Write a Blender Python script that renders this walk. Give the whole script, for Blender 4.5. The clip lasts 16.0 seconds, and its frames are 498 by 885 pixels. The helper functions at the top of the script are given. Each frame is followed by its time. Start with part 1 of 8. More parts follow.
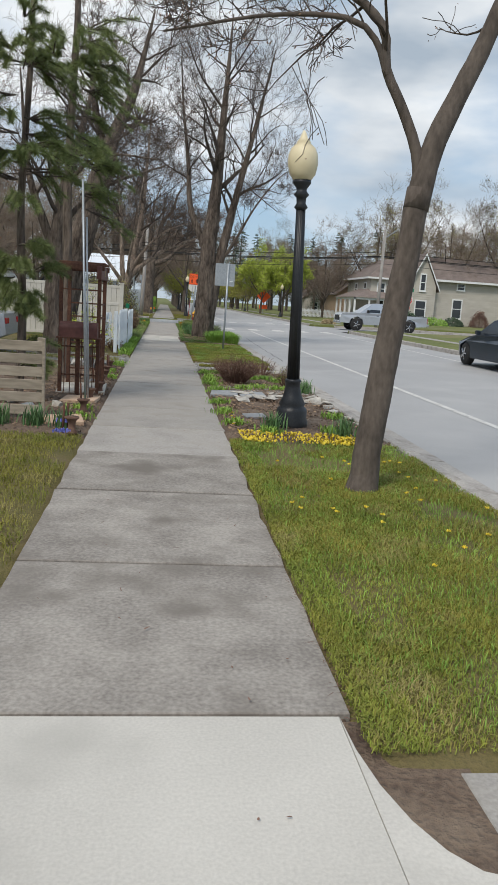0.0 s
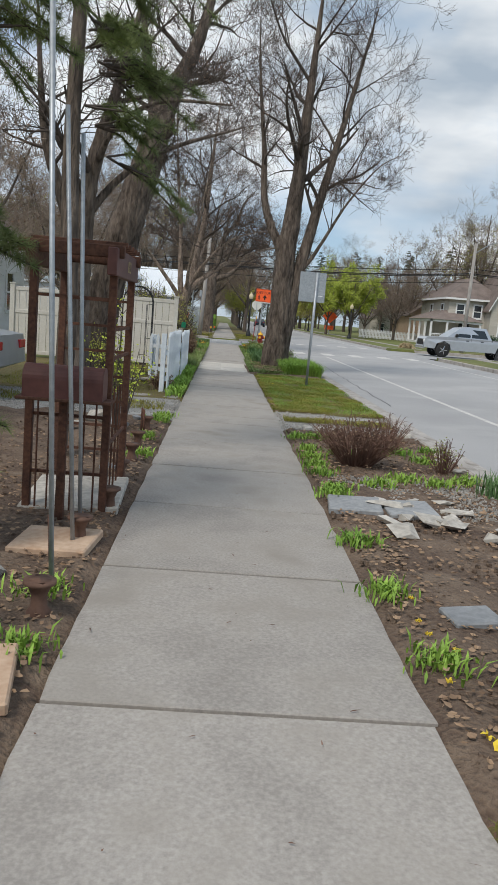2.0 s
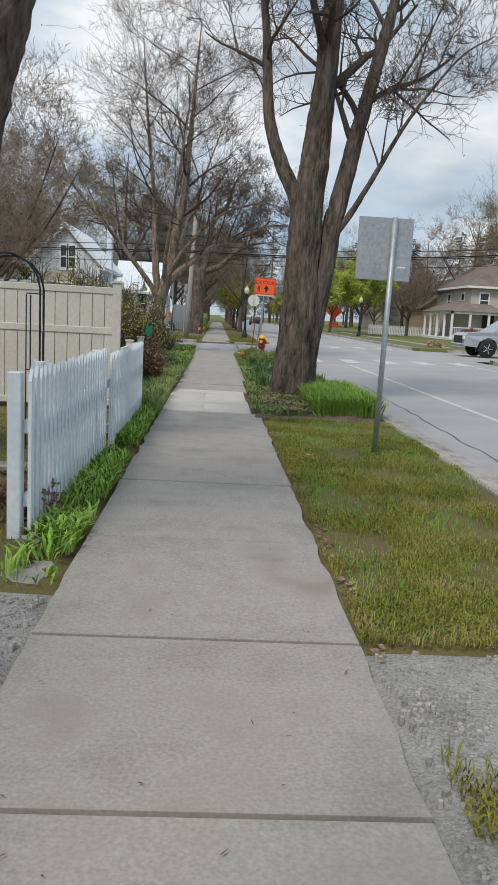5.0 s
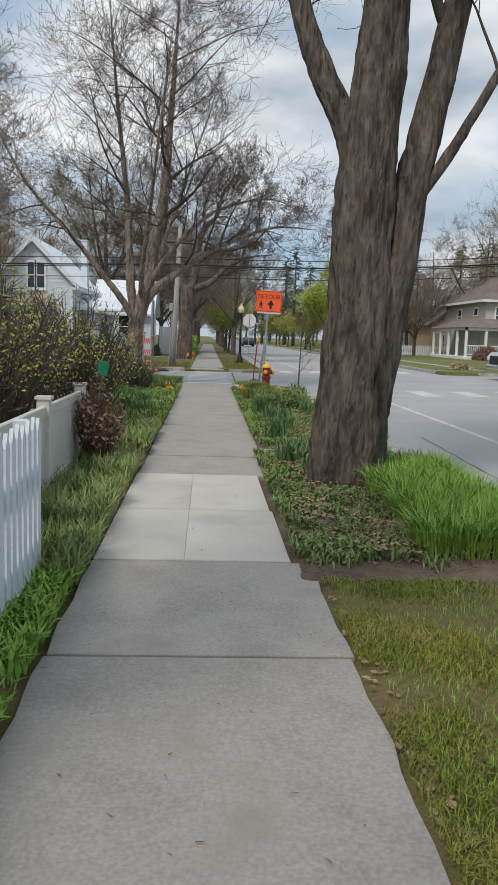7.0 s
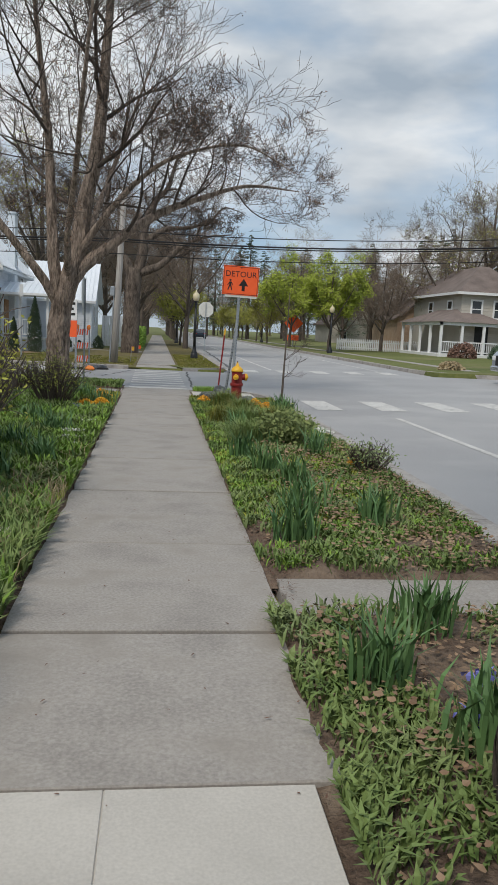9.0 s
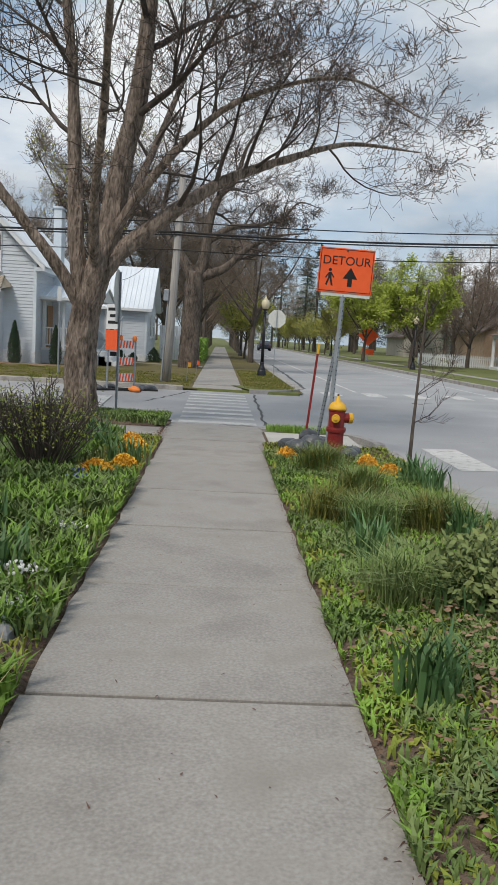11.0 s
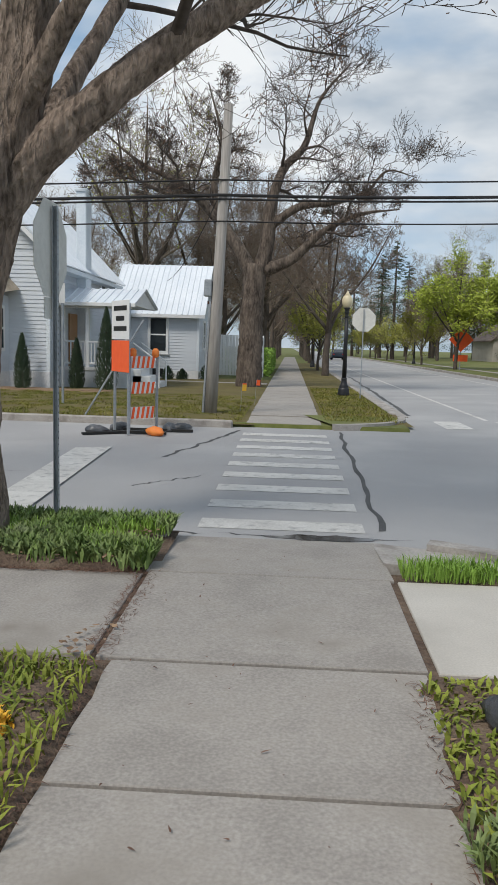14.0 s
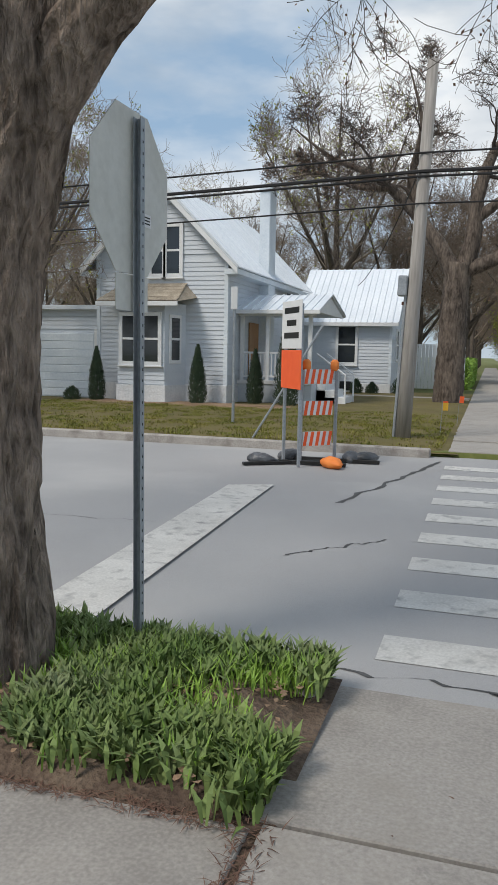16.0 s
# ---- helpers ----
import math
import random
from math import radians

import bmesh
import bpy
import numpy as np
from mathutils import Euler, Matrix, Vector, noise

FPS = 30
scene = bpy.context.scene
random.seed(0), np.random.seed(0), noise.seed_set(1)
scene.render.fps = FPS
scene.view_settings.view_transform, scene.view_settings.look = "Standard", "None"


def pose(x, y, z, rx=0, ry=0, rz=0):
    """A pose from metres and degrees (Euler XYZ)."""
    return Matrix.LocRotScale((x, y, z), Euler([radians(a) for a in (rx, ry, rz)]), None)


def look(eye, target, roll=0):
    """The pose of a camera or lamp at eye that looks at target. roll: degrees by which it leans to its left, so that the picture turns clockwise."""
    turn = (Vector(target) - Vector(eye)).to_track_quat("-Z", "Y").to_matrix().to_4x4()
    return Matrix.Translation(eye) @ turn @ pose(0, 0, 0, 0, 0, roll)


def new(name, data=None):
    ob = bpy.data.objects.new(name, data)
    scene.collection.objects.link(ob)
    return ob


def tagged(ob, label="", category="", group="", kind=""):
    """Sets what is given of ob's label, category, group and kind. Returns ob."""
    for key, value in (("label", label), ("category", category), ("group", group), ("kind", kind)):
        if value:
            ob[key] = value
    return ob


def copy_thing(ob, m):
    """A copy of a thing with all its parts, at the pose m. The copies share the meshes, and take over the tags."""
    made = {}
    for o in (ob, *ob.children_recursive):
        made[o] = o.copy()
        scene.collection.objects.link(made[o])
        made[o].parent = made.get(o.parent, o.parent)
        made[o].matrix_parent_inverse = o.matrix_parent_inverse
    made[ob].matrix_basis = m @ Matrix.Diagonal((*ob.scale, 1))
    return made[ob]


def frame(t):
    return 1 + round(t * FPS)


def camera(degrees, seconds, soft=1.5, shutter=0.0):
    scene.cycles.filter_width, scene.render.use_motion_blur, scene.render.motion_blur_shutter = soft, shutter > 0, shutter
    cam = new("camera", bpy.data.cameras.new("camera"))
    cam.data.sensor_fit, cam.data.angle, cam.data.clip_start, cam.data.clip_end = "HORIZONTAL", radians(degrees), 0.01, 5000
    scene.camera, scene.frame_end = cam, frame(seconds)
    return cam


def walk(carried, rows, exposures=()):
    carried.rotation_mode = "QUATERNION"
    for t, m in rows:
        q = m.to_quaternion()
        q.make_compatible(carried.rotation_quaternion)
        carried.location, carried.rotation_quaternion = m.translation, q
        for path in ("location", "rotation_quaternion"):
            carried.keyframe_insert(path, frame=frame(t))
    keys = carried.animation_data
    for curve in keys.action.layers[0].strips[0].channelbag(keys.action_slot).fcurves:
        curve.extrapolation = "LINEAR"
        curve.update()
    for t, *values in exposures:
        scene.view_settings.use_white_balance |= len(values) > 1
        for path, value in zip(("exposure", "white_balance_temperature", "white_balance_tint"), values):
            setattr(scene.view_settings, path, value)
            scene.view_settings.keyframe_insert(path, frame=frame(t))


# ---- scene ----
cam = camera(36.4, 16.0)
METRES, EYE, TILT, LEAN, TURN = 41.0, 1.37, 0.35, 0.0, -7.0
ROWS = [
    (0.0, 0.0, 0.0, 0.0, 0.72, -10.78, -3.77),
    (0.5, -0.0078, 0.0328, -0.0007, -1.91, -11.04, -2.92),
    (1.0, -0.0153, 0.0662, -0.0008, -0.83, -10.98, -1.69),
    (1.5, -0.0192, 0.1006, -0.0007, 1.16, -10.15, -2.53),
    (2.0, -0.0204, 0.1346, -0.001, 5.08, -9.71, -4.78),
    (2.5, -0.0203, 0.1684, -0.0015, 7.13, -9.71, -5.75),
    (3.0, -0.0219, 0.2024, -0.0015, 6.03, -10.02, -5.72),
    (3.5, -0.0272, 0.2368, -0.0018, 4.37, -10.28, -4.94),
    (4.0, -0.0345, 0.2707, -0.002, 4.71, -10.28, -2.58),
    (6.5, -0.0509, 0.4493, -0.0015, 4.5, -8.7, -4.12),
    (7.0, -0.0594, 0.4844, -0.0013, 3.92, -8.29, -1.94),
    (7.5, -0.0671, 0.5195, -0.0019, 3.87, -7.97, 0.08),
    (8.0, -0.0714, 0.554, -0.0015, 3.12, -8.78, 0.61),
    (8.5, -0.0731, 0.5875, -0.002, 0.92, -8.87, -1.33),
    (9.0, -0.0758, 0.6195, -0.0023, 0.17, -8.73, -2.79),
    (9.5, -0.0796, 0.6515, -0.0021, 0.2, -8.66, -3.78),
    (10.0, -0.0856, 0.6835, -0.0018, 3.28, -8.23, -2.56),
    (12.5, -0.0963, 0.8412, -0.0032, 5.52, -8.07, -3.32),
    (13.0, -0.1015, 0.8707, -0.0026, 4.91, -8.03, -1.94),
    (13.5, -0.1066, 0.9006, -0.0032, 5.67, -8.15, -0.91),
    (14.0, -0.1112, 0.9271, -0.0035, 10.13, -7.61, -1.54),
    (14.5, -0.115, 0.9492, -0.004, 15.66, -6.67, -1.97),
    (15.0, -0.1188, 0.9662, -0.0039, 20.6, -6.94, -1.3),
    (15.5, -0.1223, 0.979, -0.0042, 23.77, -7.09, -0.88),
    (16.0, -0.1255, 0.9893, -0.0043, 24.54, -7.07, -0.92),
]
walk(cam, [(t, pose(0, 0, EYE, TILT, LEAN, TURN) @ pose(METRES * x, METRES * y, METRES * z, 90 + pitch, roll, yaw)) for t, x, y, z, yaw, pitch, roll in ROWS],
     ((0.0, 0.12), (4.0, 0.12), (7.0, 0.06), (9.0, -0.05), (10.0, 0.0), (13.0, 0.05), (16.0, 0.1)))

# ---- world, sun, exposure ----
world = bpy.data.worlds.new("sky")
scene.world = world
world.use_nodes = True
wt = world.node_tree
wt.nodes.clear()
w_out = wt.nodes.new("ShaderNodeOutputWorld")
w_bg = wt.nodes.new("ShaderNodeBackground")
w_sky = wt.nodes.new("ShaderNodeTexSky")
w_sky.sky_type = "NISHITA"
w_sky.sun_disc = False
SUN_EL, SUN_AZ = radians(52), radians(215)
w_sky.sun_elevation, w_sky.sun_rotation = SUN_EL, SUN_AZ
w_co = wt.nodes.new("ShaderNodeTexCoord")
w_map = wt.nodes.new("ShaderNodeMapping")
w_map.inputs["Scale"].default_value = (1.0, 1.0, 2.6)
w_n1 = wt.nodes.new("ShaderNodeTexNoise")
w_n1.inputs["Scale"].default_value, w_n1.inputs["Detail"].default_value, w_n1.inputs["Roughness"].default_value = 2.3, 7, 0.52
w_n2 = wt.nodes.new("ShaderNodeTexNoise")
w_n2.inputs["Scale"].default_value, w_n2.inputs["Detail"].default_value = 3.4, 5
w_cover = wt.nodes.new("ShaderNodeValToRGB")
w_cover.color_ramp.elements[0].position, w_cover.color_ramp.elements[1].position = 0.40, 0.58
w_tone = wt.nodes.new("ShaderNodeValToRGB")
w_tone.color_ramp.elements[0].position, w_tone.color_ramp.elements[1].position = 0.36, 0.62
w_tone.color_ramp.elements[0].color = (4.2, 5.0, 5.9, 1)
w_tone.color_ramp.elements[1].color = (9.4, 9.7, 9.9, 1)
w_veil = wt.nodes.new("ShaderNodeMix")
w_veil.data_type = "RGBA"
w_veil.inputs["Factor"].default_value = 0.55
w_veil.inputs["B"].default_value = (4.4, 6.4, 8.6, 1)
w_mix = wt.nodes.new("ShaderNodeMix")
w_mix.data_type = "RGBA"
for a, b in ((w_co.outputs["Generated"], w_map.inputs["Vector"]), (w_map.outputs["Vector"], w_n1.inputs["Vector"]),
             (w_map.outputs["Vector"], w_n2.inputs["Vector"]), (w_n1.outputs["Fac"], w_cover.inputs["Fac"]),
             (w_n2.outputs["Fac"], w_tone.inputs["Fac"]), (w_sky.outputs["Color"], w_veil.inputs["A"]),
             (w_cover.outputs["Color"], w_mix.inputs["Factor"]), (w_veil.outputs["Result"], w_mix.inputs["A"]),
             (w_tone.outputs["Color"], w_mix.inputs["B"]), (w_mix.outputs["Result"], w_bg.inputs["Color"]),
             (w_bg.outputs["Background"], w_out.inputs["Surface"])):
    wt.links.new(a, b)
w_bg.inputs["Strength"].default_value = 0.09
sun = new("sun", bpy.data.lights.new("sun", "SUN"))
sun.data.energy, sun.data.angle, sun.data.color = 2.1, radians(16), (1.0, 0.93, 0.83)
sun.matrix_world = look((math.sin(SUN_AZ) * math.cos(SUN_EL) * 40, math.cos(SUN_AZ) * math.cos(SUN_EL) * 40, math.sin(SUN_EL) * 40), (0, 0, 0))
scene.view_settings.exposure = 0.0


# ---- materials ----
def mat(name, a, b, rough=0.8, fine=40.0, coarse=2.0, bump=0.15, metal=0.0, stain=None, stretch=(1, 1, 1), vary=0.12, detail=6, bump_scale=None, spec=0.4):
    """Two colours mixed by fine and coarse noise in object space, an optional third in patches, fine relief."""
    m = bpy.data.materials.new(name)
    m.use_nodes = True
    t = m.node_tree
    p = t.nodes["Principled BSDF"]
    p.inputs["Roughness"].default_value, p.inputs["Metallic"].default_value = rough, metal
    p.inputs["Specular IOR Level"].default_value = spec
    co = t.nodes.new("ShaderNodeTexCoord")
    mp = t.nodes.new("ShaderNodeMapping")
    mp.inputs["Scale"].default_value = stretch
    t.links.new(co.outputs["Object"], mp.inputs["Vector"])
    info = t.nodes.new("ShaderNodeObjectInfo")
    off = t.nodes.new("ShaderNodeVectorMath")
    off.operation = "ADD"
    sc = t.nodes.new("ShaderNodeVectorMath")
    sc.operation = "SCALE"
    sc.inputs["Scale"].default_value = 37.0
    cmb = t.nodes.new("ShaderNodeCombineXYZ")
    for k in "XYZ":
        t.links.new(info.outputs["Random"], cmb.inputs[k])
    t.links.new(cmb.outputs["Vector"], sc.inputs[0])
    t.links.new(mp.outputs["Vector"], off.inputs[0])
    t.links.new(sc.outputs["Vector"], off.inputs[1])
    n1 = t.nodes.new("ShaderNodeTexNoise")
    n1.inputs["Scale"].default_value, n1.inputs["Detail"].default_value = fine, detail
    n2 = t.nodes.new("ShaderNodeTexNoise")
    n2.inputs["Scale"].default_value, n2.inputs["Detail"].default_value = coarse, 4
    for n in (n1, n2):
        t.links.new(off.outputs["Vector"], n.inputs["Vector"])
    add = t.nodes.new("ShaderNodeMath")
    add.operation = "MULTIPLY_ADD"
    add.inputs[1].default_value, add.inputs[2].default_value = 0.5, 0.0
    t.links.new(n1.outputs["Fac"], add.inputs[0])
    add2 = t.nodes.new("ShaderNodeMath")
    add2.operation = "MULTIPLY_ADD"
    add2.inputs[1].default_value = 0.5
    t.links.new(n2.outputs["Fac"], add2.inputs[0])
    t.links.new(add.outputs["Value"], add2.inputs[2])
    ramp = t.nodes.new("ShaderNodeValToRGB")
    ramp.color_ramp.elements[0].position, ramp.color_ramp.elements[1].position = 0.36, 0.64
    ramp.color_ramp.elements[0].color, ramp.color_ramp.elements[1].color = (*a, 1), (*b, 1)
    t.links.new(add2.outputs["Value"], ramp.inputs["Fac"])
    col = ramp.outputs["Color"]
    if stain:
        n3 = t.nodes.new("ShaderNodeTexNoise")
        n3.inputs["Scale"].default_value, n3.inputs["Detail"].default_value = stain[1], 5
        t.links.new(off.outputs["Vector"], n3.inputs["Vector"])
        r3 = t.nodes.new("ShaderNodeValToRGB")
        r3.color_ramp.elements[0].position, r3.color_ramp.elements[1].position = stain[2] - 0.04, stain[2] + 0.2
        t.links.new(n3.outputs["Fac"], r3.inputs["Fac"])
        mx = t.nodes.new("ShaderNodeMix")
        mx.data_type = "RGBA"
        mx.inputs["B"].default_value = (*stain[0], 1)
        t.links.new(r3.outputs["Color"], mx.inputs["Factor"])
        t.links.new(col, mx.inputs["A"])
        col = mx.outputs["Result"]
    geo = t.nodes.new("ShaderNodeNewGeometry")
    rnd = t.nodes.new("ShaderNodeMath")
    rnd.operation = "ADD"
    t.links.new(geo.outputs["Random Per Island"], rnd.inputs[0])
    t.links.new(info.outputs["Random"], rnd.inputs[1])
    val = t.nodes.new("ShaderNodeMapRange")
    val.inputs["From Min"].default_value, val.inputs["From Max"].default_value = 0.0, 2.0
    val.inputs["To Min"].default_value, val.inputs["To Max"].default_value = 1 - vary, 1 + vary
    t.links.new(rnd.outputs["Value"], val.inputs["Value"])
    hsv = t.nodes.new("ShaderNodeHueSaturation")
    t.links.new(val.outputs["Result"], hsv.inputs["Value"])
    t.links.new(col, hsv.inputs["Color"])
    t.links.new(hsv.outputs["Color"], p.inputs["Base Color"])
    if bump:
        bp = t.nodes.new("ShaderNodeBump")
        bp.inputs["Strength"].default_value, bp.inputs["Distance"].default_value = bump, bump_scale or 0.01
        t.links.new(n1.outputs["Fac"], bp.inputs["Height"])
        t.links.new(bp.outputs["Normal"], p.inputs["Normal"])
    return m


M = {
    "concrete": mat("concrete", (0.265, 0.245, 0.225), (0.42, 0.392, 0.36), 0.9, 70, 2.2, 0.3, stain=((0.27, 0.245, 0.215), 2.2, 0.56), vary=0.10, bump_scale=0.004),
    "concrete_new": mat("concrete_new", (0.48, 0.455, 0.415), (0.60, 0.57, 0.52), 0.9, 90, 1.6, 0.2, stain=((0.40, 0.38, 0.345), 1.3, 0.6), vary=0.06, bump_scale=0.004),
    "concrete_old": mat("concrete_old", (0.19, 0.17, 0.152), (0.37, 0.34, 0.305), 0.92, 55, 3.0, 0.4, stain=((0.17, 0.15, 0.13), 2.6, 0.52), vary=0.08, bump_scale=0.004),
    "kerb": mat("kerb_concrete", (0.30, 0.28, 0.26), (0.46, 0.43, 0.40), 0.9, 45, 3, 0.5, stain=((0.20, 0.18, 0.16), 4, 0.55)),
    "asphalt": mat("asphalt", (0.31, 0.308, 0.312), (0.40, 0.397, 0.398), 0.82, 140, 0.35, 0.35, stain=((0.43, 0.425, 0.42), 0.5, 0.56), vary=0, bump_scale=0.006),
    "tar": mat("tar", (0.05, 0.05, 0.05), (0.09, 0.09, 0.09), 0.6, 60, 3, 0.2),
    "paint_line": mat("road_paint", (0.48, 0.47, 0.45), (0.66, 0.65, 0.62), 0.8, 60, 2.5, 0.2, stain=((0.26, 0.26, 0.26), 9, 0.58), vary=0.04),
    "lawn": mat("lawn_soil", (0.10, 0.09, 0.03), (0.18, 0.145, 0.055), 0.95, 55, 1.1, 0.8, stain=((0.15, 0.11, 0.06), 1.7, 0.56), vary=0, bump_scale=0.02),
    "lawn_far": mat("lawn_far", (0.095, 0.12, 0.03), (0.17, 0.18, 0.055), 0.95, 8, 0.25, 0.6, stain=((0.21, 0.18, 0.09), 0.35, 0.55), vary=0, bump_scale=0.03),
    "soil": mat("soil", (0.085, 0.056, 0.042), (0.20, 0.145, 0.105), 0.97, 38, 2.2, 1.0, stain=((0.25, 0.19, 0.14), 3.0, 0.56), vary=0, bump_scale=0.03),
    "gravel": mat("gravel", (0.22, 0.215, 0.20), (0.45, 0.44, 0.42), 0.95, 70, 2.0, 1.0, vary=0, bump_scale=0.02),
    "pebble": mat("pebble", (0.22, 0.21, 0.195), (0.42, 0.40, 0.37), 0.9, 30, 9, 0.3, vary=0.35),
    "stone": mat("stone", (0.30, 0.28, 0.25), (0.56, 0.53, 0.48), 0.9, 22, 4, 0.6, vary=0.18),
    "slate": mat("slate", (0.20, 0.21, 0.22), (0.33, 0.34, 0.35), 0.75, 26, 4, 0.3, vary=0.15),
    "sandstone": mat("sandstone", (0.42, 0.28, 0.19), (0.56, 0.42, 0.31), 0.9, 26, 4, 0.3),
    "bark": mat("bark", (0.045, 0.034, 0.028), (0.20, 0.16, 0.13), 0.95, 22, 6, 1.0, stretch=(1, 1, 0.24), vary=0.08, bump_scale=0.07, detail=4),
    "bark_plate": mat("bark_plate", (0.085, 0.064, 0.05), (0.41, 0.325, 0.265), 0.95, 30, 9, 1.0, stretch=(1, 1, 0.28), vary=0.1, bump_scale=0.08, detail=4),
    "bark_smooth": mat("bark_smooth", (0.065, 0.052, 0.043), (0.145, 0.118, 0.098), 0.9, 30, 5, 0.5, stretch=(1, 1, 0.4), vary=0.08),
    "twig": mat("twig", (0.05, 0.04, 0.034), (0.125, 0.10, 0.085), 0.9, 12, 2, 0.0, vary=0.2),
    # paler copy of twig: light brown distance haze put into the colour
    "twig_haze": mat("twig_haze", (0.18, 0.142, 0.113), (0.30, 0.24, 0.19), 0.95, 1.5, 0.3, 0.0, vary=0.25),
    "bud": mat("bud", (0.14, 0.07, 0.05), (0.24, 0.15, 0.09), 0.8, 9, 2, 0.0, vary=0.3),
    "leaf_yellow": mat("young_leaf", (0.26, 0.29, 0.045), (0.42, 0.40, 0.08), 0.7, 6, 1, 0.0, vary=0.3),
    "leaf_green": mat("spring_leaf", (0.26, 0.33, 0.03), (0.42, 0.48, 0.07), 0.7, 6, 1, 0.0, vary=0.3),
    "needle": mat("needle", (0.11, 0.15, 0.045), (0.22, 0.26, 0.09), 0.75, 9, 1, 0.0, vary=0.35),
    "conifer": mat("conifer_needle", (0.05, 0.085, 0.05), (0.10, 0.14, 0.085), 0.8, 4, 0.5, 0.0, vary=0.4),
    "grass": mat("grass_blade", (0.115, 0.145, 0.016), (0.26, 0.235, 0.042), 0.75, 3, 1.3, 0.0, stain=((0.33, 0.27, 0.11), 2.4, 0.57), vary=0.35),
    "grass_lush": mat("lush_blade", (0.14, 0.26, 0.035), (0.27, 0.42, 0.07), 0.65, 3, 1.3, 0.0, vary=0.35),
    "cover": mat("groundcover_leaf", (0.11, 0.18, 0.045), (0.24, 0.31, 0.105), 0.7, 4, 1.5, 0.0, stain=((0.20, 0.24, 0.13), 2.0, 0.58), vary=0.4),
    "cover_yellow": mat("moss_leaf", (0.15, 0.20, 0.03), (0.30, 0.32, 0.05), 0.75, 4, 1.5, 0.0, vary=0.35),
    "bulb_leaf": mat("bulb_leaf", (0.07, 0.15, 0.055), (0.14, 0.25, 0.09), 0.55, 3, 1, 0.0, vary=0.3),
    "straw": mat("straw", (0.28, 0.21, 0.12), (0.44, 0.36, 0.22), 0.9, 6, 1, 0.0, vary=0.35),
    "dead_leaf": mat("dead_leaf", (0.15, 0.09, 0.055), (0.36, 0.25, 0.16), 0.85, 9, 2, 0.0, vary=0.45),
    "dead_stem": mat("dead_stem", (0.11, 0.06, 0.045), (0.22, 0.13, 0.095), 0.9, 9, 2, 0.0, vary=0.3),
    "orange_flower": mat("orange_flower", (0.74, 0.36, 0.03), (0.86, 0.54, 0.06), 0.7, 9, 2, 0.0, vary=0.25),
    "yellow_flower": mat("yellow_flower", (0.72, 0.52, 0.03), (0.85, 0.66, 0.07), 0.7, 9, 2, 0.0, vary=0.2),
    "blue_flower": mat("blue_flower", (0.12, 0.14, 0.50), (0.25, 0.26, 0.65), 0.7, 9, 2, 0.0, vary=0.25),
    "white_flower": mat("white_flower", (0.70, 0.70, 0.66), (0.82, 0.82, 0.78), 0.7, 9, 2, 0.0, vary=0.1),
    "white": mat("white_paint", (0.70, 0.71, 0.72), (0.80, 0.81, 0.81), 0.6, 24, 2.2, 0.1, vary=0.04),
    "white_blue": mat("cool_white_paint", (0.60, 0.66, 0.72), (0.74, 0.79, 0.83), 0.6, 24, 2.2, 0.1, vary=0.04),
    "vinyl": mat("beige_vinyl", (0.56, 0.54, 0.49), (0.66, 0.64, 0.59), 0.5, 24, 1.5, 0.04, vary=0.04),
    "siding": mat("grey_siding", (0.56, 0.60, 0.65), (0.65, 0.69, 0.735), 0.65, 18, 1.0, 0.06, stretch=(1, 1, 4), vary=0.05),
    "siding_beige": mat("beige_siding", (0.43, 0.40, 0.35), (0.52, 0.49, 0.44), 0.7, 18, 1.0, 0.06, vary=0.05),
    "tin": mat("tin_roof", (0.70, 0.75, 0.81), (0.82, 0.86, 0.90), 0.45, 12, 0.8, 0.05, metal=0.1, vary=0.04),
    "shingle": mat("grey_shingle", (0.13, 0.105, 0.095), (0.23, 0.185, 0.165), 0.95, 30, 1.5, 0.5, vary=0.15),
    "cedar": mat("cedar_shingle", (0.25, 0.21, 0.16), (0.44, 0.38, 0.30), 0.9, 24, 4, 0.4, vary=0.25),
    "block": mat("painted_block", (0.62, 0.64, 0.66), (0.76, 0.77, 0.78), 0.8, 18, 4, 0.8, vary=0.06, bump_scale=0.02),
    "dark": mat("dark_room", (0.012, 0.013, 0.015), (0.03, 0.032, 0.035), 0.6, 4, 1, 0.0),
    "wood_grey": mat("weathered_wood", (0.20, 0.17, 0.13), (0.37, 0.32, 0.255), 0.9, 26, 3, 0.5, stretch=(0.2, 1, 1), vary=0.2),
    "wood_pole": mat("weathered_pole", (0.22, 0.205, 0.19), (0.40, 0.38, 0.355), 0.92, 24, 2, 0.6, stretch=(1, 1, 0.08), vary=0.05),
    "door_wood": mat("door_wood", (0.30, 0.16, 0.075), (0.42, 0.24, 0.12), 0.6, 24, 3, 0.2, stretch=(1, 1, 0.2)),
    "rust": mat("rusty_iron", (0.060, 0.030, 0.022), (0.15, 0.07, 0.045), 0.85, 45, 6, 0.5, metal=0.2, vary=0.15),
    "black_iron": mat("black_iron", (0.012, 0.013, 0.016), (0.028, 0.030, 0.034), 0.42, 60, 5, 0.15, metal=0.2, spec=0.5),
    "galv": mat("galvanised_steel", (0.30, 0.33, 0.36), (0.44, 0.47, 0.50), 0.5, 34, 5, 0.1, metal=0.55, vary=0.06),
    "alum": mat("bare_aluminium", (0.60, 0.60, 0.56), (0.70, 0.70, 0.66), 0.6, 24, 3, 0.05),
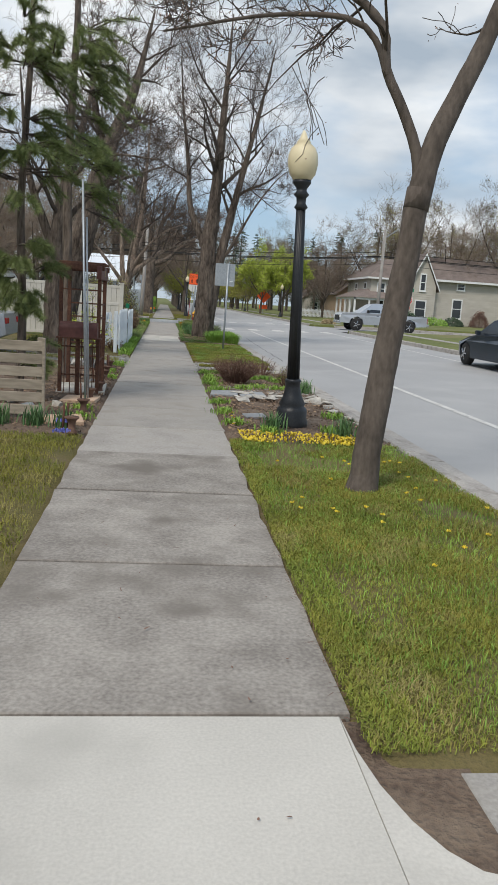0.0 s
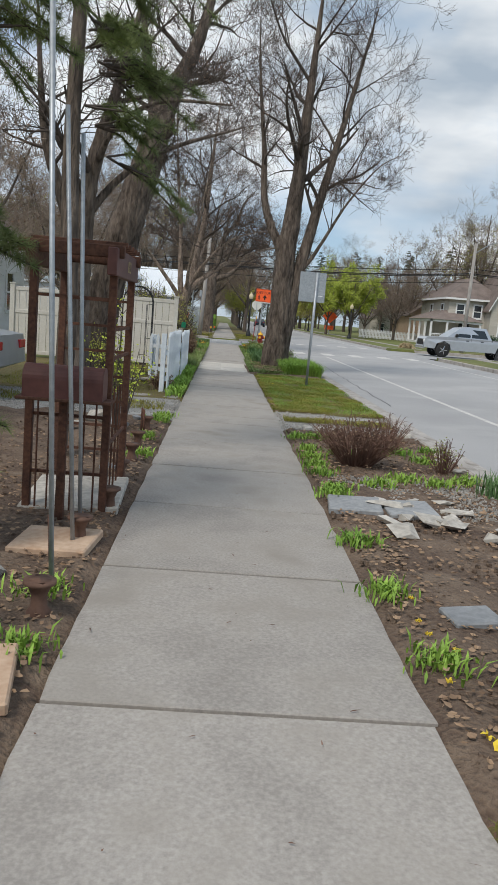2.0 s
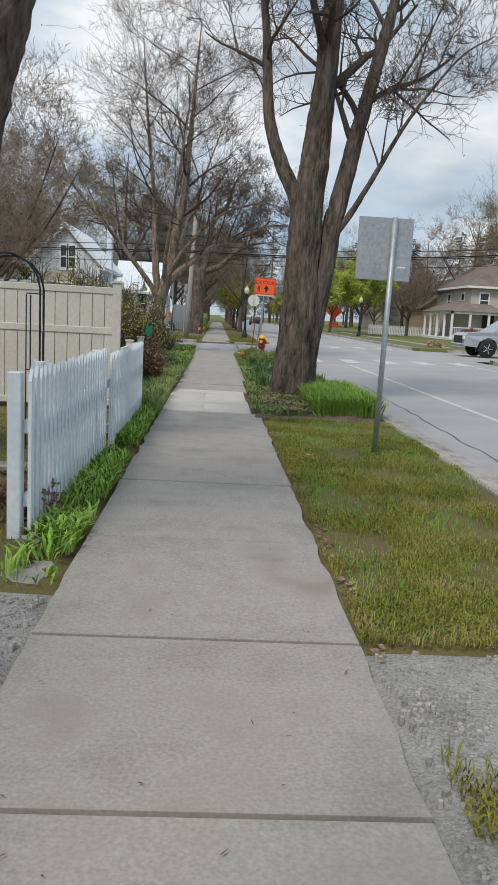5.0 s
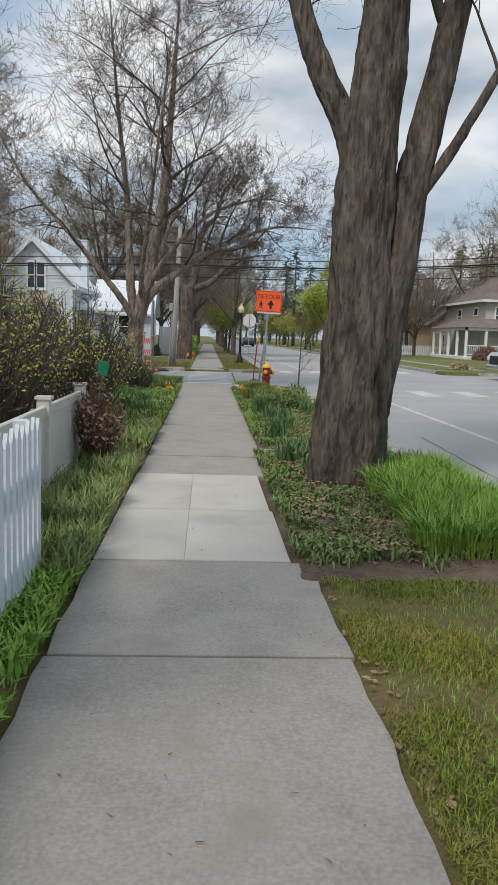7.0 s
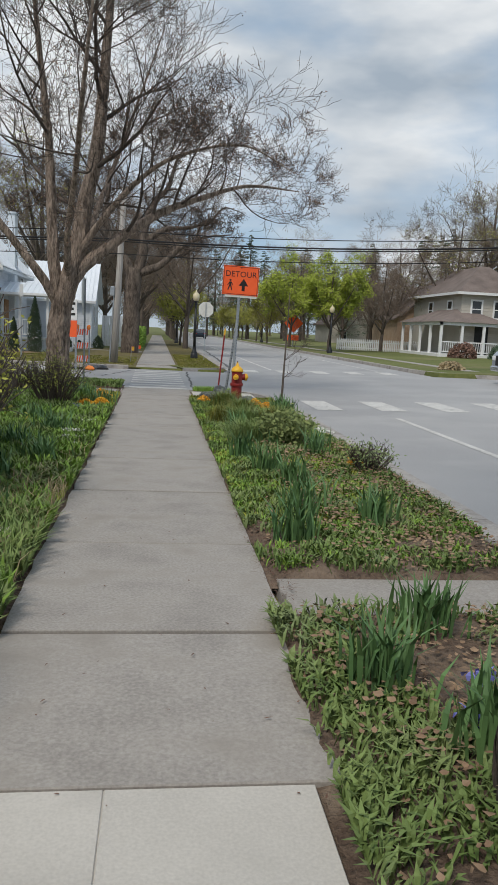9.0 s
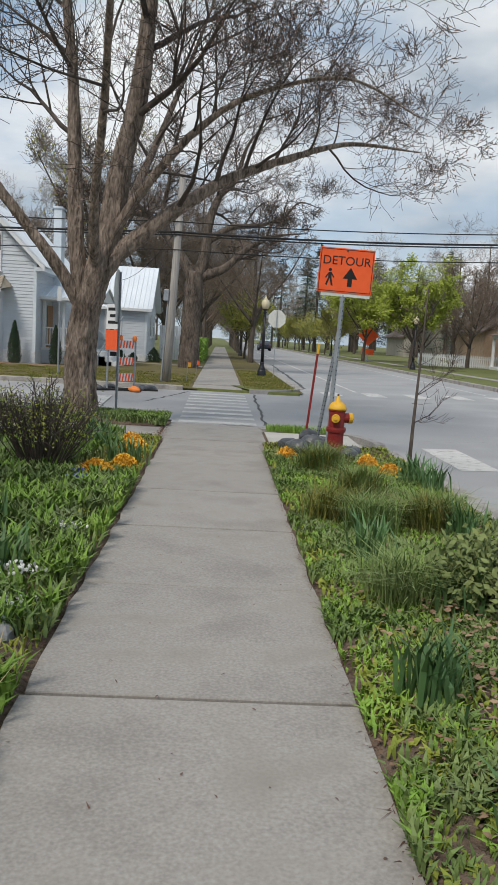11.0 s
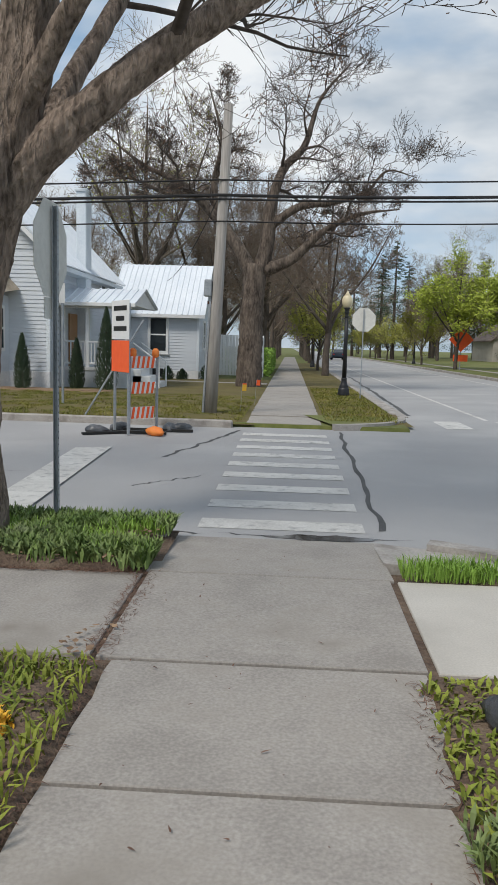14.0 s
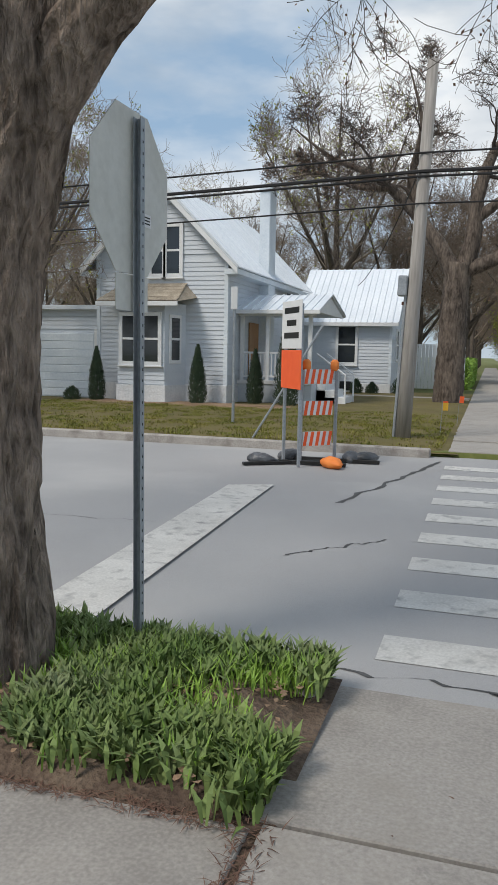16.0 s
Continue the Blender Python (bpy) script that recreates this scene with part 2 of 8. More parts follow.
    "sign_orange": mat("sign_orange", (0.88, 0.11, 0.025), (0.95, 0.14, 0.035), 0.5, 9, 2, 0.0, vary=0.0),
    "sign_black": mat("sign_black", (0.01, 0.01, 0.01), (0.02, 0.02, 0.02), 0.6, 9, 2, 0.0),
    "sign_white": mat("sign_white", (0.72, 0.73, 0.73), (0.80, 0.80, 0.80), 0.5, 9, 2, 0.0),
    "sign_red": mat("sign_red", (0.45, 0.02, 0.025), (0.55, 0.03, 0.035), 0.5, 9, 2, 0.0),
    "sign_green": mat("sign_green", (0.01, 0.17, 0.09), (0.015, 0.22, 0.12), 0.5, 9, 2, 0.0),
    "hydrant_red": mat("hydrant_red", (0.20, 0.018, 0.016), (0.30, 0.03, 0.025), 0.5, 30, 4, 0.2, vary=0.05),
    "hydrant_yellow": mat("hydrant_yellow", (0.74, 0.40, 0.03), (0.85, 0.50, 0.05), 0.5, 30, 4, 0.15, vary=0.05),
    "bag": mat("black_plastic", (0.03, 0.033, 0.038), (0.12, 0.127, 0.14), 0.38, 7, 3, 0.9, bump_scale=0.05, vary=0.2, spec=0.6),
    "bag_orange": mat("orange_bag", (0.85, 0.22, 0.04), (0.9, 0.28, 0.06), 0.6, 12, 3, 0.5),
    "globe": mat("frosted_globe", (0.62, 0.53, 0.34), (0.72, 0.64, 0.45), 0.45, 5, 2, 0.05),
    "car_silver": mat("silver_paint", (0.44, 0.47, 0.51), (0.50, 0.53, 0.57), 0.28, 5, 1, 0.0, metal=0.6, vary=0.0),
    "car_dark": mat("dark_blue_paint", (0.025, 0.035, 0.05), (0.035, 0.048, 0.065), 0.22, 5, 1, 0.0, metal=0.4, vary=0.0),
    "tyre": mat("tyre_rubber", (0.012, 0.012, 0.013), (0.03, 0.03, 0.03), 0.85, 30, 5, 0.2),
    "chrome": mat("chrome", (0.55, 0.56, 0.57), (0.65, 0.66, 0.67), 0.2, 5, 1, 0.0, metal=1.0),
    "lamp_red": mat("tail_red", (0.35, 0.02, 0.02), (0.45, 0.03, 0.03), 0.25, 5, 1, 0.0),
    "wire": mat("cable", (0.012, 0.012, 0.013), (0.025, 0.025, 0.027), 0.7, 5, 1, 0.0),
    "water": mat("standing_water", (0.012, 0.013, 0.014), (0.03, 0.03, 0.03), 0.06, 6, 2, 0.0, spec=0.6),
    "terracotta": mat("rusty_pot", (0.10, 0.055, 0.04), (0.18, 0.105, 0.075), 0.85, 22, 5, 0.4),
    "brown_box": mat("brown_enamel", (0.085, 0.032, 0.028), (0.14, 0.055, 0.045), 0.55, 18, 3, 0.1),
}
glass = bpy.data.materials.new("window_glass")
glass.use_nodes = True
gp = glass.node_tree.nodes["Principled BSDF"]
gp.inputs["Base Color"].default_value = (0.02, 0.025, 0.03, 1)
gp.inputs["Roughness"].default_value = 0.06
gp.inputs["Specular IOR Level"].default_value = 0.7
M["glass"] = glass


# ---- mesh tools ----
class Build:
    """Collects vertices and faces of one mesh."""

    def __init__(self):
        self.v, self.f = [], []

    def add(self, verts, faces):
        k = len(self.v)
        self.v.extend(tuple(p) for p in verts)
        self.f.extend(tuple(i + k for i in q) for q in faces)
        return self

    def box(self, lo, hi, c=0.0):
        """A box, with its edges chamfered by c."""
        if c <= 0:
            vs = [(x, y, z) for x in (lo[0], hi[0]) for y in (lo[1], hi[1]) for z in (lo[2], hi[2])]
            return self.add(vs, [(0, 1, 3, 2), (4, 6, 7, 5), (0, 4, 5, 1), (2, 3, 7, 6), (0, 2, 6, 4), (1, 5, 7, 3)])
        vs, idx = [], {}
        for sx in (0, 1):
            for sy in (0, 1):
                for sz in (0, 1):
                    s = (sx, sy, sz)
                    for a in range(3):
                        p = []
                        for i in range(3):
                            e = hi[i] if s[i] else lo[i]
                            p.append(e if i == a else e + (-c if s[i] else c))
                        idx[(s, a)] = len(vs)
                        vs.append(tuple(p))
        fs = []
        for a in range(3):
            b, d = (a + 1) % 3, (a + 2) % 3
            for sa in (0, 1):
                q = []
                for sb, sd in ((0, 0), (1, 0), (1, 1), (0, 1)):
                    s = [0, 0, 0]
                    s[a], s[b], s[d] = sa, sb, sd
                    q.append(idx[(tuple(s), a)])
                fs.append(tuple(q if sa else q[::-1]))
                for sb in (0, 1):
                    s0, s1 = [0, 0, 0], [0, 0, 0]
                    s0[a] = s1[a] = sa
                    s0[b] = s1[b] = sb
                    s1[d] = 1
                    s0, s1 = tuple(s0), tuple(s1)
                    fs.append((idx[(s0, a)], idx[(s1, a)], idx[(s1, b)], idx[(s0, b)]))
        for sx in (0, 1):
            for sy in (0, 1):
                for sz in (0, 1):
                    fs.append(tuple(idx[((sx, sy, sz), a)] for a in range(3)))
        return self.add(vs, fs)

    def tube(self, pts, radii, n=8, cap=True, rough=0.0, flute=0):
        """A tapered tube along pts."""
        pts = [Vector(p) for p in pts]
        ref = Vector((0.31, 0.95, 0.05)).normalized()
        rings, m = [], len(pts)
        for i, p in enumerate(pts):
            d = (pts[min(i + 1, m - 1)] - pts[max(i - 1, 0)])
            if d.length < 1e-9:
                d = Vector((0, 0, 1))
            d.normalize()
            u = d.cross(ref)
            if u.length < 1e-3:
                u = d.cross(Vector((1, 0, 0)))
            u.normalize()
            w = d.cross(u)
            for k in range(n):
                a = 2 * math.pi * k / n
                r = radii[i]
                q = u * math.cos(a) + w * math.sin(a)
                if rough:
                    e = p + q * r
                    g = noise.noise(Vector((e.x * 9, e.y * 9, e.z * 2.2)))
                    h = noise.noise(Vector((e.x * 15, e.y * 15, e.z * 3)))
                    r *= 1 + rough * (0.5 * g + 0.45 - 1.5 * abs(h))
                if flute:
                    r *= 1 + 0.07 * math.cos(a * flute)
                rings.append(p + q * r)
        fs = [(i * n + k, i * n + (k + 1) % n, (i + 1) * n + (k + 1) % n, (i + 1) * n + k) for i in range(m - 1) for k in range(n)]
        if cap:
            fs.append(tuple(range(n))[::-1])
            fs.append(tuple((m - 1) * n + k for k in range(n)))
        return self.add(rings, fs)

    def lathe(self, prof, n=24, at=(0, 0, 0), flute=0):
        """Turns (radius, z) pairs round the upright axis through at."""
        return self.tube([(at[0], at[1], at[2] + z) for r, z in prof], [r for r, z in prof], n, True, 0.0, flute)

    def prism(self, poly, lo, hi, axis=2):
        """A polygon drawn out along an axis."""
        def place(p, e):
            return [(e, p[0], p[1]), (p[0], e, p[1]), (p[0], p[1], e)][axis]
        n = len(poly)
        vs = [place(p, lo) for p in poly] + [place(p, hi) for p in poly]
        return self.add(vs, [tuple(range(n))[::-1], tuple(range(n, 2 * n))] + [(i, (i + 1) % n, n + (i + 1) % n, n + i) for i in range(n)])

    def mesh(self, name, material=None, smooth=False, fix=True):
        me = bpy.data.meshes.new(name)
        me.from_pydata(self.v, [], self.f)
        if fix and len(self.f) < 6000:
            bm = bmesh.new()
            bm.from_mesh(me)
            bmesh.ops.recalc_face_normals(bm, faces=bm.faces)
            bm.to_mesh(me)
            bm.free()
        if smooth:
            me.polygons.foreach_set("use_smooth", [True] * len(me.polygons))
        if material:
            me.materials.append(M[material])
        me.update()
        return me


def part(name, b, material, parent, label="", smooth=False):
    """One mesh object under a thing or a part; b is a Build or a mesh to share."""
    ob = new(name, b.mesh(name, material, smooth) if isinstance(b, Build) else b)
    ob.parent = parent
    return tagged(ob, label)


def thing(name, m, label, category, group="", kind=""):
    ob = new(name)
    ob.matrix_basis = m
    return tagged(ob, label, category, group, kind)


def single(name, b, material, label, category, m=None, smooth=False, group="", kind=""):
    ob = new(name, b.mesh(name, material, smooth))
    if m:
        ob.matrix_basis = m
    return tagged(ob, label, category, group, kind)


def structure(name, b, material, label, category="ground", smooth=False):
    return single(name, b, material, label, category, None, smooth, "", "structure")


def box(lo, hi, c=0.0):
    return Build().box(lo, hi, c)


# ---- ground, road, kerbs, pavement ----
WALK_W, WALK_E, KERB = -0.71, 0.72, 2.48
NEAR_SIDE, FAR_SIDE = 44.25, 52.6
EAST = 10.3


def road_z(x):
    return -0.10 + 0.022 * (min(max(x, 2.9), EAST) - 2.9) if x > 2.9 else -0.10


def ground_z(x, y):
    if x > EAST - 0.05:
        return 0.20 + min(0.25, 0.02 * (x - EAST))
    return -0.03


gb = Build()
gxs = [-900, -300, -120, -60, -30, -15, -8, -4, -2, -0.69, 0.70, 2.44, 2.5, EAST + 0.1, EAST + 0.2, 13, 18, 30, 60, 120, 300, 900]
gys = [-300, -60, -20, -5, 0, 5, 15, 25, 35, 42.7, 42.8, 52.8, 52.9, 60, 75, 100, 150, 300, 1200]


def sheet_z(x, y):
    if 2.49 < x < EAST + 0.15 or (42.75 < y < 52.85):
        return -0.30
    if -3.9 < x < 2.5 and (-1 < y < 42.75 or 53 < y < 70):
        return -0.12
    return ground_z(x, y)


nx = len(gxs)
gb.add([(x, y, sheet_z(x, y)) for y in gys for x in gxs], [(j * nx + i, j * nx + i + 1, (j + 1) * nx + i + 1, (j + 1) * nx + i) for j in range(len(gys) - 1) for i in range(nx - 1)])
structure("ground", gb, "lawn_far", "patchy spring lawn reaching away to the woods")

rb = Build()
ys = [-200, -20, 44.0, 52.85, 700]
for y0, y1 in zip(ys, ys[1:]):
    rb.add([(2.9, y0, -0.10), (EAST, y0, road_z(EAST)), (EAST, y1, road_z(EAST)), (2.9, y1, -0.10)], [(0, 1, 2, 3)])
rb.add([(-200, 44.0, -0.085), (2.9, 44.0, -0.10), (2.9, 52.85, -0.10), (-200, 52.85, -0.085)], [(0, 1, 2, 3)])
rb.add([(EAST, 44.0, road_z(EAST)), (200, 44.0, 0.25), (200, 52.85, 0.25), (EAST, 52.85, road_z(EAST))], [(0, 1, 2, 3)])
rb.add([(2.2, 40.5, -0.102), (2.95, 40.5, -0.102), (2.95, 56, -0.102), (2.2, 56, -0.102)], [(0, 1, 2, 3)])
structure("road", rb, "asphalt", "worn grey asphalt street with a side street crossing", "road")

kerb_parent = thing("kerb", pose(0, 0, 0), "weathered pale concrete kerb and gutter along the street", "kerb", kind="structure")
kb = box((KERB, 0, -0.25), (KERB + 0.15, 2.42, 0.0), 0.02).mesh("kerb_stone", "kerb")
gt = Build().add([(KERB + 0.152, 0, -0.25), (KERB + 0.152, 2.42, -0.25), (2.93, 0, -0.25), (2.93, 2.42, -0.25), (KERB + 0.152, 0, -0.075), (KERB + 0.152, 2.42, -0.075), (2.93, 0, -0.094), (2.93, 2.42, -0.094)],
                 [(0, 1, 3, 2), (4, 6, 7, 5), (0, 4, 5, 1), (2, 3, 7, 6), (0, 2, 6, 4), (1, 5, 7, 3)]).mesh("gutter_slab", "kerb")
for i in range(-4, 50):
    y = i * 2.44
    if 41.5 < y + 1.2 < 55:
        continue
    for me, nm in ((kb, "kerb_stone"), (gt, "gutter_slab")):
        k = part(nm, me, None, kerb_parent)
        k.location = (0, y, -0.02 if 15 < y < 17 and nm == "kerb_stone" else 0)


def arc_kerb(cx, cy, r, a0, a1, z, w=0.16):
    """A curved kerb at a street corner."""
    b, n = Build(), 12
    for i in range(n + 1):
        a = radians(a0 + (a1 - a0) * i / n)
        c, s = math.cos(a), math.sin(a)
        b.v += [(cx + r * c, cy + r * s, -0.3), (cx + r * c, cy + r * s, z), (cx + (r - w) * c, cy + (r - w) * s, z), (cx + (r - w) * c, cy + (r - w) * s, -0.3)]
    for i in range(n):
        for k in range(4):
            b.f.append((i * 4 + k, i * 4 + (k + 1) % 4, i * 4 + 4 + (k + 1) % 4, i * 4 + 4 + k))
    b.f += [(0, 1, 2, 3), tuple(n * 4 + k for k in (3, 2, 1, 0))]
    return b


part("corner_kerb", arc_kerb(KERB + 0.15 - 2.1, NEAR_SIDE - 2.1 + 0.0, 2.1, 0, 70, 0.0), "kerb", kerb_parent)
part("corner_kerb", arc_kerb(KERB + 0.15 - 2.2, FAR_SIDE + 2.2, 2.2, 0, -75, 0.02), "kerb", kerb_parent)
part("kerb_stone", box((-60, FAR_SIDE, -0.3), (-0.95, FAR_SIDE + 0.15, 0.04), 0.02), "kerb", kerb_parent)
part("kerb_stone", box((-60, NEAR_SIDE - 0.15, -0.3), (-0.85, NEAR_SIDE, 0.0), 0.02), "kerb", kerb_parent)
for y0, y1 in ((-40, 41.2), (55.3, 250)):
    part("kerb_stone", box((EAST, y0, -0.2), (EAST + 0.16, y1, 0.215), 0.02), "kerb", kerb_parent)
part("corner_kerb", arc_kerb(EAST + 2.6, 41.4, 2.6, 180, 90, 0.215), "kerb", kerb_parent)
part("corner_kerb", arc_kerb(EAST + 2.6, 55.3, 2.6, 180, 270, 0.215), "kerb", kerb_parent)
part("kerb_stone", box((EAST + 2.6, 43.84, -0.2), (90, 44.0, 0.26), 0.02), "kerb", kerb_parent)
part("kerb_stone", box((EAST + 2.6, 52.7, -0.2), (90, 52.86, 0.26), 0.02), "kerb", kerb_parent)
# corner fills that carry the grass up to the curved kerbs
cf = Build()
for cx, cy, r, a0, a1, z in ((EAST + 2.6, 41.4, 2.5, 180, 90, 0.205), (EAST + 2.6, 55.3, 2.5, 180, 270, 0.205), (KERB + 0.15 - 2.2, FAR_SIDE + 2.2, 2.1, 0, -75, 0.005)):
    arc = [(cx + r * math.cos(radians(a0 + (a1 - a0) * i / 10)), cy + r * math.sin(radians(a0 + (a1 - a0) * i / 10)), z) for i in range(11)]
    cf.add([(cx, cy, z)] + arc, [(0, i, i + 1) for i in range(1, 11)])
structure("corner_lawn", cf, "lawn_far", "mown grass at the rounded street corners", "lawn")

marks = thing("road_marking", pose(0, 0, 0), "worn white painted lines and crossing bars on asphalt", "road marking", kind="structure")


def mark(x0, y0, x1, y1, name="stripe"):
    zz = [road_z(x0) + 0.004, road_z(x1) + 0.004]
    b = Build().add([(x0, y0, zz[0]), (x1, y0, zz[1]), (x1, y1, zz[1]), (x0, y1, zz[0])], [(0, 1, 2, 3)])
    part(name, b, "paint_line", marks)


mark(4.50, -20, 4.61, 39.3, "lane_line")
mark(4.50, 55.5, 4.61, 260, "lane_line")
mark(9.0, -20, 9.1, 40, "lane_line")
mark(9.0, 56, 9.1, 260, "lane_line")
for i in range(9):
    y = 44.62 + i * 0.86
    mark(-0.64 - 0.006 * i, y, 0.80, y + 0.36, "crossing_bar")
for i in range(5):
    mark(3.3 + i * 1.35, 40.6, 3.85 + i * 1.35, 42.6, "crossing_bar")
for i in range(5):
    mark(3.3 + i * 1.35, 53.6, 3.85 + i * 1.35, 55.2, "crossing_bar")
b = Build().add([(-2.69, 44.5, -0.079), (-2.24, 44.5, -0.079), (-2.49, 49.3, -0.079), (-2.98, 49.1, -0.079)], [(0, 1, 2, 3)])
part("stop_bar", b, "paint_line", marks)


def crack(pts, w, name="tar_seam"):
    b = Build()
    for i, (x, y) in enumerate(pts):
        e = w * (0.6 + 0.8 * random.random())
        b.v += [(x - e, y - e * 0.3, road_z(x) + 0.003), (x + e, y + e * 0.3, road_z(x) + 0.003)]
    b.f = [(2 * i, 2 * i + 1, 2 * i + 3, 2 * i + 2) for i in range(len(pts) - 1)]
    part(name, b, "tar", marks, "dark tar sealed crack")


def wander(x0, y0, x1, y1, n=24, a=0.08):
    return [(x0 + (x1 - x0) * i / n + a * noise.noise(Vector((i * 0.45, x0, y0))), y0 + (y1 - y0) * i / n + a * noise.noise(Vector((i * 0.45, y0, x1 + 9)))) for i in range(n + 1)]


crack(wander(1.0, 44.7, 1.05, 52.4), 0.026)
crack(wander(-0.75, 52.3, -1.6, 48.6), 0.03)
crack(wander(-6, 46.8, -2.9, 47.1), 0.012)
crack(wander(-1.6, 46.4, -0.9, 47.2), 0.012)
crack(wander(3.2, 20, 3.5, 32, 40), 0.012)
crack(wander(3.0, 43.4, 10, 44.3, 50), 0.02)
crack(wander(3.0, 56.5, 3.4, 80, 50), 0.06)

pud = Build()
pud.v = [(0.42 + 0.42 * math.cos(a * 0.3927) * (1 + 0.25 * math.sin(a * 1.7)), 44.4 + 0.10 * math.sin(a * 0.3927) * (1 + 0.3 * math.cos(a * 2.3)), -0.0945) for a in range(16)]
pud.f = [tuple(range(16))]
single("puddle", pud, "water", "shallow dark puddle in the gutter at the ramp", "puddle")
crack(wander(-0.8, 44.42, 1.2, 44.45), 0.02)

# ---- trees ----


def smooth_line(pts, step):
    """A Catmull-Rom line through pts."""
    P = [Vector(p) for p in pts]
    P = [P[0] * 2 - P[1]] + P + [P[-1] * 2 - P[-2]]
    out = []
    for i in range(1, len(P) - 2):
        a, b, c, d = P[i - 1:i + 3]
        n = max(2, int((c - b).length / step))
        for k in range(n):
            t = k / n
            out.append(0.5 * (2 * b + (c - a) * t + (2 * a - 5 * b + 4 * c - d) * t * t + (3 * b - a - 3 * c + d) * t ** 3))
    out.append(P[-2])
    return out


def shoot(rng, lines, p, d, length, r, level, top, wig, lift, spread=0.75):
    """Grows one branch and its side branches into lines."""
    n = 7 if level == 0 else (5 if level < top else 4)
    pts, q, e = [p.copy()], p.copy(), d.normalized()
    for i in range(n):
        e = (e + Vector((rng.uniform(-1, 1), rng.uniform(-1, 1), rng.uniform(-1, 1))) * wig + Vector((0, 0, lift))).normalized()
        q = q + e * (length / n)
        pts.append(q.copy())
    rr = [r * (1 - 0.75 * i / n) for i in range(n + 1)]
    lines.append((pts, rr, level))
    if level < top:
        kids = rng.randint(4, 6) if level < top - 1 else rng.randint(4, 6)
        for k in range(kids):
            f = rng.uniform(0.25, 1.0)
            i = min(int(f * n), n - 1)
            b = pts[i].lerp(pts[i + 1], f * n - i)
            ax = (pts[i + 1] - pts[i]).normalized()
            side = Vector((rng.uniform(-1, 1), rng.uniform(-1, 1), rng.uniform(-0.5, 1)))
            side = (side - ax * side.dot(ax)).normalized()
            shoot(rng, lines, b, ax * (1 - spread * 0.45) + side * spread, length * rng.uniform(0.45, 0.7), max(rr[i] * 0.55, 0.0025), level + 1, top, wig * 1.1, lift, spread)


def tree(name, at, limbs, label, seed, bark="bark", top=3, wig=0.22, lift=0.05, sides=22, kids=9, twig="twig", leaf=None, leaf_n=0, leaf_size=0.02, first=0.3, reach=0.5, min_r=0.0025, rough=0.16, twig_sides=3, category="tree", group=""):
    """limbs: ((points), radius at start, radius at end, bare fraction); side branches grow past the bare fraction."""
    rng = random.Random(seed)
    th = thing(name, pose(*at), label, category, group)
    trunk, lines = Build(), []
    for pts, r0, r1, bare in limbs:
        line = smooth_line(pts, 0.09 if sides > 14 else 0.4)
        total = len(line) - 1
        rr = [r0 + (r1 - r0) * (i / total) ** 0.8 for i in range(total + 1)]
        trunk.tube(line, rr, sides if r0 > 0.06 else 10, True, rough if r0 > 0.05 else 0.0)
        length = sum((line[i + 1] - line[i]).length for i in range(total))
        if bare >= 1:
            continue
        for k in range(kids):
            f = bare + (1 - bare) * (k + rng.random()) / kids
            i = min(int(f * total), total - 1)
            ax = (line[i + 1] - line[i]).normalized()
            side = Vector((rng.uniform(-1, 1), rng.uniform(-1, 1), rng.uniform(-0.3, 0.8)))
            side = (side - ax * side.dot(ax)).normalized()
            shoot(rng, lines, line[i], ax * 0.55 + side * 0.8, length * reach * rng.uniform(0.5, 1.0) * (1.15 - 0.5 * f), max(rr[i] * 0.45, 0.006), 0, top - 1, wig, lift)
    part("trunk", trunk, bark, th, smooth=True)
    crown = Build()
    tips = []
    for pts, rr, lv in lines:
        rr = [max(x, min_r) for x in rr]
        crown.tube(pts, rr, 6 if rr[0] > 0.02 else twig_sides, False)
        if lv >= top - 2:
            tips += pts[1:]
    part("crown", crown, twig, th, smooth=True)
    if leaf and tips:
        lb = Build()
        for i in range(leaf_n):
            p = tips[rng.randrange(len(tips))]
            p = p + Vector((rng.gauss(0, 1), rng.gauss(0, 1), rng.gauss(0, 1))) * leaf_size * 1.5
            u = Vector((rng.uniform(-1, 1), rng.uniform(-1, 1), rng.uniform(-1, 1))).normalized() * leaf_size * rng.uniform(0.6, 1.3)
            w = u.orthogonal().normalized() * leaf_size * 0.5
            lb.add([p - u, p + w, p + u, p - w], [(0, 1, 2, 3)])
        tagged(part("foliage" if leaf.startswith("leaf") else "bud", lb, leaf, th), kind="stuff")
    return th


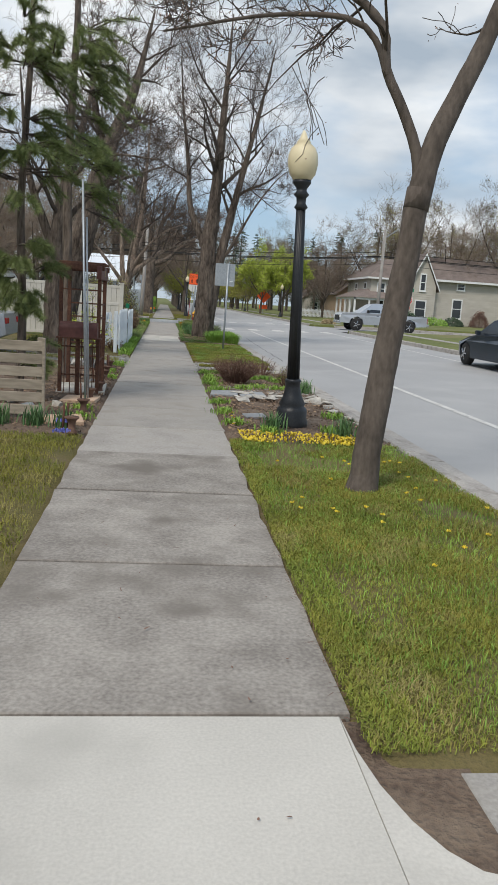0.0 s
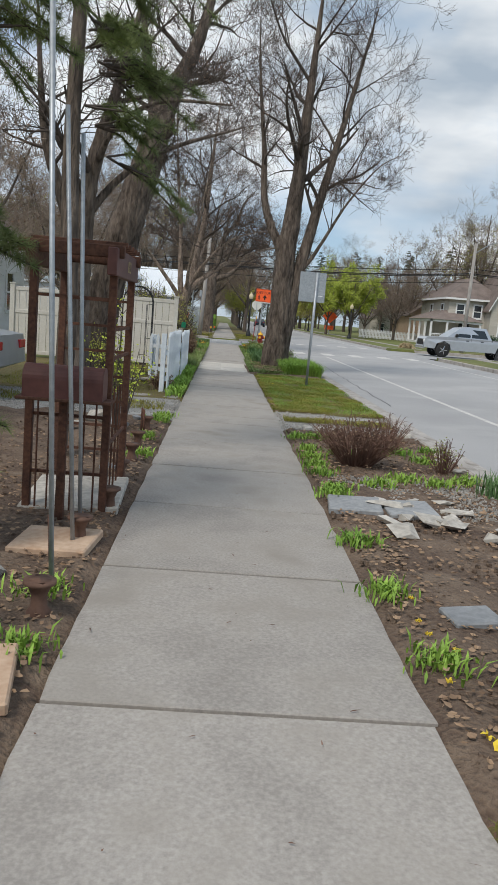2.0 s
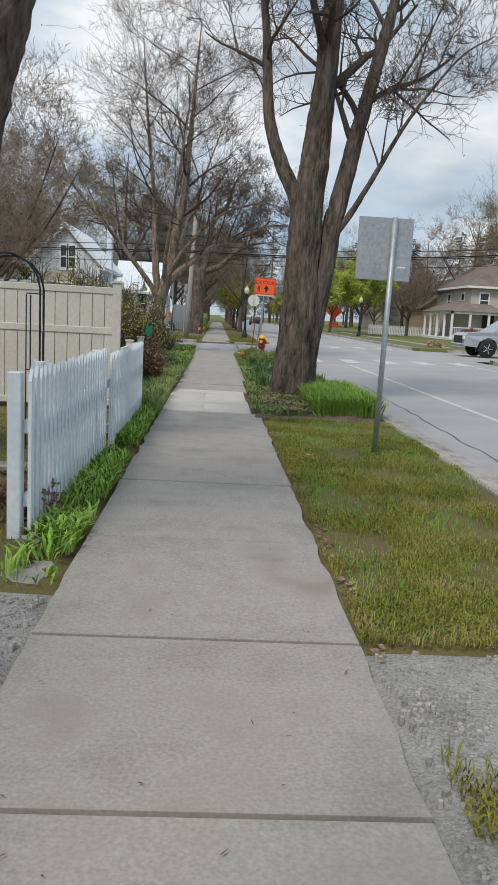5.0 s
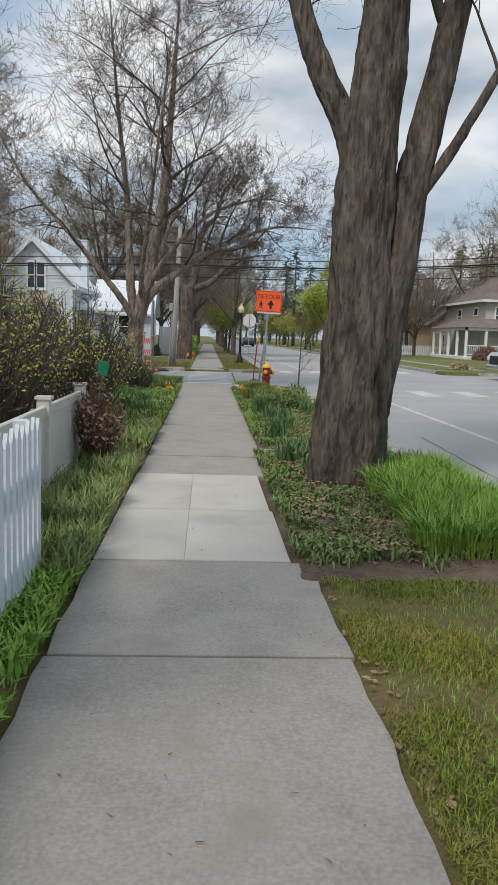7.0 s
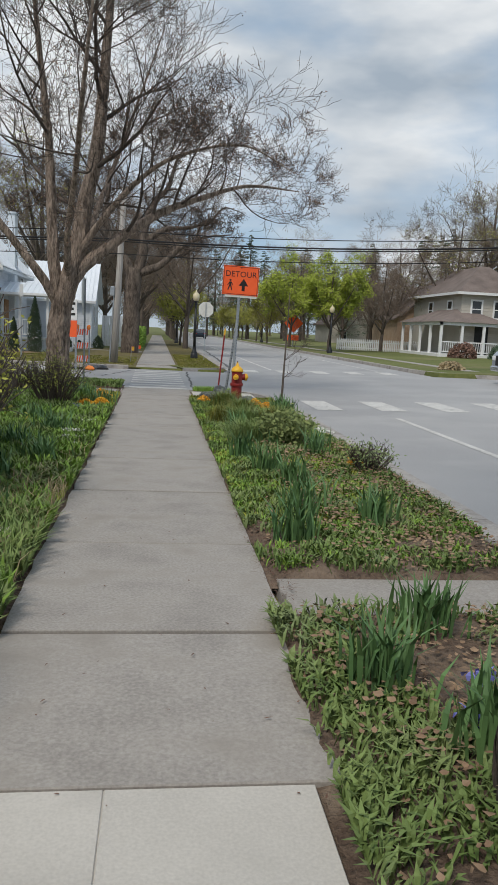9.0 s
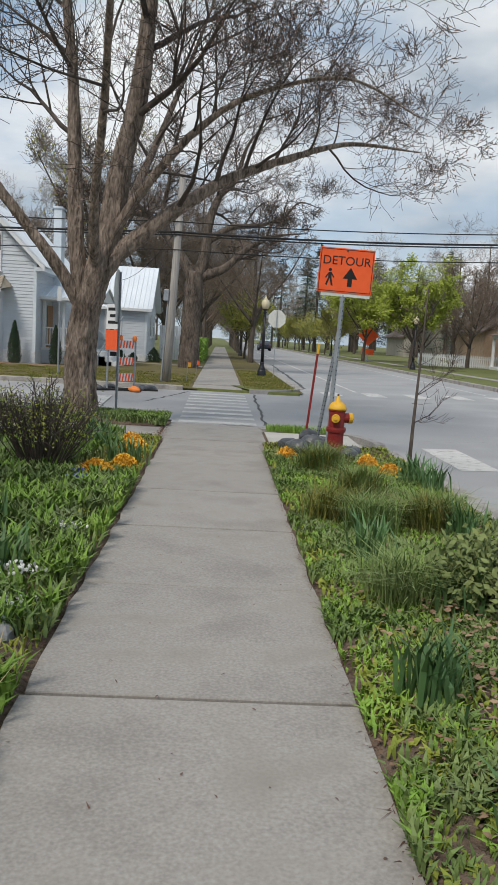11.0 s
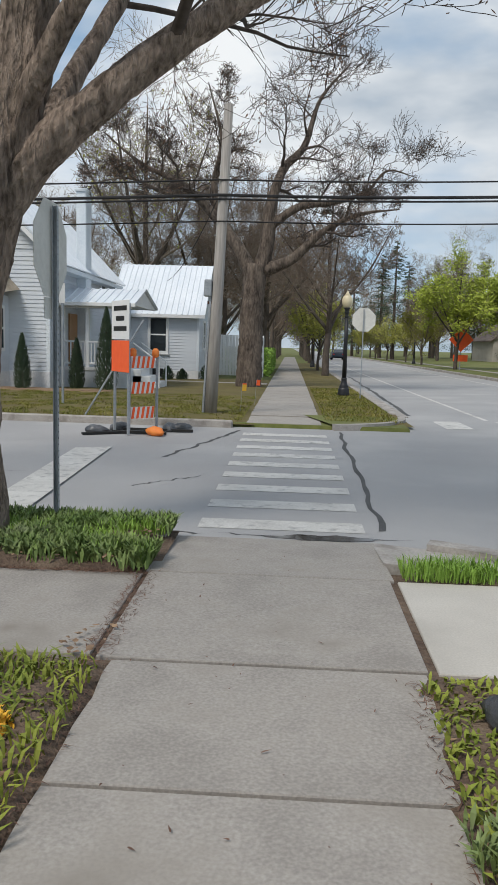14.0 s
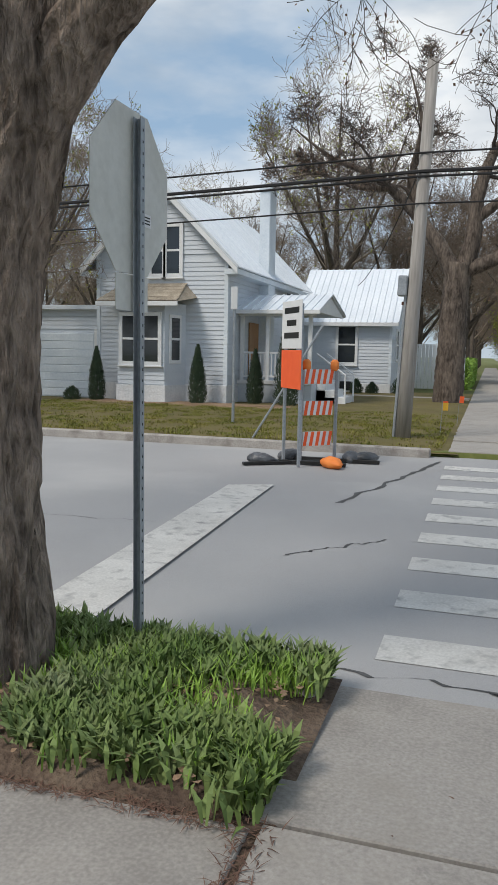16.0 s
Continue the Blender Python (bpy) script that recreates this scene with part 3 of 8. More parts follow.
tree("young_street_tree", (1.61, 5.6, -0.03), (
    (((0.03, 0, -0.1), (0.0, 0, 0.05), (0.0, 0, 0.3), (0.03, 0, 0.65), (0.10, 0, 1.32), (0.16, 0, 1.83), (0.20, 0, 2.3)), 0.112, 0.086, 1),
    (((-0.03, -0.02, -0.08), (0.0, 0, 0.12), (0.02, 0, 0.3)), 0.15, 0.09, 1),
    (((0.19, 0, 2.15), (0.26, 0, 2.55), (0.42, 0.03, 2.95), (0.64, 0.06, 3.47), (0.85, 0.1, 4.2), (1.1, 0.3, 6)), 0.092, 0.02, 0.3),
    (((0.2, 0, 2.25), (0.15, 0, 2.55), (0.02, 0.03, 2.85), (-0.11, 0.06, 3.1), (-0.16, 0.1, 3.4), (-0.5, 0.2, 3.65), (-1.3, 0.3, 3.75), (-2.4, 0.5, 3.8)), 0.045, 0.013, 0.25),
    (((-0.10, 0.05, 3.05), (-0.2, 0.1, 3.3), (-0.42, 0.1, 3.42), (-0.95, 0.3, 3.45), (-1.7, 0.4, 3.3)), 0.028, 0.008, 0.2)),
    "slender street tree with brown bark leaning over the grass verge", 11, "bark_smooth", 3, 0.28, 0.01, 22, 14, leaf="bud", leaf_n=1800, leaf_size=0.014, reach=0.38, min_r=0.0035, rough=0.12)

maple = tree("maple_tree", (1.66, 28.5, -0.03), (
    (((0.0, 0, -0.55), (0.0, 0, 0.08), (0.02, 0, 0.4), (0.06, 0, 1.2), (0.06, 0, 2.0), (0.06, 0, 2.8), (0.12, 0, 3.6), (0.22, 0.1, 4.5), (0.35, 0.1, 6.5), (0.5, 0.2, 9), (0.6, 0.3, 11)), 0.50, 0.02, 0.45),
    (((-0.02, 0, 2.85), (-0.25, 0, 3.35), (-0.55, 0.05, 3.85), (-0.85, 0.1, 4.6), (-1.0, 0.2, 6.0), (-1.3, 0.3, 7.8), (-1.5, 0.4, 9.5)), 0.17, 0.015, 0.3),
    (((0.16, 0, 0.3), (0.32, 0, 1.2), (0.48, 0, 2.0), (0.60, 0, 2.75), (0.80, 0.05, 3.5), (1.0, 0.1, 4.3), (1.35, 0.1, 5.6), (2.1, 0.3, 8.4), (2.5, 0.4, 10)), 0.29, 0.02, 0.38),
    (((0.62, 0, 2.6), (0.95, -0.1, 3.0), (1.35, -0.2, 3.6), (2.0, -0.3, 4.6), (2.9, -0.4, 5.6), (3.6, -0.4, 6)), 0.075, 0.01, 0.3)),
    "large maple with twin trunks and dark fissured bark beside the pavement", 5, "bark", 4, 0.2, 0.02, 60, 13, min_r=0.004, leaf="bud", leaf_n=7000, leaf_size=0.024, reach=0.36, rough=0.2)
maple.matrix_basis = pose(1.42, 27.4, 0.22) @ Matrix.Diagonal((0.8, 0.8, 0.97, 1))

tree("corner_maple_tree", (-2.23, 43.62, -0.03), (
    (((-0.02, 0, -0.15), (0.0, 0, 0.1), (0.0, 0, 0.5), (-0.02, 0, 1.0), (0.02, 0, 1.6), (0.12, 0, 2.1), (0.28, 0, 2.6), (0.42, 0.05, 3.3), (0.55, 0.1, 4.2), (0.8, 0.2, 5.6), (1.0, 0.3, 8.6), (1.2, 0.4, 12)), 0.28, 0.015, 0.4),
    (((0.2, 0, 2.3), (0.55, 0, 2.75), (1.0, 0.05, 3.15), (1.55, 0.15, 3.6), (2.3, 0.3, 4.1), (3.2, 0.5, 4.5), (4.3, 0.8, 4.9), (5.6, 1.0, 4.9)), 0.16, 0.012, 0.25),
    (((0.4, 0, 2.95), (0.9, -0.2, 3.7), (1.7, -0.4, 4.6), (2.6, -0.5, 5.2), (4.0, -0.6, 5.5), (5.2, -0.6, 5.0)), 0.09, 0.01, 0.25),
    (((0.05, 0, 1.9), (-0.12, 0, 2.7), (-0.2, 0.1, 3.8), (-0.3, 0.2, 5.5), (-0.6, 0.3, 8.0), (-0.9, 0.4, 11.2)), 0.15, 0.015, 0.3),
    (((0.0, 0, 1.8), (-0.35, -0.1, 2.4), (-0.9, -0.2, 3.1), (-1.8, -0.4, 4.2), (-3.2, -0.5, 5.8), (-4.6, -0.6, 8.4)), 0.11, 0.012, 0.3),
    (((0.2, 0.05, 2.3), (0.4, 0.6, 3.1), (0.7, 1.4, 4.2), (1.2, 2.6, 6.0), (2.2, 3.4, 9.2)), 0.11, 0.012, 0.3),
    (((0.2, -0.05, 2.4), (0.25, -0.7, 3.3), (0.5, -1.6, 4.6), (0.8, -3.0, 6.2), (1.2, -3.8, 9.0)), 0.09, 0.012, 0.3)),
    "spreading maple with plated grey-brown bark on the street corner", 8, "bark_plate", 4, 0.2, 0.02, 64, 12, min_r=0.004, leaf="bud", leaf_n=14000, leaf_size=0.028, reach=0.42, rough=0.24)

tree("oak_tree", (-1.35, 65.5, 0), (
    (((0, 0, -0.2), (0.0, 0, 0.3), (0.02, 0, 1.5), (0.05, 0, 3.0), (0.15, 0, 4.3)), 0.47, 0.38, 1),
    (((0.25, 0, 4.0), (0.5, 0, 5.0), (0.6, 0, 6.3), (1.0, 0.2, 7.6), (1.7, 0.2, 8.4), (2.2, 0.4, 10), (3.2, 0.4, 11.2)), 0.30, 0.015, 0.35),
    (((0.4, 0, 4.1), (1.4, -0.2, 4.5), (2.4, -0.3, 5.4), (3.6, -0.4, 6.0), (5.0, -0.5, 6.2)), 0.24, 0.015, 0.3),
    (((0.55, 0, 5.6), (1.6, 0, 6.3), (2.8, 0.2, 6.5), (3.9, 0.2, 6.9), (4.6, 0.2, 7.6), (5.6, 0.2, 7.4)), 0.18, 0.012, 0.3),
    (((0.0, 0, 4.0), (-0.6, 0, 5.0), (-1.6, 0, 6.2), (-2.6, -0.2, 7.0), (-3.9, -0.3, 7.6), (-5.2, -0.4, 8.6)), 0.28, 0.015, 0.3),
    (((-1.1, 0, 5.7), (-1.4, 0.1, 7.0), (-1.2, 0.2, 8.6), (-1.7, 0.3, 10.5)), 0.16, 0.015, 0.3),
    (((-1.9, -0.1, 6.6), (-3.0, -0.5, 6.6), (-4.2, -0.8, 7.0), (-5.4, -1.0, 6.8)), 0.12, 0.012, 0.3)),
    "gnarled bare oak with dark bark on the far corner lawn", 21, "bark", 4, 0.34, 0.0, 20, 10, min_r=0.007, leaf="bud", leaf_n=5000, leaf_size=0.035, reach=0.36, rough=0.16)

tree("leaning_maple_tree", (-2.75, 21.0, -0.03), (
    (((-0.02, 0, -0.1), (0.0, 0, 0.1), (0.03, 0, 0.4), (0.12, 0, 1.0), (0.38, 0, 2.25), (0.72, 0, 3.5), (1.03, 0, 4.6)), 0.37, 0.27, 1),
    (((1.0, 0, 4.5), (1.3, 0.05, 5.5), (1.75, 0.15, 6.6), (2.2, 0.3, 8.6)), 0.24, 0.02, 0.2),
    (((0.98, 0, 4.4), (0.95, 0.2, 5.3), (0.7, 0.4, 6.4), (0.5, 0.6, 8.2)), 0.16, 0.015, 0.2),
    (((0.93, -0.02, 4.2), (1.15, -0.12, 4.28), (1.22, -0.15, 4.36)), 0.13, 0.11, 1),
    (((1.03, -0.02, 4.65), (1.28, -0.12, 4.78), (1.36, -0.14, 4.86)), 0.13, 0.11, 1)),
    "leaning maple with grey-brown bark in the front garden", 31, "bark", 4, 0.22, 0.02, 50, 12, min_r=0.004, leaf="bud", leaf_n=3500, leaf_size=0.02, reach=0.38, rough=0.2)

tree("garden_tree", (-2.45, 17.65, -0.03), (
    (((0, 0, -0.1), (0.02, 0, 0.6), (0.0, 0, 1.5), (0.05, 0, 2.5), (0.15, 0, 3.4), (0.5, 0.1, 4.8), (0.9, 0.2, 6.5)), 0.27, 0.015, 0.45),
    (((0.03, 0, 2.2), (-0.3, 0, 3.0), (-0.6, 0, 4.0), (-0.8, 0.1, 6)), 0.12, 0.015, 0.3),
    (((0.08, 0, 2.7), (0.6, 0.2, 3.4), (1.3, 0.4, 3.9), (2.4, 0.8, 4.4)), 0.07, 0.015, 0.3),
    (((0.12, 0, 3.2), (0.5, -0.4, 3.9), (1.2, -1.0, 4.2), (2.2, -1.6, 4.1)), 0.06, 0.012, 0.3)),
    "dark-barked garden tree with bare limbs behind the pine", 41, "bark", 4, 0.24, 0.02, 20, 8, leaf="bud", leaf_n=1200, leaf_size=0.016, reach=0.4, rough=0.2)

# ---- pavement slabs, paths and bed sheets ----
pavement = thing("pavement", pose(0, 0, 0), "pale concrete pavement of jointed slabs with dirty joints", "pavement", kind="structure")
bedding = box((WALK_W + 0.03, -6, -0.2), (WALK_E - 0.03, 43.0, -0.028))
part("joint_bed", bedding, "soil", pavement)
part("joint_bed", box((0.60, -2.0, -0.2), (1.02, 2.33, -0.024)), "soil", pavement)
part("joint_bed", box((-0.84, 41.6, -0.2), (-0.68, 43.0, -0.02)), "soil", pavement)
part("joint_bed", box((0.69, 41.6, -0.2), (0.88, 43.1, -0.02)), "soil", pavement)


def slab(x0, y0, x1, y1, material="concrete", z=0.0, jag=0.0, tilt=0.0, name="slab"):
    """One slab, with ragged long edges where earth has crept over it."""
    n = 8
    g = 0.014
    w = [(x0 + jag * (0.5 + noise.noise(Vector((1.7 * y0 + 0.5 * i, 3, 0)))), y0 + g + (y1 - y0 - 2 * g) * i / n) for i in range(n + 1)]
    e = [(x1 - jag * (0.5 + noise.noise(Vector((1.3 * y0 + 0.5 * i, 8, 5)))), y0 + g + (y1 - y0 - 2 * g) * i / n) for i in range(n + 1)]
    poly = w + e[::-1]
    m = len(poly)
    def h(y):
        return z + tilt * (y - y0)
    c = 0.004
    cx = (x0 + x1) / 2
    inner = [(x + (c if x < cx else -c), min(max(y, y0 + g + c), y1 - g - c), h(y)) for x, y in poly]
    rim = [(x, y, h(y) - 0.006) for x, y in poly]
    low = [(x, y, z - 0.18) for x, y in poly]
    b = Build().add(inner + rim + low, [tuple(range(m))] + [(i, m + i, m + (i + 1) % m, (i + 1) % m) for i in range(m)] + [(m + i, 2 * m + i, 2 * m + (i + 1) % m, m + (i + 1) % m) for i in range(m)])
    return part(name, b, material, pavement)


JOINTS = [-5.2, -3.7, -2.2, -0.7, 0.8, 2.34, 3.82, 5.31, 6.66, 8.04, 9.49, 10.9, 12.3, 13.75, 15.25, 16.0, 17.15, 18.6, 20.2, 21.8, 23.28, 24.74]
for y0, y1 in zip(JOINTS, JOINTS[1:]):
    first = y1 < 2.5
    slab(WALK_W - (0.35 if first else 0), y0, 0.66 if first else WALK_E, y1, "concrete_new" if first else ("concrete_old" if y0 < 6 else "concrete"), random.uniform(-0.004, 0.004), 0.0 if first else 0.03)
for y0, y1 in ((24.74, 26.18), (26.18, 27.8)):
    slab(WALK_W + 0.02, y0, -0.11, y1, "concrete_new", 0.004)
    slab(-0.11, y0, 0.58 if y0 < 26 else 0.56, y1, "concrete_new", 0.004, 0.0)
J2 = [27.8, 29.03, 30.52, 32.15, 33.8, 35.2, 36.6, 38.02, 39.54, 40.6, 41.62, 43.0]
for y0, y1 in zip(J2, J2[1:]):
    slab(WALK_W + (0.02 if y0 < 41 else -0.045), y0, WALK_E - 0.01 + (0.08 if y0 > 40.5 else 0), y1, "concrete", random.uniform(-0.004, 0.004), 0.03 if y0 < 41 else 0.0)
slab(-0.78, 43.0, 0.82, 44.2, "concrete", 0.0, 0.0, -0.055, "ramp_slab")
part("ramp_flare", Build().add([(0.80, 43.4, 0.0), (2.0, 43.15, -0.02), (1.5, 43.9, -0.05), (0.80, 44.22, -0.07), (0.80, 43.4, -0.25), (2.0, 43.15, -0.25), (1.5, 43.9, -0.25), (0.80, 44.22, -0.25)],
     [(0, 1, 2, 3), (0, 4, 5, 1), (1, 5, 6, 2), (2, 6, 7, 3), (3, 7, 4, 0)]), "kerb", pavement)
part("kerb_end", box((-0.98, 43.9, -0.25), (-0.80, 44.3, 0.02), 0.03), "kerb", pavement)
slab(-3.6, 41.66, -0.79, 42.98, "concrete", -0.006, 0, 0, "side_slab")
slab(-6.6, 41.66, -3.6, 42.95, "concrete", -0.006, 0, 0, "side_slab")
slab(0.84, 41.62, 2.2, 43.02, "concrete_new", -0.006, 0, 0, "side_slab")
slab(0.98, -1.2, 2.44, 2.05, "concrete", -0.02, 0, 0, "drive_slab")
slab(0.74, 29.28, 2.44, 29.88, "concrete", -0.015, 0.05, 0, "step_slab")
# flared corner of the drive slab
arc = [(0.66 + 0.28 * (1 - math.cos(radians(a))), 2.325 - 0.75 * math.sin(radians(a)), 0.0) for a in range(0, 91, 15)]
part("flare", Build().add([(0.66, 0.82, 0.0)] + arc[::-1] + [(0.66, 0.82, -0.18)] + [(x, y, -0.18) for x, y, z in arc[::-1]],
     [tuple(range(8))] + [(i, i + 8, (i + 1) % 8 + 8, (i + 1) % 8) for i in range(8)]), "concrete_new", pavement)
slab(0.66, -2, 0.94, 0.80, "concrete_new", 0, 0, 0, "flare")
y = 52.95
i = 0
while y < 150:
    slab(-0.72, y, 0.78, y + 1.5, "concrete", 0.0 if i else -0.02, 0.04)
    y += 1.5
    i += 1
for k in range(60):
    y = -20 + k * 3
    if 41.5 < y + 1.5 < 54.5:
        continue
    slab(12.4, y, 13.8, y + 3, "concrete", 0.255, 0, 0, "far_slab")
slab(-3.0, 17.75, -0.78, 18.12, "concrete", -0.01, 0.05, 0, "step_slab")
slab(-3.6, 20.3, -1.1, 20.75, "concrete", -0.01, 0.05, 0, "step_slab")


def sheet(name, x0, y0, x1, y1, material, label, z=0.0, hump=0.02, step=0.10, edge=0.05, category="ground"):
    """An uneven patch of ground, thinning out at its rim."""
    nx, ny = max(3, int((x1 - x0) / step)), max(3, int((y1 - y0) / step))
    b = Build()
    for j in range(ny + 1):
        for i in range(nx + 1):
            fx, fy = i / nx, j / ny
            x, y = x0 + (x1 - x0) * fx, y0 + (y1 - y0) * fy
            rim = min(fx * (x1 - x0), (1 - fx) * (x1 - x0), fy * (y1 - y0), (1 - fy) * (y1 - y0))
            side = min(fx * (x1 - x0), (1 - fx) * (x1 - x0))
            k = min(1, max(0, side - 0.15) / 0.12, min(fy, 1 - fy) * (y1 - y0) / 0.12)
            if rim == 0 and x1 - x0 > 4:
                x += edge * noise.noise(Vector((x * 3, y * 3, 1)))
                y += edge * noise.noise(Vector((x * 3, y * 3, 7)))
            h = hump * (0.6 + 0.8 * noise.noise(Vector((x * 2.2, y * 2.2, 3))) + 0.4 * noise.noise(Vector((x * 8, y * 8, 5))))
            b.v.append((x, y, (z - 0.045) * (1 - k) + (z + h) * k if k < 1 else z + h))
    b.f = [(j * (nx + 1) + i, j * (nx + 1) + i + 1, (j + 1) * (nx + 1) + i + 1, (j + 1) * (nx + 1) + i) for j in range(ny) for i in range(nx)]
    return structure(name, b, material, label, category, True)


sheet("verge_lawn_1", 0.5, 1.98, 2.66, 7.62, "lawn", "sparse mossy lawn with dandelions on the verge", -0.02, 0.02, category="lawn")
sheet("verge_bed_1", 0.5, 7.55, 2.66, 15.25, "soil", "bare brown soil bed with rubble and leaf litter", -0.015, 0.04, category="soil")
sheet("verge_gravel", 0.5, 15.2, 2.66, 17.2, "gravel", "pale gravel drive crossing the verge", -0.02, 0.012, category="gravel")
sheet("verge_lawn_2", 0.5, 17.1, 2.66, 24.5, "lawn", "mown yellow-green grass verge", -0.02, 0.02, category="lawn")
sheet("verge_bed_2", 0.38, 24.3, 2.66, 29.35, "soil", "soil bed under the maple with leaf litter", -0.01, 0.05, category="soil")
sheet("verge_bed_3", 0.48, 29.8, 2.66, 41.65, "soil", "planted verge bed of dark mulch", -0.01, 0.05, category="soil")
sheet("corner_patch", 0.84, 42.95, 1.95, 43.35, "soil", "small planted patch on the corner", -0.02, 0.04, category="soil")
sheet("garden_lawn_1", -5.0, -2, -0.5, 7.5, "lawn", "mossy front lawn beside the pavement", -0.025, 0.02, 0.15, category="lawn")
sheet("garden_bed_1", -3.6, 7.4, -0.5, 15.4, "soil", "brown garden bed with stones and dead leaves", -0.02, 0.05, category="soil")
sheet("garden_gravel", -9.0, 15.2, -0.5, 17.75, "gravel", "grey gravel drive with weeds", -0.025, 0.012, category="gravel")
sheet("garden_lawn_2", -6.0, 17.6, -0.5, 24.6, "lawn", "thin mown lawn inside the picket fence", -0.025, 0.02, 0.15, category="lawn")
sheet("garden_bed_2", -4.0, 24.4, -0.5, 41.7, "soil", "planted garden border of dark soil", -0.01, 0.06, category="soil")
sheet("corner_bed", -4.5, 42.93, -0.72, 44.14, "soil", "raised corner bed of soil and fallen leaves", 0.03, 0.05, category="soil")
sheet("side_verge", -40.0, 42.5, -4.3, 44.15, "lawn", "grass along the side street", 0.0, 0.03, 0.3, category="lawn")
sheet("far_lawn", -20.0, 52.8, -0.52, 72.0, "lawn", "patchy lawn before the grey house", 0.0, 0.03, 0.5, category="lawn")
sheet("far_verge", 0.58, 53.4, 2.62, 110.0, "lawn", "grass verge past the side street", -0.01, 0.02, 0.4, category="lawn")


# ---- low plants ----
def scatter(name, label, category, spots, material, h=(0.05, 0.1), w=0.006, lean=0.5, flat=0.0, seed=1, leaf=False, kind="stuff"):
    """Blades or leaves at (x, y, z) spots, in one mesh."""
    rs = np.random.RandomState(seed)
    n = len(spots)
    P = np.array(spots, dtype=float)
    a = rs.uniform(0, 2 * np.pi, n)
    H = rs.uniform(h[0], h[1], n)
    L = rs.uniform(0.15, 1.0, n) * lean
    d = np.stack([np.cos(a), np.sin(a), np.zeros(n)], 1)
    s = np.stack([-np.sin(a), np.cos(a), np.zeros(n)], 1) * (w * rs.uniform(0.7, 1.4, n))[:, None]
    up = np.array([0, 0, 1.0])
    mid = P + d * (H * L * 0.35)[:, None] + up * (H * 0.6 * (1 - flat))[:, None]
    tip = P + d * (H * L * 1.0)[:, None] + up * (H * (1 - 0.25 * L) * (1 - flat))[:, None]
    k = 1.5 if leaf else 0.8
    V = np.stack([P - s * 0.6, P + s * 0.6, mid + s * k, mid - s * k, tip], 1).reshape(-1, 3)
    base = np.arange(n) * 5
    F = []
    for i in base.tolist():
        F.append((i, i + 1, i + 2, i + 3))
        F.append((i + 3, i + 2, i + 4))
    me = bpy.data.meshes.new(name)
    me.from_pydata(V.tolist(), [], F)
    me.materials.append(M[material])
    return tagged(new(name, me), label, category, "", kind)


def area(n, x0, y0, x1, y1, seed, z=0.0, clump=0.0, cut=None):
    """Random spots in a rectangle, thinned by noise where clump is given."""
    rs = np.random.RandomState(seed)
    out = []
    while len(out) < n:
        for x, y in zip(rs.uniform(x0, x1, n), rs.uniform(y0, y1, n)):
            if clump and noise.noise(Vector((x * 1.9, y * 1.9, seed * 0.37))) < clump * (rs.rand() * 2 - 1) * 0.8 - 0.05:
                continue
            if cut and cut(x, y):
                continue
            out.append((x, y, z))
            if len(out) >= n:
                break
    return out


def tufts(centres, k, r, seed, z=0.0):
    """Spots in clumps round centres."""
    rs = np.random.RandomState(seed)
    return [(x + rs.normal(0, r), y + rs.normal(0, r), z) for x, y in centres for _ in range(k)]


def mound(n, x, y, r, seed, h=0.13):
    """Spots over a low uneven dome."""
    rs = np.random.RandomState(seed)
    return [(x + r * math.sqrt(q) * math.cos(a) * (1 + 0.25 * math.sin(3 * a + seed)), y + 1.4 * r * math.sqrt(q) * math.sin(a), 0.02 + h * (1 - q) * e) for q, a, e in zip(rs.rand(n), rs.rand(n) * 6.283, rs.rand(n) ** 0.4)]


def clumps(n, k, r, x0, y0, x1, y1, seed, z=0.0, clump=0.0, cut=None):
    """Spots in loose clumps scattered over a rectangle."""
    return [(min(max(x, x0), x1), y, e) for x, y, e in tufts([(p[0], p[1]) for p in area(n, x0, y0, x1, y1, seed, z, clump, cut)], k, r, seed, z)]


def ring(n, x, y, r, seed, z=0.0):
    rs = np.random.RandomState(seed)
    return [(x + r * math.sqrt(q) * math.cos(a), y + r * math.sqrt(q) * math.sin(a), z) for q, a in zip(rs.rand(n), rs.rand(n) * 6.283)]


scatter("verge_grass", "short yellow-green grass with moss on the verge", "grass", area(78000, 0.72, 2.12, 2.47, 7.5, 1, -0.004, 0.3), "grass", (0.016, 0.045), 0.0022, 1.2, seed=1)
scatter("verge_grass", "short mown green grass on the verge", "grass", area(64000, 0.72, 17.15, 2.47, 24.4, 2, -0.004, 0.3), "grass", (0.018, 0.05), 0.0026, 1.2, seed=2)
scatter("verge_grass", "lush green grass patches on the verge", "grass", area(14000, 0.80, 2.2, 2.47, 7.5, 13, -0.004, 1.6) + area(16000, 0.80, 17.2, 2.47, 24.4, 15, -0.004, 1.0) + ring(900, 1.35, 6.0, 0.22, 5, -0.01) + ring(600, 1.75, 5.6, 0.2, 6, -0.01) + ring(900, 1.75, 21.9, 0.16, 4, 0.0) + ring(700, 0.9, 7.2, 0.2, 7, -0.01), "grass_lush", (0.02, 0.055), 0.0022, 1.0, seed=3)
scatter("moss", "bright yellow-green moss along the pavement edge", "moss", area(20000, 0.72, 2.1, 1.9, 5.6, 17, 0.0, 1.4) + area(9000, 0.71, 2.1, 0.92, 7.4, 19, 0.0, 0.6), "cover_yellow", (0.012, 0.03), 0.0024, 1.3, seed=4)
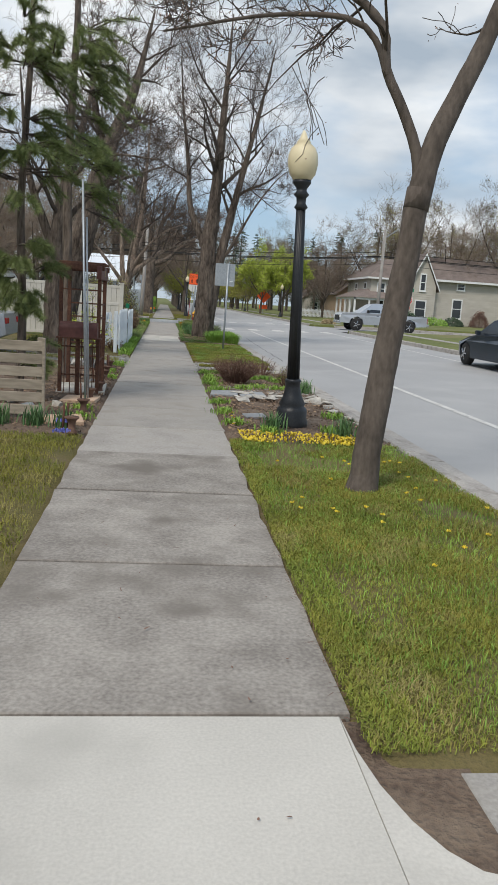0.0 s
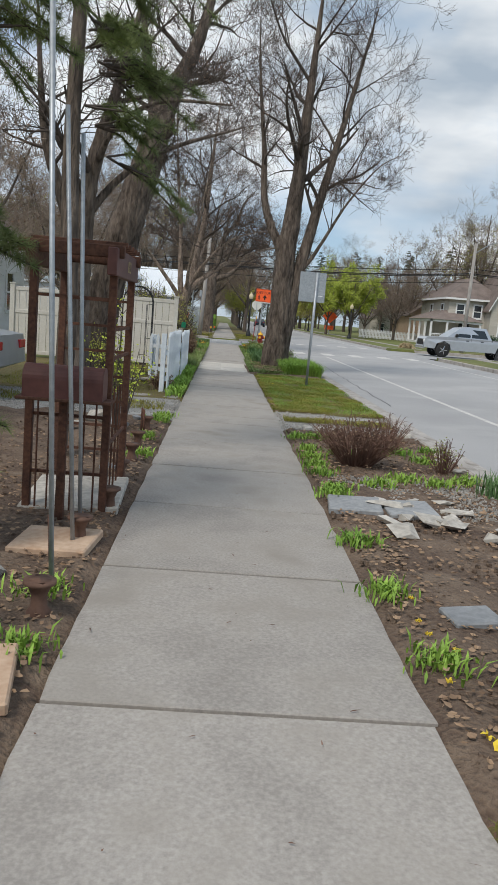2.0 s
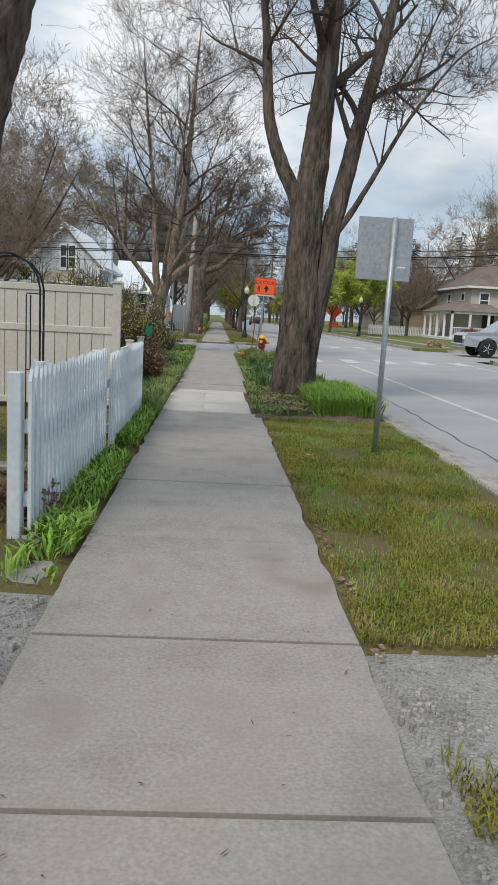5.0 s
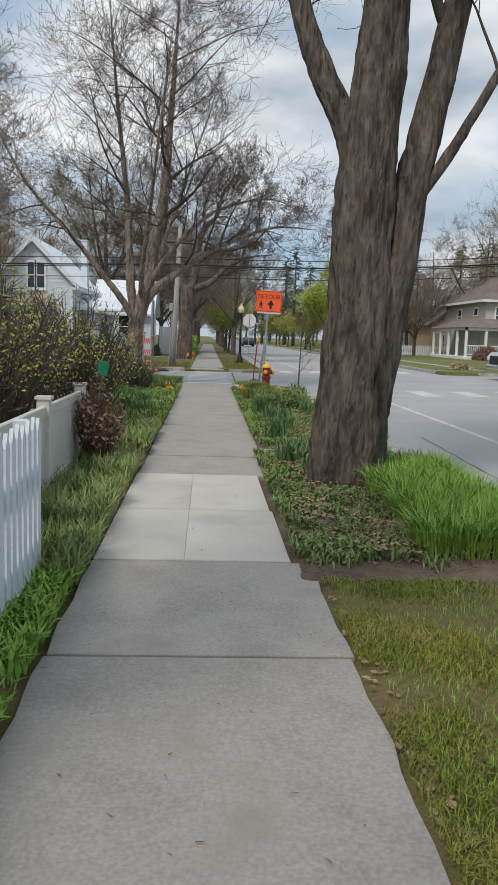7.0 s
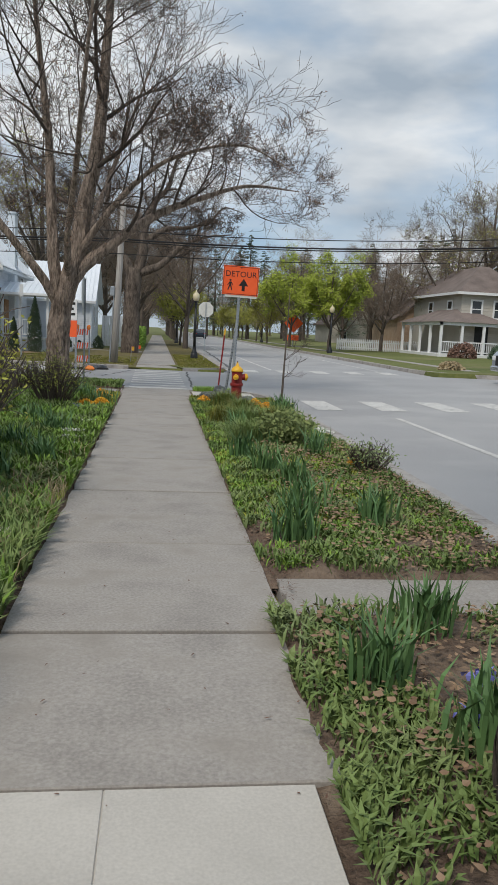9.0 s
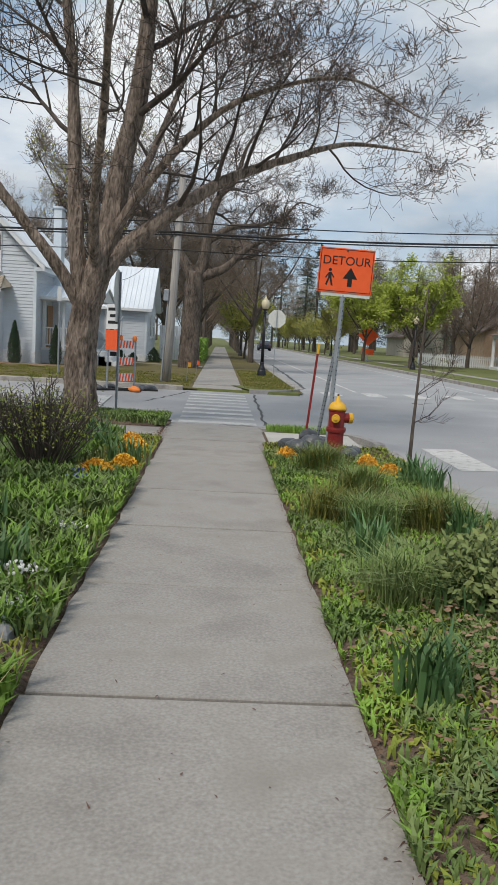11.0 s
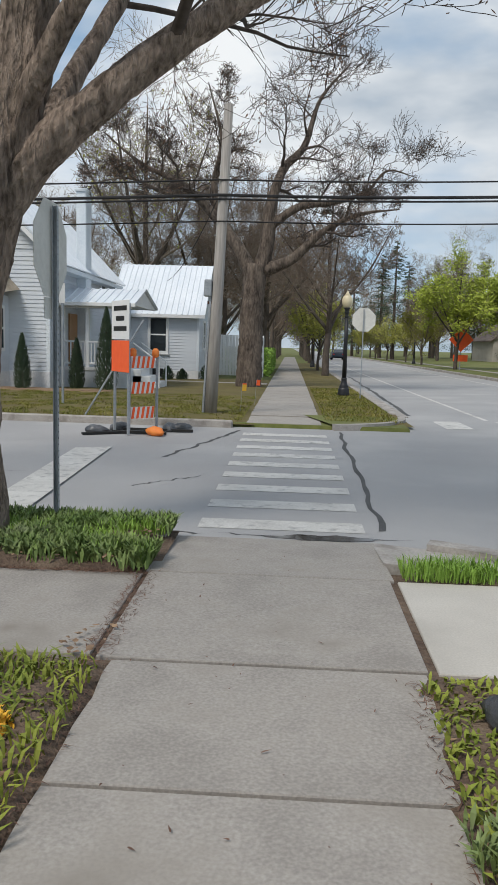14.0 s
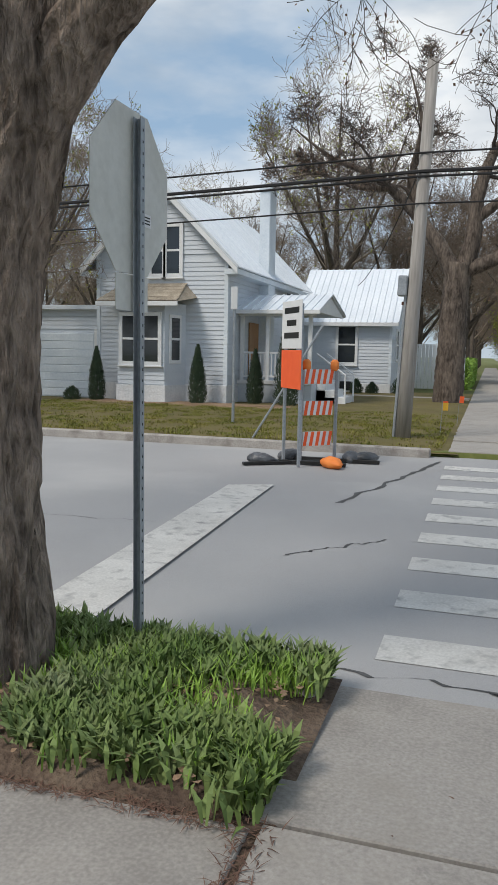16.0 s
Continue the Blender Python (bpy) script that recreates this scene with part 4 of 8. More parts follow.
scatter("lawn_grass", "short mossy grass of the front lawn", "grass", area(40000, -3.0, 1.5, -0.72, 7.4, 4, -0.004, 0.4), "grass", (0.016, 0.045), 0.0026, 1.2, seed=5)
scatter("lawn_grass", "thin grass of the fenced garden", "grass", area(16000, -4.0, 17.9, -0.78, 24.3, 5, -0.015, 0.6), "grass", (0.02, 0.05), 0.0035, 1.2, seed=6)
scatter("far_grass", "mown grass of the corner lawn", "grass", area(30000, -12, 52.9, -0.8, 60.0, 6, 0.01, 0.3) + area(9000, 0.85, 53.5, 2.4, 66, 7, 0.0), "grass", (0.03, 0.06), 0.008, 1.1, seed=7)
scatter("edging_weeds", "green weeds along the picket fence", "weeds", area(4200, -0.98, 17.7, -0.72, 24.4, 8, 0, 0.5), "grass_lush", (0.05, 0.16), 0.006, 1.0, seed=8, leaf=True)
scatter("border_grass", "long unmown grass along the beige fence", "grass", area(9000, -1.32, 24.2, -0.70, 31.0, 9, 0, 0.3), "cover", (0.10, 0.28), 0.006, 0.9, seed=9)
scatter("border_grass", "pale old grass in the border", "grass", area(2600, -1.3, 24.2, -0.70, 34.0, 10, 0, 0.7), "straw", (0.08, 0.26), 0.004, 1.2, seed=10)
scatter("lush_sedge", "dense bright green arching grass under the maple", "ornamental grass", area(11000, 1.45, 24.75, 2.46, 27.9, 11, 0, 0.0, lambda x, y: (x - 1.42) ** 2 + (y - 27.4) ** 2 < 0.25 or x - 1.45 < 0.4 * noise.noise(Vector((y * 1.5, 1, 1))) + 0.1), "grass_lush", (0.22, 0.40), 0.006, 1.0, seed=11)
scatter("ground_cover", "grey-green creeping plants round the maple roots", "ground cover", clumps(330, 46, 0.055, 0.62, 24.6, 2.4, 29.2, 12, 0.02, 0.8, lambda x, y: x > 1.5 and y < 27.8), "cover", (0.03, 0.10), 0.005, 1.1, seed=12, leaf=True)
scatter("ground_cover", "mixed green plants filling the verge bed", "ground cover", clumps(620, 50, 0.055, 0.69, 29.95, 2.47, 40.4, 14, 0.01, 0.6), "cover", (0.03, 0.11), 0.005, 1.0, seed=13, leaf=True)
scatter("ground_cover", "fresh green plants filling the verge bed", "ground cover", clumps(460, 50, 0.05, 0.70, 30.0, 2.46, 40.3, 15, 0.01, 0.8) + area(12000, 0.8, 35.4, 2.3, 39.6, 55, 0.02, 0.4), "grass_lush", (0.02, 0.08), 0.0045, 1.0, seed=14, leaf=True)
scatter("moss", "low yellow-green stonecrop on the verge bed", "ground cover", area(22000, 0.72, 31.0, 2.47, 41.5, 16, 0.01, 1.1), "cover_yellow", (0.02, 0.07), 0.0065, 1.2, seed=15, leaf=True)
scatter("ground_cover", "green spring plants filling the garden border", "ground cover", clumps(620, 50, 0.06, -2.6, 29.0, -0.69, 41.5, 18, 0.02, 0.5, lambda x, y: y > 38.2 and x > -1.25), "cover", (0.04, 0.18), 0.0075, 1.0, seed=16, leaf=True)
scatter("ground_cover", "bright green plants in the garden border", "ground cover", clumps(420, 48, 0.055, -2.4, 29.0, -0.69, 41.5, 19, 0.02, 0.8, lambda x, y: y > 38.2 and x > -1.25), "grass_lush", (0.05, 0.2), 0.0065, 0.9, seed=17, leaf=True)
scatter("moss", "yellow-green low plants in the garden border", "ground cover", area(14000, -2.2, 31.0, -0.70, 41.5, 20, 0.02, 1.0), "cover_yellow", (0.03, 0.09), 0.005, 1.2, seed=18, leaf=True)
scatter("lavender", "grey-green leafy perennials in the corner bed", "perennials", clumps(330, 60, 0.05, -3.6, 42.98, -0.76, 44.14, 21, 0.025, 0.2, lambda x, y: (x + 2.1) ** 2 + (y - 43.6) ** 2 < 0.1), "cover", (0.05, 0.15), 0.0075, 0.8, seed=19, leaf=True)
scatter("lavender", "green grass blades in the corner bed", "grass", clumps(120, 45, 0.05, -3.6, 43.0, -0.78, 44.1, 22, 0.025, 0.3), "grass_lush", (0.06, 0.15), 0.005, 0.7, seed=20)
scatter("corner_grass", "tuft of green grass on the ramp corner", "grass", area(1500, 0.88, 43.0, 1.9, 43.32, 23, 0.0, 0.9), "grass_lush", (0.04, 0.15), 0.004, 0.8, seed=21)
scatter("bed_weeds", "scattered fresh green weeds in the soil bed", "weeds", tufts([(0.85, 8.5), (0.8, 9.3), (0.85, 12.3), (0.82, 12.7), (0.88, 13.6), (0.9, 11.7), (1.2, 13.5), (2.2, 12.4), (2.2, 9.3), (1.95, 8.2), (1.9, 13.8), (2.3, 14.0), (1.6, 12.3), (0.82, 14.4), (1.2, 8.0), (0.8, 10.2), (0.84, 11.5), (0.86, 13.1), (1.7, 13.7), (1.05, 14.5), (2.05, 13.3), (1.3, 12.0), (1.9, 12.2), (-0.85, 12.6), (-0.88, 13.6), (-0.84, 14.9), (-0.82, 15.3), (-0.9, 9.0), (-0.86, 8.4)], 150, 0.065, 22), "grass_lush", (0.03, 0.11), 0.0045, 0.9, seed=22, leaf=True)
scatter("bed_weeds", "tufts of green daylily leaves in the beds", "perennials", tufts([(-0.95, 7.7), (-1.25, 7.8), (-1.6, 7.8), (2.0, 7.9), (1.25, 8.15), (2.3, 11.9)], 90, 0.06, 23), "bulb_leaf", (0.12, 0.28), 0.008, 0.6, seed=23)
scatter("bulb_leaves", "upright green bulb leaves in the verge bed", "perennials", tufts([(1.15, 33.0), (1.3, 32.4), (1.0, 30.6), (1.35, 28.95), (2.1, 29.0), (1.2, 31.4), (1.9, 34.2), (1.5, 34.9), (1.15, 35.8), (2.2, 38.8), (2.3, 38.4), (1.0, 33.8), (1.7, 31.0), (0.95, 28.4), (1.2, 27.9), (2.0, 36.5)], 70, 0.07, 24), "bulb_leaf", (0.2, 0.42), 0.012, 0.6, seed=24)
scatter("bulb_leaves", "upright green bulb leaves in the garden border", "perennials", tufts([(-1.2, 31.0), (-1.35, 32.2), (-1.1, 33.1), (-1.5, 34.0), (-1.25, 35.2), (-1.6, 36.2), (-1.2, 30.0), (-1.8, 33.2), (-1.5, 41.0), (-1.7, 41.3), (-1.4, 40.2), (-0.95, 39.3)], 90, 0.09, 25), "bulb_leaf", (0.2, 0.40), 0.012, 0.6, seed=25)
scatter("fountain_grass", "arching clumps of fine ornamental grass", "ornamental grass", tufts([(1.25, 39.3), (1.45, 37.9), (1.9, 36.9), (1.3, 36.6), (1.15, 35.0)], 520, 0.09, 26), "cover", (0.25, 0.45), 0.004, 1.3, seed=26)
scatter("fountain_grass", "light green arching grass in the bed", "ornamental grass", tufts([(1.25, 39.3), (1.45, 37.9), (1.75, 36.7), (1.0, 36.9)], 320, 0.10, 27), "grass", (0.25, 0.45), 0.004, 1.3, seed=27)
rs = np.random.RandomState(5)
scatter("dead_leaves", "dry brown leaves littering the beds and edges", "leaf litter", area(1800, 0.66, 24.6, 2.4, 29.3, 31, 0.04) + area(3000, 0.75, 24.7, 2.4, 29.2, 30, 0.09, 0.8) + area(2600, 0.9, 29.9, 2.45, 38, 32, 0.05, 0.9) + area(2200, 1.2, 29.9, 2.45, 35, 45, 0.09, 1.0) + area(1700, 0.75, 7.7, 2.4, 15, 33, 0.03, 0.8) + area(1300, -2.2, 7.5, -0.76, 15, 34, 0.03, 0.8) + area(900, -3.4, 42.98, -0.82, 44.1, 35, 0.07) + area(260, 0.72, 17, 0.82, 25, 36, 0.0) + area(300, -0.95, 36, -0.74, 42, 37, 0.02) + area(700, 0.75, 7.7, 1.1, 15, 39, 0.02) + area(700, -1.1, 7.6, -0.75, 15, 40, 0.02) + area(400, 0.70, 30, 0.85, 41, 38, 0.02), "dead_leaf", (0.02, 0.05), 0.011, 1.0, 0.75, seed=28, leaf=True)
scatter("pine_straw", "reddish pine straw along the pavement edge", "mulch", area(2600, 0.66, 27.7, 0.84, 41.5, 39, 0.0) + area(2200, -0.82, 34.0, -0.68, 43.0, 40, 0.0) + area(1400, -3.0, 42.9, -0.82, 43.02, 41, 0.0) + area(300, -0.83, 41.7, -0.74, 43, 42, 0.0) + area(900, 0.68, 2.3, 0.78, 7.5, 43, -0.01), "dead_stem", (0.02, 0.07), 0.0022, 1.5, 0.8, seed=29)
scatter("sidewalk_litter", "small twigs and crumbs on the concrete", "litter", area(420, -0.65, 1.0, 0.65, 43.5, 44, 0.008), "dead_stem", (0.01, 0.045), 0.004, 1.2, 0.9, seed=30)
for nm, lab, n, spots, mt in (
    ("orange_flowers", "low mounds of orange-yellow flowers at the edge", 0, sum([mound(900, x, y, r, int(y * 10)) for x, y, r in ((-0.92, 39.0, 0.14), (-0.98, 39.6, 0.17), (-0.98, 40.4, 0.17), (-1.05, 40.8, 0.16), (-1.15, 38.6, 0.2), (-0.95, 40.0, 0.12), (0.95, 40.2, 0.12), (1.9, 39.9, 0.13), (2.05, 39.3, 0.15), (2.2, 33.5, 0.1))], []), "orange_flower"),
    ("yellow_flowers", "low drift of small yellow flowers edging the bed", 0, area(800, 0.85, 7.35, 2.1, 7.95, 51, 0.02, 1.0), "yellow_flower")):
    scatter(nm, lab, "flowers", spots, mt, (0.015, 0.04), 0.007, 1.2, seed=31, leaf=True)
heads = [(q[0], q[1]) for q in area(34, 0.9, 3.2, 2.4, 6.9, 52)] + [(0.86, 8.9), (0.9, 9.2), (0.83, 8.3), (0.95, 8.6), (0.87, 8.75), (1.0, 21.5), (-1.3, 33.5), (-1.1, 33.9)]
scatter("dandelions", "yellow dandelion heads in the grass", "flowers", sum([ring(26, x, y, 0.016, i, 0.035) for i, (x, y) in enumerate(heads)], []), "yellow_flower", (0.008, 0.016), 0.004, 1.2, seed=32)
scatter("blue_flowers", "small blue spring flowers in the beds", "flowers", tufts([(-0.92, 7.55), (-0.88, 7.0), (1.35, 28.3), (1.5, 28.1), (1.2, 28.0), (-1.25, 38.2), (-1.2, 37.9), (-1.5, 31.2)], 60, 0.035, 53, 0.10), "blue_flower", (0.015, 0.04), 0.006, 0.8, seed=33, leaf=True)
scatter("white_flowers", "small white flowers in the border", "flowers", tufts([(2.35, 35.6), (2.3, 35.9), (-0.95, 34.5), (-0.92, 36.0), (-1.0, 35.0)], 70, 0.06, 54, 0.12), "white_flower", (0.015, 0.03), 0.007, 0.8, seed=34, leaf=True)


def stones(name, label, spots, size, material, seed, flat=0.5, kind="stuff", category="stones"):
    rs = random.Random(seed)
    b = Build()
    for x, y, z in spots:
        r = size * rs.uniform(0.4, 1.3)
        m = 7
        top = [(x + r * 0.75 * math.cos(a), y + r * 0.75 * math.sin(a), z + r * flat * rs.uniform(0.8, 1.2)) for a in [6.283 * k / m + rs.uniform(-0.2, 0.2) for k in range(m)]]
        low = [(p[0] * 1.0 + (p[0] - x) * 0.4, p[1] + (p[1] - y) * 0.4, z - 0.02) for p in top]
        b.add(top + low, [tuple(range(m))] + [(k, m + k, m + (k + 1) % m, (k + 1) % m) for k in range(m)])
    return single(name, b, material, label, category, None, False, "", kind)


stones("gravel_stones", "loose pale gravel on the drive", area(2600, 0.75, 15.25, 2.45, 17.1, 61, -0.01, 0.3) + area(5200, -4, 15.3, -0.74, 17.6, 62, -0.015, 0.3) + area(1600, 0.8, 11.0, 2.3, 12.4, 63, 0.01, 0.5), 0.011, "pebble", 1)
stones("bed_crumbs", "crumbs of earth and stone in the beds", area(1500, 0.75, 7.6, 2.45, 15.2, 64, 0.01) + area(900, -2.4, 7.5, -0.74, 15.2, 65, 0.01), 0.016, "soil", 2)
scatter("drive_weeds", "thin grass strip in the gravel drive", "weeds", area(3500, 0.8, 15.9, 2.3, 16.35, 66, 0, 0.4) + area(3000, -3.5, 16.0, -0.9, 16.9, 67, 0, 0.9), "grass", (0.02, 0.06), 0.004, 1.1, seed=35)


def rock(at, size, seed, material, label, name="rock"):
    """A broken stone with chipped faces."""
    rs = random.Random(seed)
    bm = bmesh.new()
    for _ in range(16):
        bm.verts.new((rs.uniform(-1, 1) * size[0], rs.uniform(-1, 1) * size[1], rs.uniform(-0.3, 1) * size[2]))
    bmesh.ops.convex_hull(bm, input=bm.verts)
    me = bpy.data.meshes.new(name)
    bm.to_mesh(me)
    bm.free()
    me.materials.append(M[material])
    ob = new(name, me)
    ob.matrix_basis = pose(*at, rs.uniform(-12, 12), rs.uniform(-12, 12), rs.uniform(0, 360))
    return tagged(ob, label, "rock", "rocks in the garden beds")


rs = random.Random(12)
for i in range(26):
    rock((rs.uniform(1.15, 2.35), rs.uniform(10.4, 11.5), 0.02), (rs.uniform(0.05, 0.16), rs.uniform(0.04, 0.12), rs.uniform(0.03, 0.07)), 100 + i, "stone", "broken pale limestone piece on the soil bed")
for i in range(14):
    rock((rs.uniform(2.2, 2.44), 8 + i * 0.45, 0.0), (rs.uniform(0.05, 0.1), rs.uniform(0.05, 0.12), 0.05), 200 + i, "stone", "weathered edging stone beside the kerb")
for i in range(12):
    rock((0.9 + i * 0.13, 15.15 + rs.uniform(-0.05, 0.05), 0.0), (0.07, 0.06, 0.07), 300 + i, "stone", "grey edging stone between soil and gravel")
for i, (x, y, s) in enumerate(((-1.3, 14.2, 0.15), (-1.55, 14.5, 0.2), (-1.1, 14.8, 0.12), (-1.7, 13.8, 0.15), (-1.0, 18.3, 0.1), (-1.6, 20.2, 0.12), (-1.05, 11.9, 0.09), (-0.9, 33.6, 0.14), (-0.92, 34.3, 0.12), (-0.9, 30.4, 0.16), (-0.88, 29.6, 0.13), (-1.2, 9.2, 0.1), (-1.5, 8.8, 0.14), (-1.8, 9.4, 0.16))):
    rock((x, y, 0.0), (s, s * 0.8, s * 0.8), 400 + i, "stone" if i % 2 else "slate", "rounded grey garden stone on the soil")
for i, (x, y, w, d, mt) in enumerate(((0.95, 11.15, 0.2, 0.2, "slate"), (1.36, 11.12, 0.19, 0.2, "slate"), (-1.0, 8.1, 0.2, 0.22, "sandstone"), (-1.0, 9.75, 0.22, 0.2, "sandstone"), (-1.1, 10.9, 0.33, 0.42, "stone"), (1.15, 9.0, 0.13, 0.1, "slate"))):
    b = box((-w, -d, -0.03), (w, d, 0.02), 0.008)
    single("paving_stone", b, mt, "flat paving stone lying on the soil", "paving stone", pose(x, y, 0.03, 2, -2, 8 * (i % 3) - 6), group="flat stones in the beds")


def shrub(name, at, h, r, n, label, stem, seed, leaf=None, leaf_n=0, leaf_size=0.02, kids=3, droop=0.0):
    """A many-stemmed shrub: fans of stems, side twigs, leaves."""
    rng = random.Random(seed)
    th = thing(name, pose(*at), label, "shrub")
    b, tips = Build(), []
    for i in range(n):
        a, q = rng.uniform(0, 6.283), math.sqrt(rng.random())
        p = Vector((0.25 * r * q * math.cos(a), 0.25 * r * q * math.sin(a), -0.03))
        e = Vector((r * q * math.cos(a + rng.uniform(-0.3, 0.3)), r * q * math.sin(a), h * rng.uniform(0.6, 1.0) * (1.0 - 0.35 * q)))
        m = p.lerp(e, 0.5) + Vector((rng.uniform(-1, 1), rng.uniform(-1, 1), 0.4)) * 0.08 * r
        w = 0.004 + 0.004 * h
        b.tube([p, m, e], [w, w * 0.7, w * 0.3], 4, False)
        tips += [m.lerp(e, 0.5), e]
        for _ in range(kids):
            s = m.lerp(e, rng.uniform(0, 0.9))
            v = s + Vector((rng.uniform(-1, 1), rng.uniform(-1, 1), rng.uniform(-0.2, 1.0) - droop)) * 0.28 * r
            b.tube([s, s.lerp(v, 0.5) + Vector((0, 0, 0.02)), v], [w * 0.5, w * 0.4, w * 0.25], 3, False)
            tips += [v, s.lerp(v, 0.6)]
    part("stem", b, stem, th)
    if leaf:
        lb = Build()
        for i in range(leaf_n):
            p = tips[rng.randrange(len(tips))] + Vector((rng.gauss(0, 1), rng.gauss(0, 1), rng.gauss(0, 1))) * leaf_size * 2.0
            u = Vector((rng.uniform(-1, 1), rng.uniform(-1, 1), rng.uniform(-1, 1))).normalized() * leaf_size * rng.uniform(0.6, 1.3)
            w = u.orthogonal().normalized() * leaf_size * 0.5
            lb.add([p - u, p + w, p + u, p - w], [(0, 1, 2, 3)])
        part("foliage", lb, leaf, th)
    return th


shrub("dormant_shrub", (1.28, 13.0, 0), 0.55, 0.48, 190, "dormant reddish-brown twiggy shrub in the soil bed", "dead_stem", 1, "dead_leaf", 260, 0.016, 4)
shrub("dormant_shrub", (1.95, 14.6, 0), 0.45, 0.3, 40, "thin dormant twiggy shrub beside the gravel drive", "dead_stem", 2, None)
shrub("dormant_shrub", (2.15, 12.9, 0), 0.4, 0.22, 40, "thin dormant brown perennial near the kerb", "dead_stem", 3, "cover_yellow", 120, 0.012)
shrub("dried_perennial", (-1.12, 27.95, 0), 1.1, 0.3, 130, "tall dried brown perennial stalks against the fence", "dead_stem", 4, "dead_leaf", 900, 0.028, 5)
for i, (x, y, h, r) in enumerate(((-2.2, 27.6, 2.5, 1.0), (-2.6, 29.4, 2.6, 1.1), (-1.9, 31.3, 2.4, 0.95), (-2.8, 25.8, 2.4, 0.9), (-2.0, 33.0, 1.9, 0.8), (-3.0, 33.0, 2.4, 1.0))):
    shrub("forsythia_bush", (x, y, 0), h, r, 120, "tall twiggy bush with sparse yellow-green new leaves", "twig", 20 + i, "leaf_yellow", 1700, 0.024, 5)
shrub("garden_bush", (-1.7, 38.6, 0), 1.15, 0.62, 120, "open rounded bush with small yellowish leaves", "twig", 30, "cover_yellow", 1500, 0.016, 5)
shrub("garden_bush", (-2.6, 37.0, 0), 1.3, 0.7, 90, "open twiggy bush in the garden border", "twig", 31, "leaf_yellow", 900, 0.018, 4)
shrub("garden_bush", (-2.6, 40.6, 0), 0.8, 0.6, 90, "bare twiggy low bush beside the side path", "twig", 32, "straw", 300, 0.014, 4)
shrub("young_pine", (1.65, 35.0, 0), 0.5, 0.32, 90, "small dark green dwarf pine in the verge bed", "needle", 33, "needle", 2600, 0.03, 5)
shrub("low_shrub", (2.25, 33.2, 0), 0.42, 0.28, 90, "small grey-green upright shrub near the kerb", "twig", 34, "cover", 700, 0.018, 4)
shrub("low_shrub", (-1.25, 14.1, 0), 1.5, 0.45, 16, "thin shrub with fresh yellow-green leaves beside the trellis", "twig", 35, "leaf_green", 500, 0.022, 5)
shrub("low_shrub", (-2.4, 19.2, 0), 1.1, 0.6, 40, "shrub with bright new leaves at the foot of the tree", "twig", 36, "leaf_yellow", 900, 0.02, 4)
shrub("brown_fern", (-1.15, 18.9, 0), 0.28, 0.22, 60, "low clump of dead brown fern beside the picket fence", "dead_stem", 37, "dead_leaf", 300, 0.025, 3)

# near pines: drooping sprays of long needles
def pine(name, at, trunk, sprays, label, seed, r=0.06, dens=26, size=0.10):
    rng = random.Random(seed)
    th = thing(name, pose(*at), label, "pine tree")
    tb = Build()
    line = smooth_line(trunk, 0.15)
    tb.tube(line, [r * (1 - 0.7 * i / len(line)) for i in range(len(line))], 12, True, 0.12)
    part("trunk", tb, "bark", th, smooth=True)
    bb, nb = Build(), Build()
    for p, q in sprays:
        p, q = Vector(p), Vector(q)
        for j in range(5):
            e = q + Vector((rng.uniform(-1, 1), rng.uniform(-1, 1), rng.uniform(-0.8, 0.5))) * 0.34 * (q - p).length
            s = p.lerp(q, rng.uniform(0.0, 0.5))
            pts = [s, s.lerp(e, 0.5) + Vector((0, 0, 0.07)), e]
            bb.tube(pts, [0.012, 0.008, 0.004], 4, False)
            for k in range(dens):
                f = rng.uniform(0.35, 1.0)
                c = pts[1].lerp(pts[2], (f - 0.5) * 2) if f > 0.5 else pts[0].lerp(pts[1], f * 2)
                ax = (pts[2] - pts[0]).normalized()
                for _ in range(7):
                    d = (ax * rng.uniform(0.1, 1.1) + Vector((rng.uniform(-1, 1), rng.uniform(-1, 1), rng.uniform(-1, 1)))).normalized() * size * rng.uniform(0.6, 1.2)
                    w = d.orthogonal().normalized() * 0.0030
                    nb.add([c - w, c + w, c + d], [(0, 1, 2)])
    tagged(part("branch", bb, "twig", th), kind="stuff")
    tagged(part("foliage", nb, "needle", th), kind="stuff")
    return th


rng = random.Random(3)
sp = []
for i in range(40):
    z = rng.uniform(0.4, 4.6)
    a = rng.uniform(-2.6, 0.9)
    L = rng.uniform(0.4, 0.75) * (1.1 if z > 2.4 else 0.72)
    sp.append(((0, 0, z - 0.05), (L * math.cos(a), L * math.sin(a), z - rng.uniform(0.0, 0.25))))
pine("pine_tree", (-1.75, 9.6, -0.03), ((0, 0, -0.1), (0.03, 0.1, 1.0), (0.0, 0.1, 2.4), (0.1, 0.1, 4.2), (0.1, 0.2, 6)), sp, "young pine with long soft green needles behind the wooden fence", 5, 0.06, 46, 0.09)
sp = []
for i in range(26):
    z = rng.uniform(2.7, 5.2)
    a = rng.uniform(-1.9, 1.0)
    L = rng.uniform(0.5, 1.25)
    sp.append(((0.2 * L * math.cos(a), 0.2 * L * math.sin(a), z), (L * math.cos(a), L * math.sin(a), z - 0.15 * L)))
pine("pine_tree", (-1.55, 12.3, -0.03), ((0, 0, -0.1), (0.05, 0, 1.2), (0.02, 0, 3.0), (0.1, 0.1, 5.5), (0.1, 0.1, 7.5)), sp, "taller pine with branches hanging over the pavement", 6, 0.09, 40, 0.10)
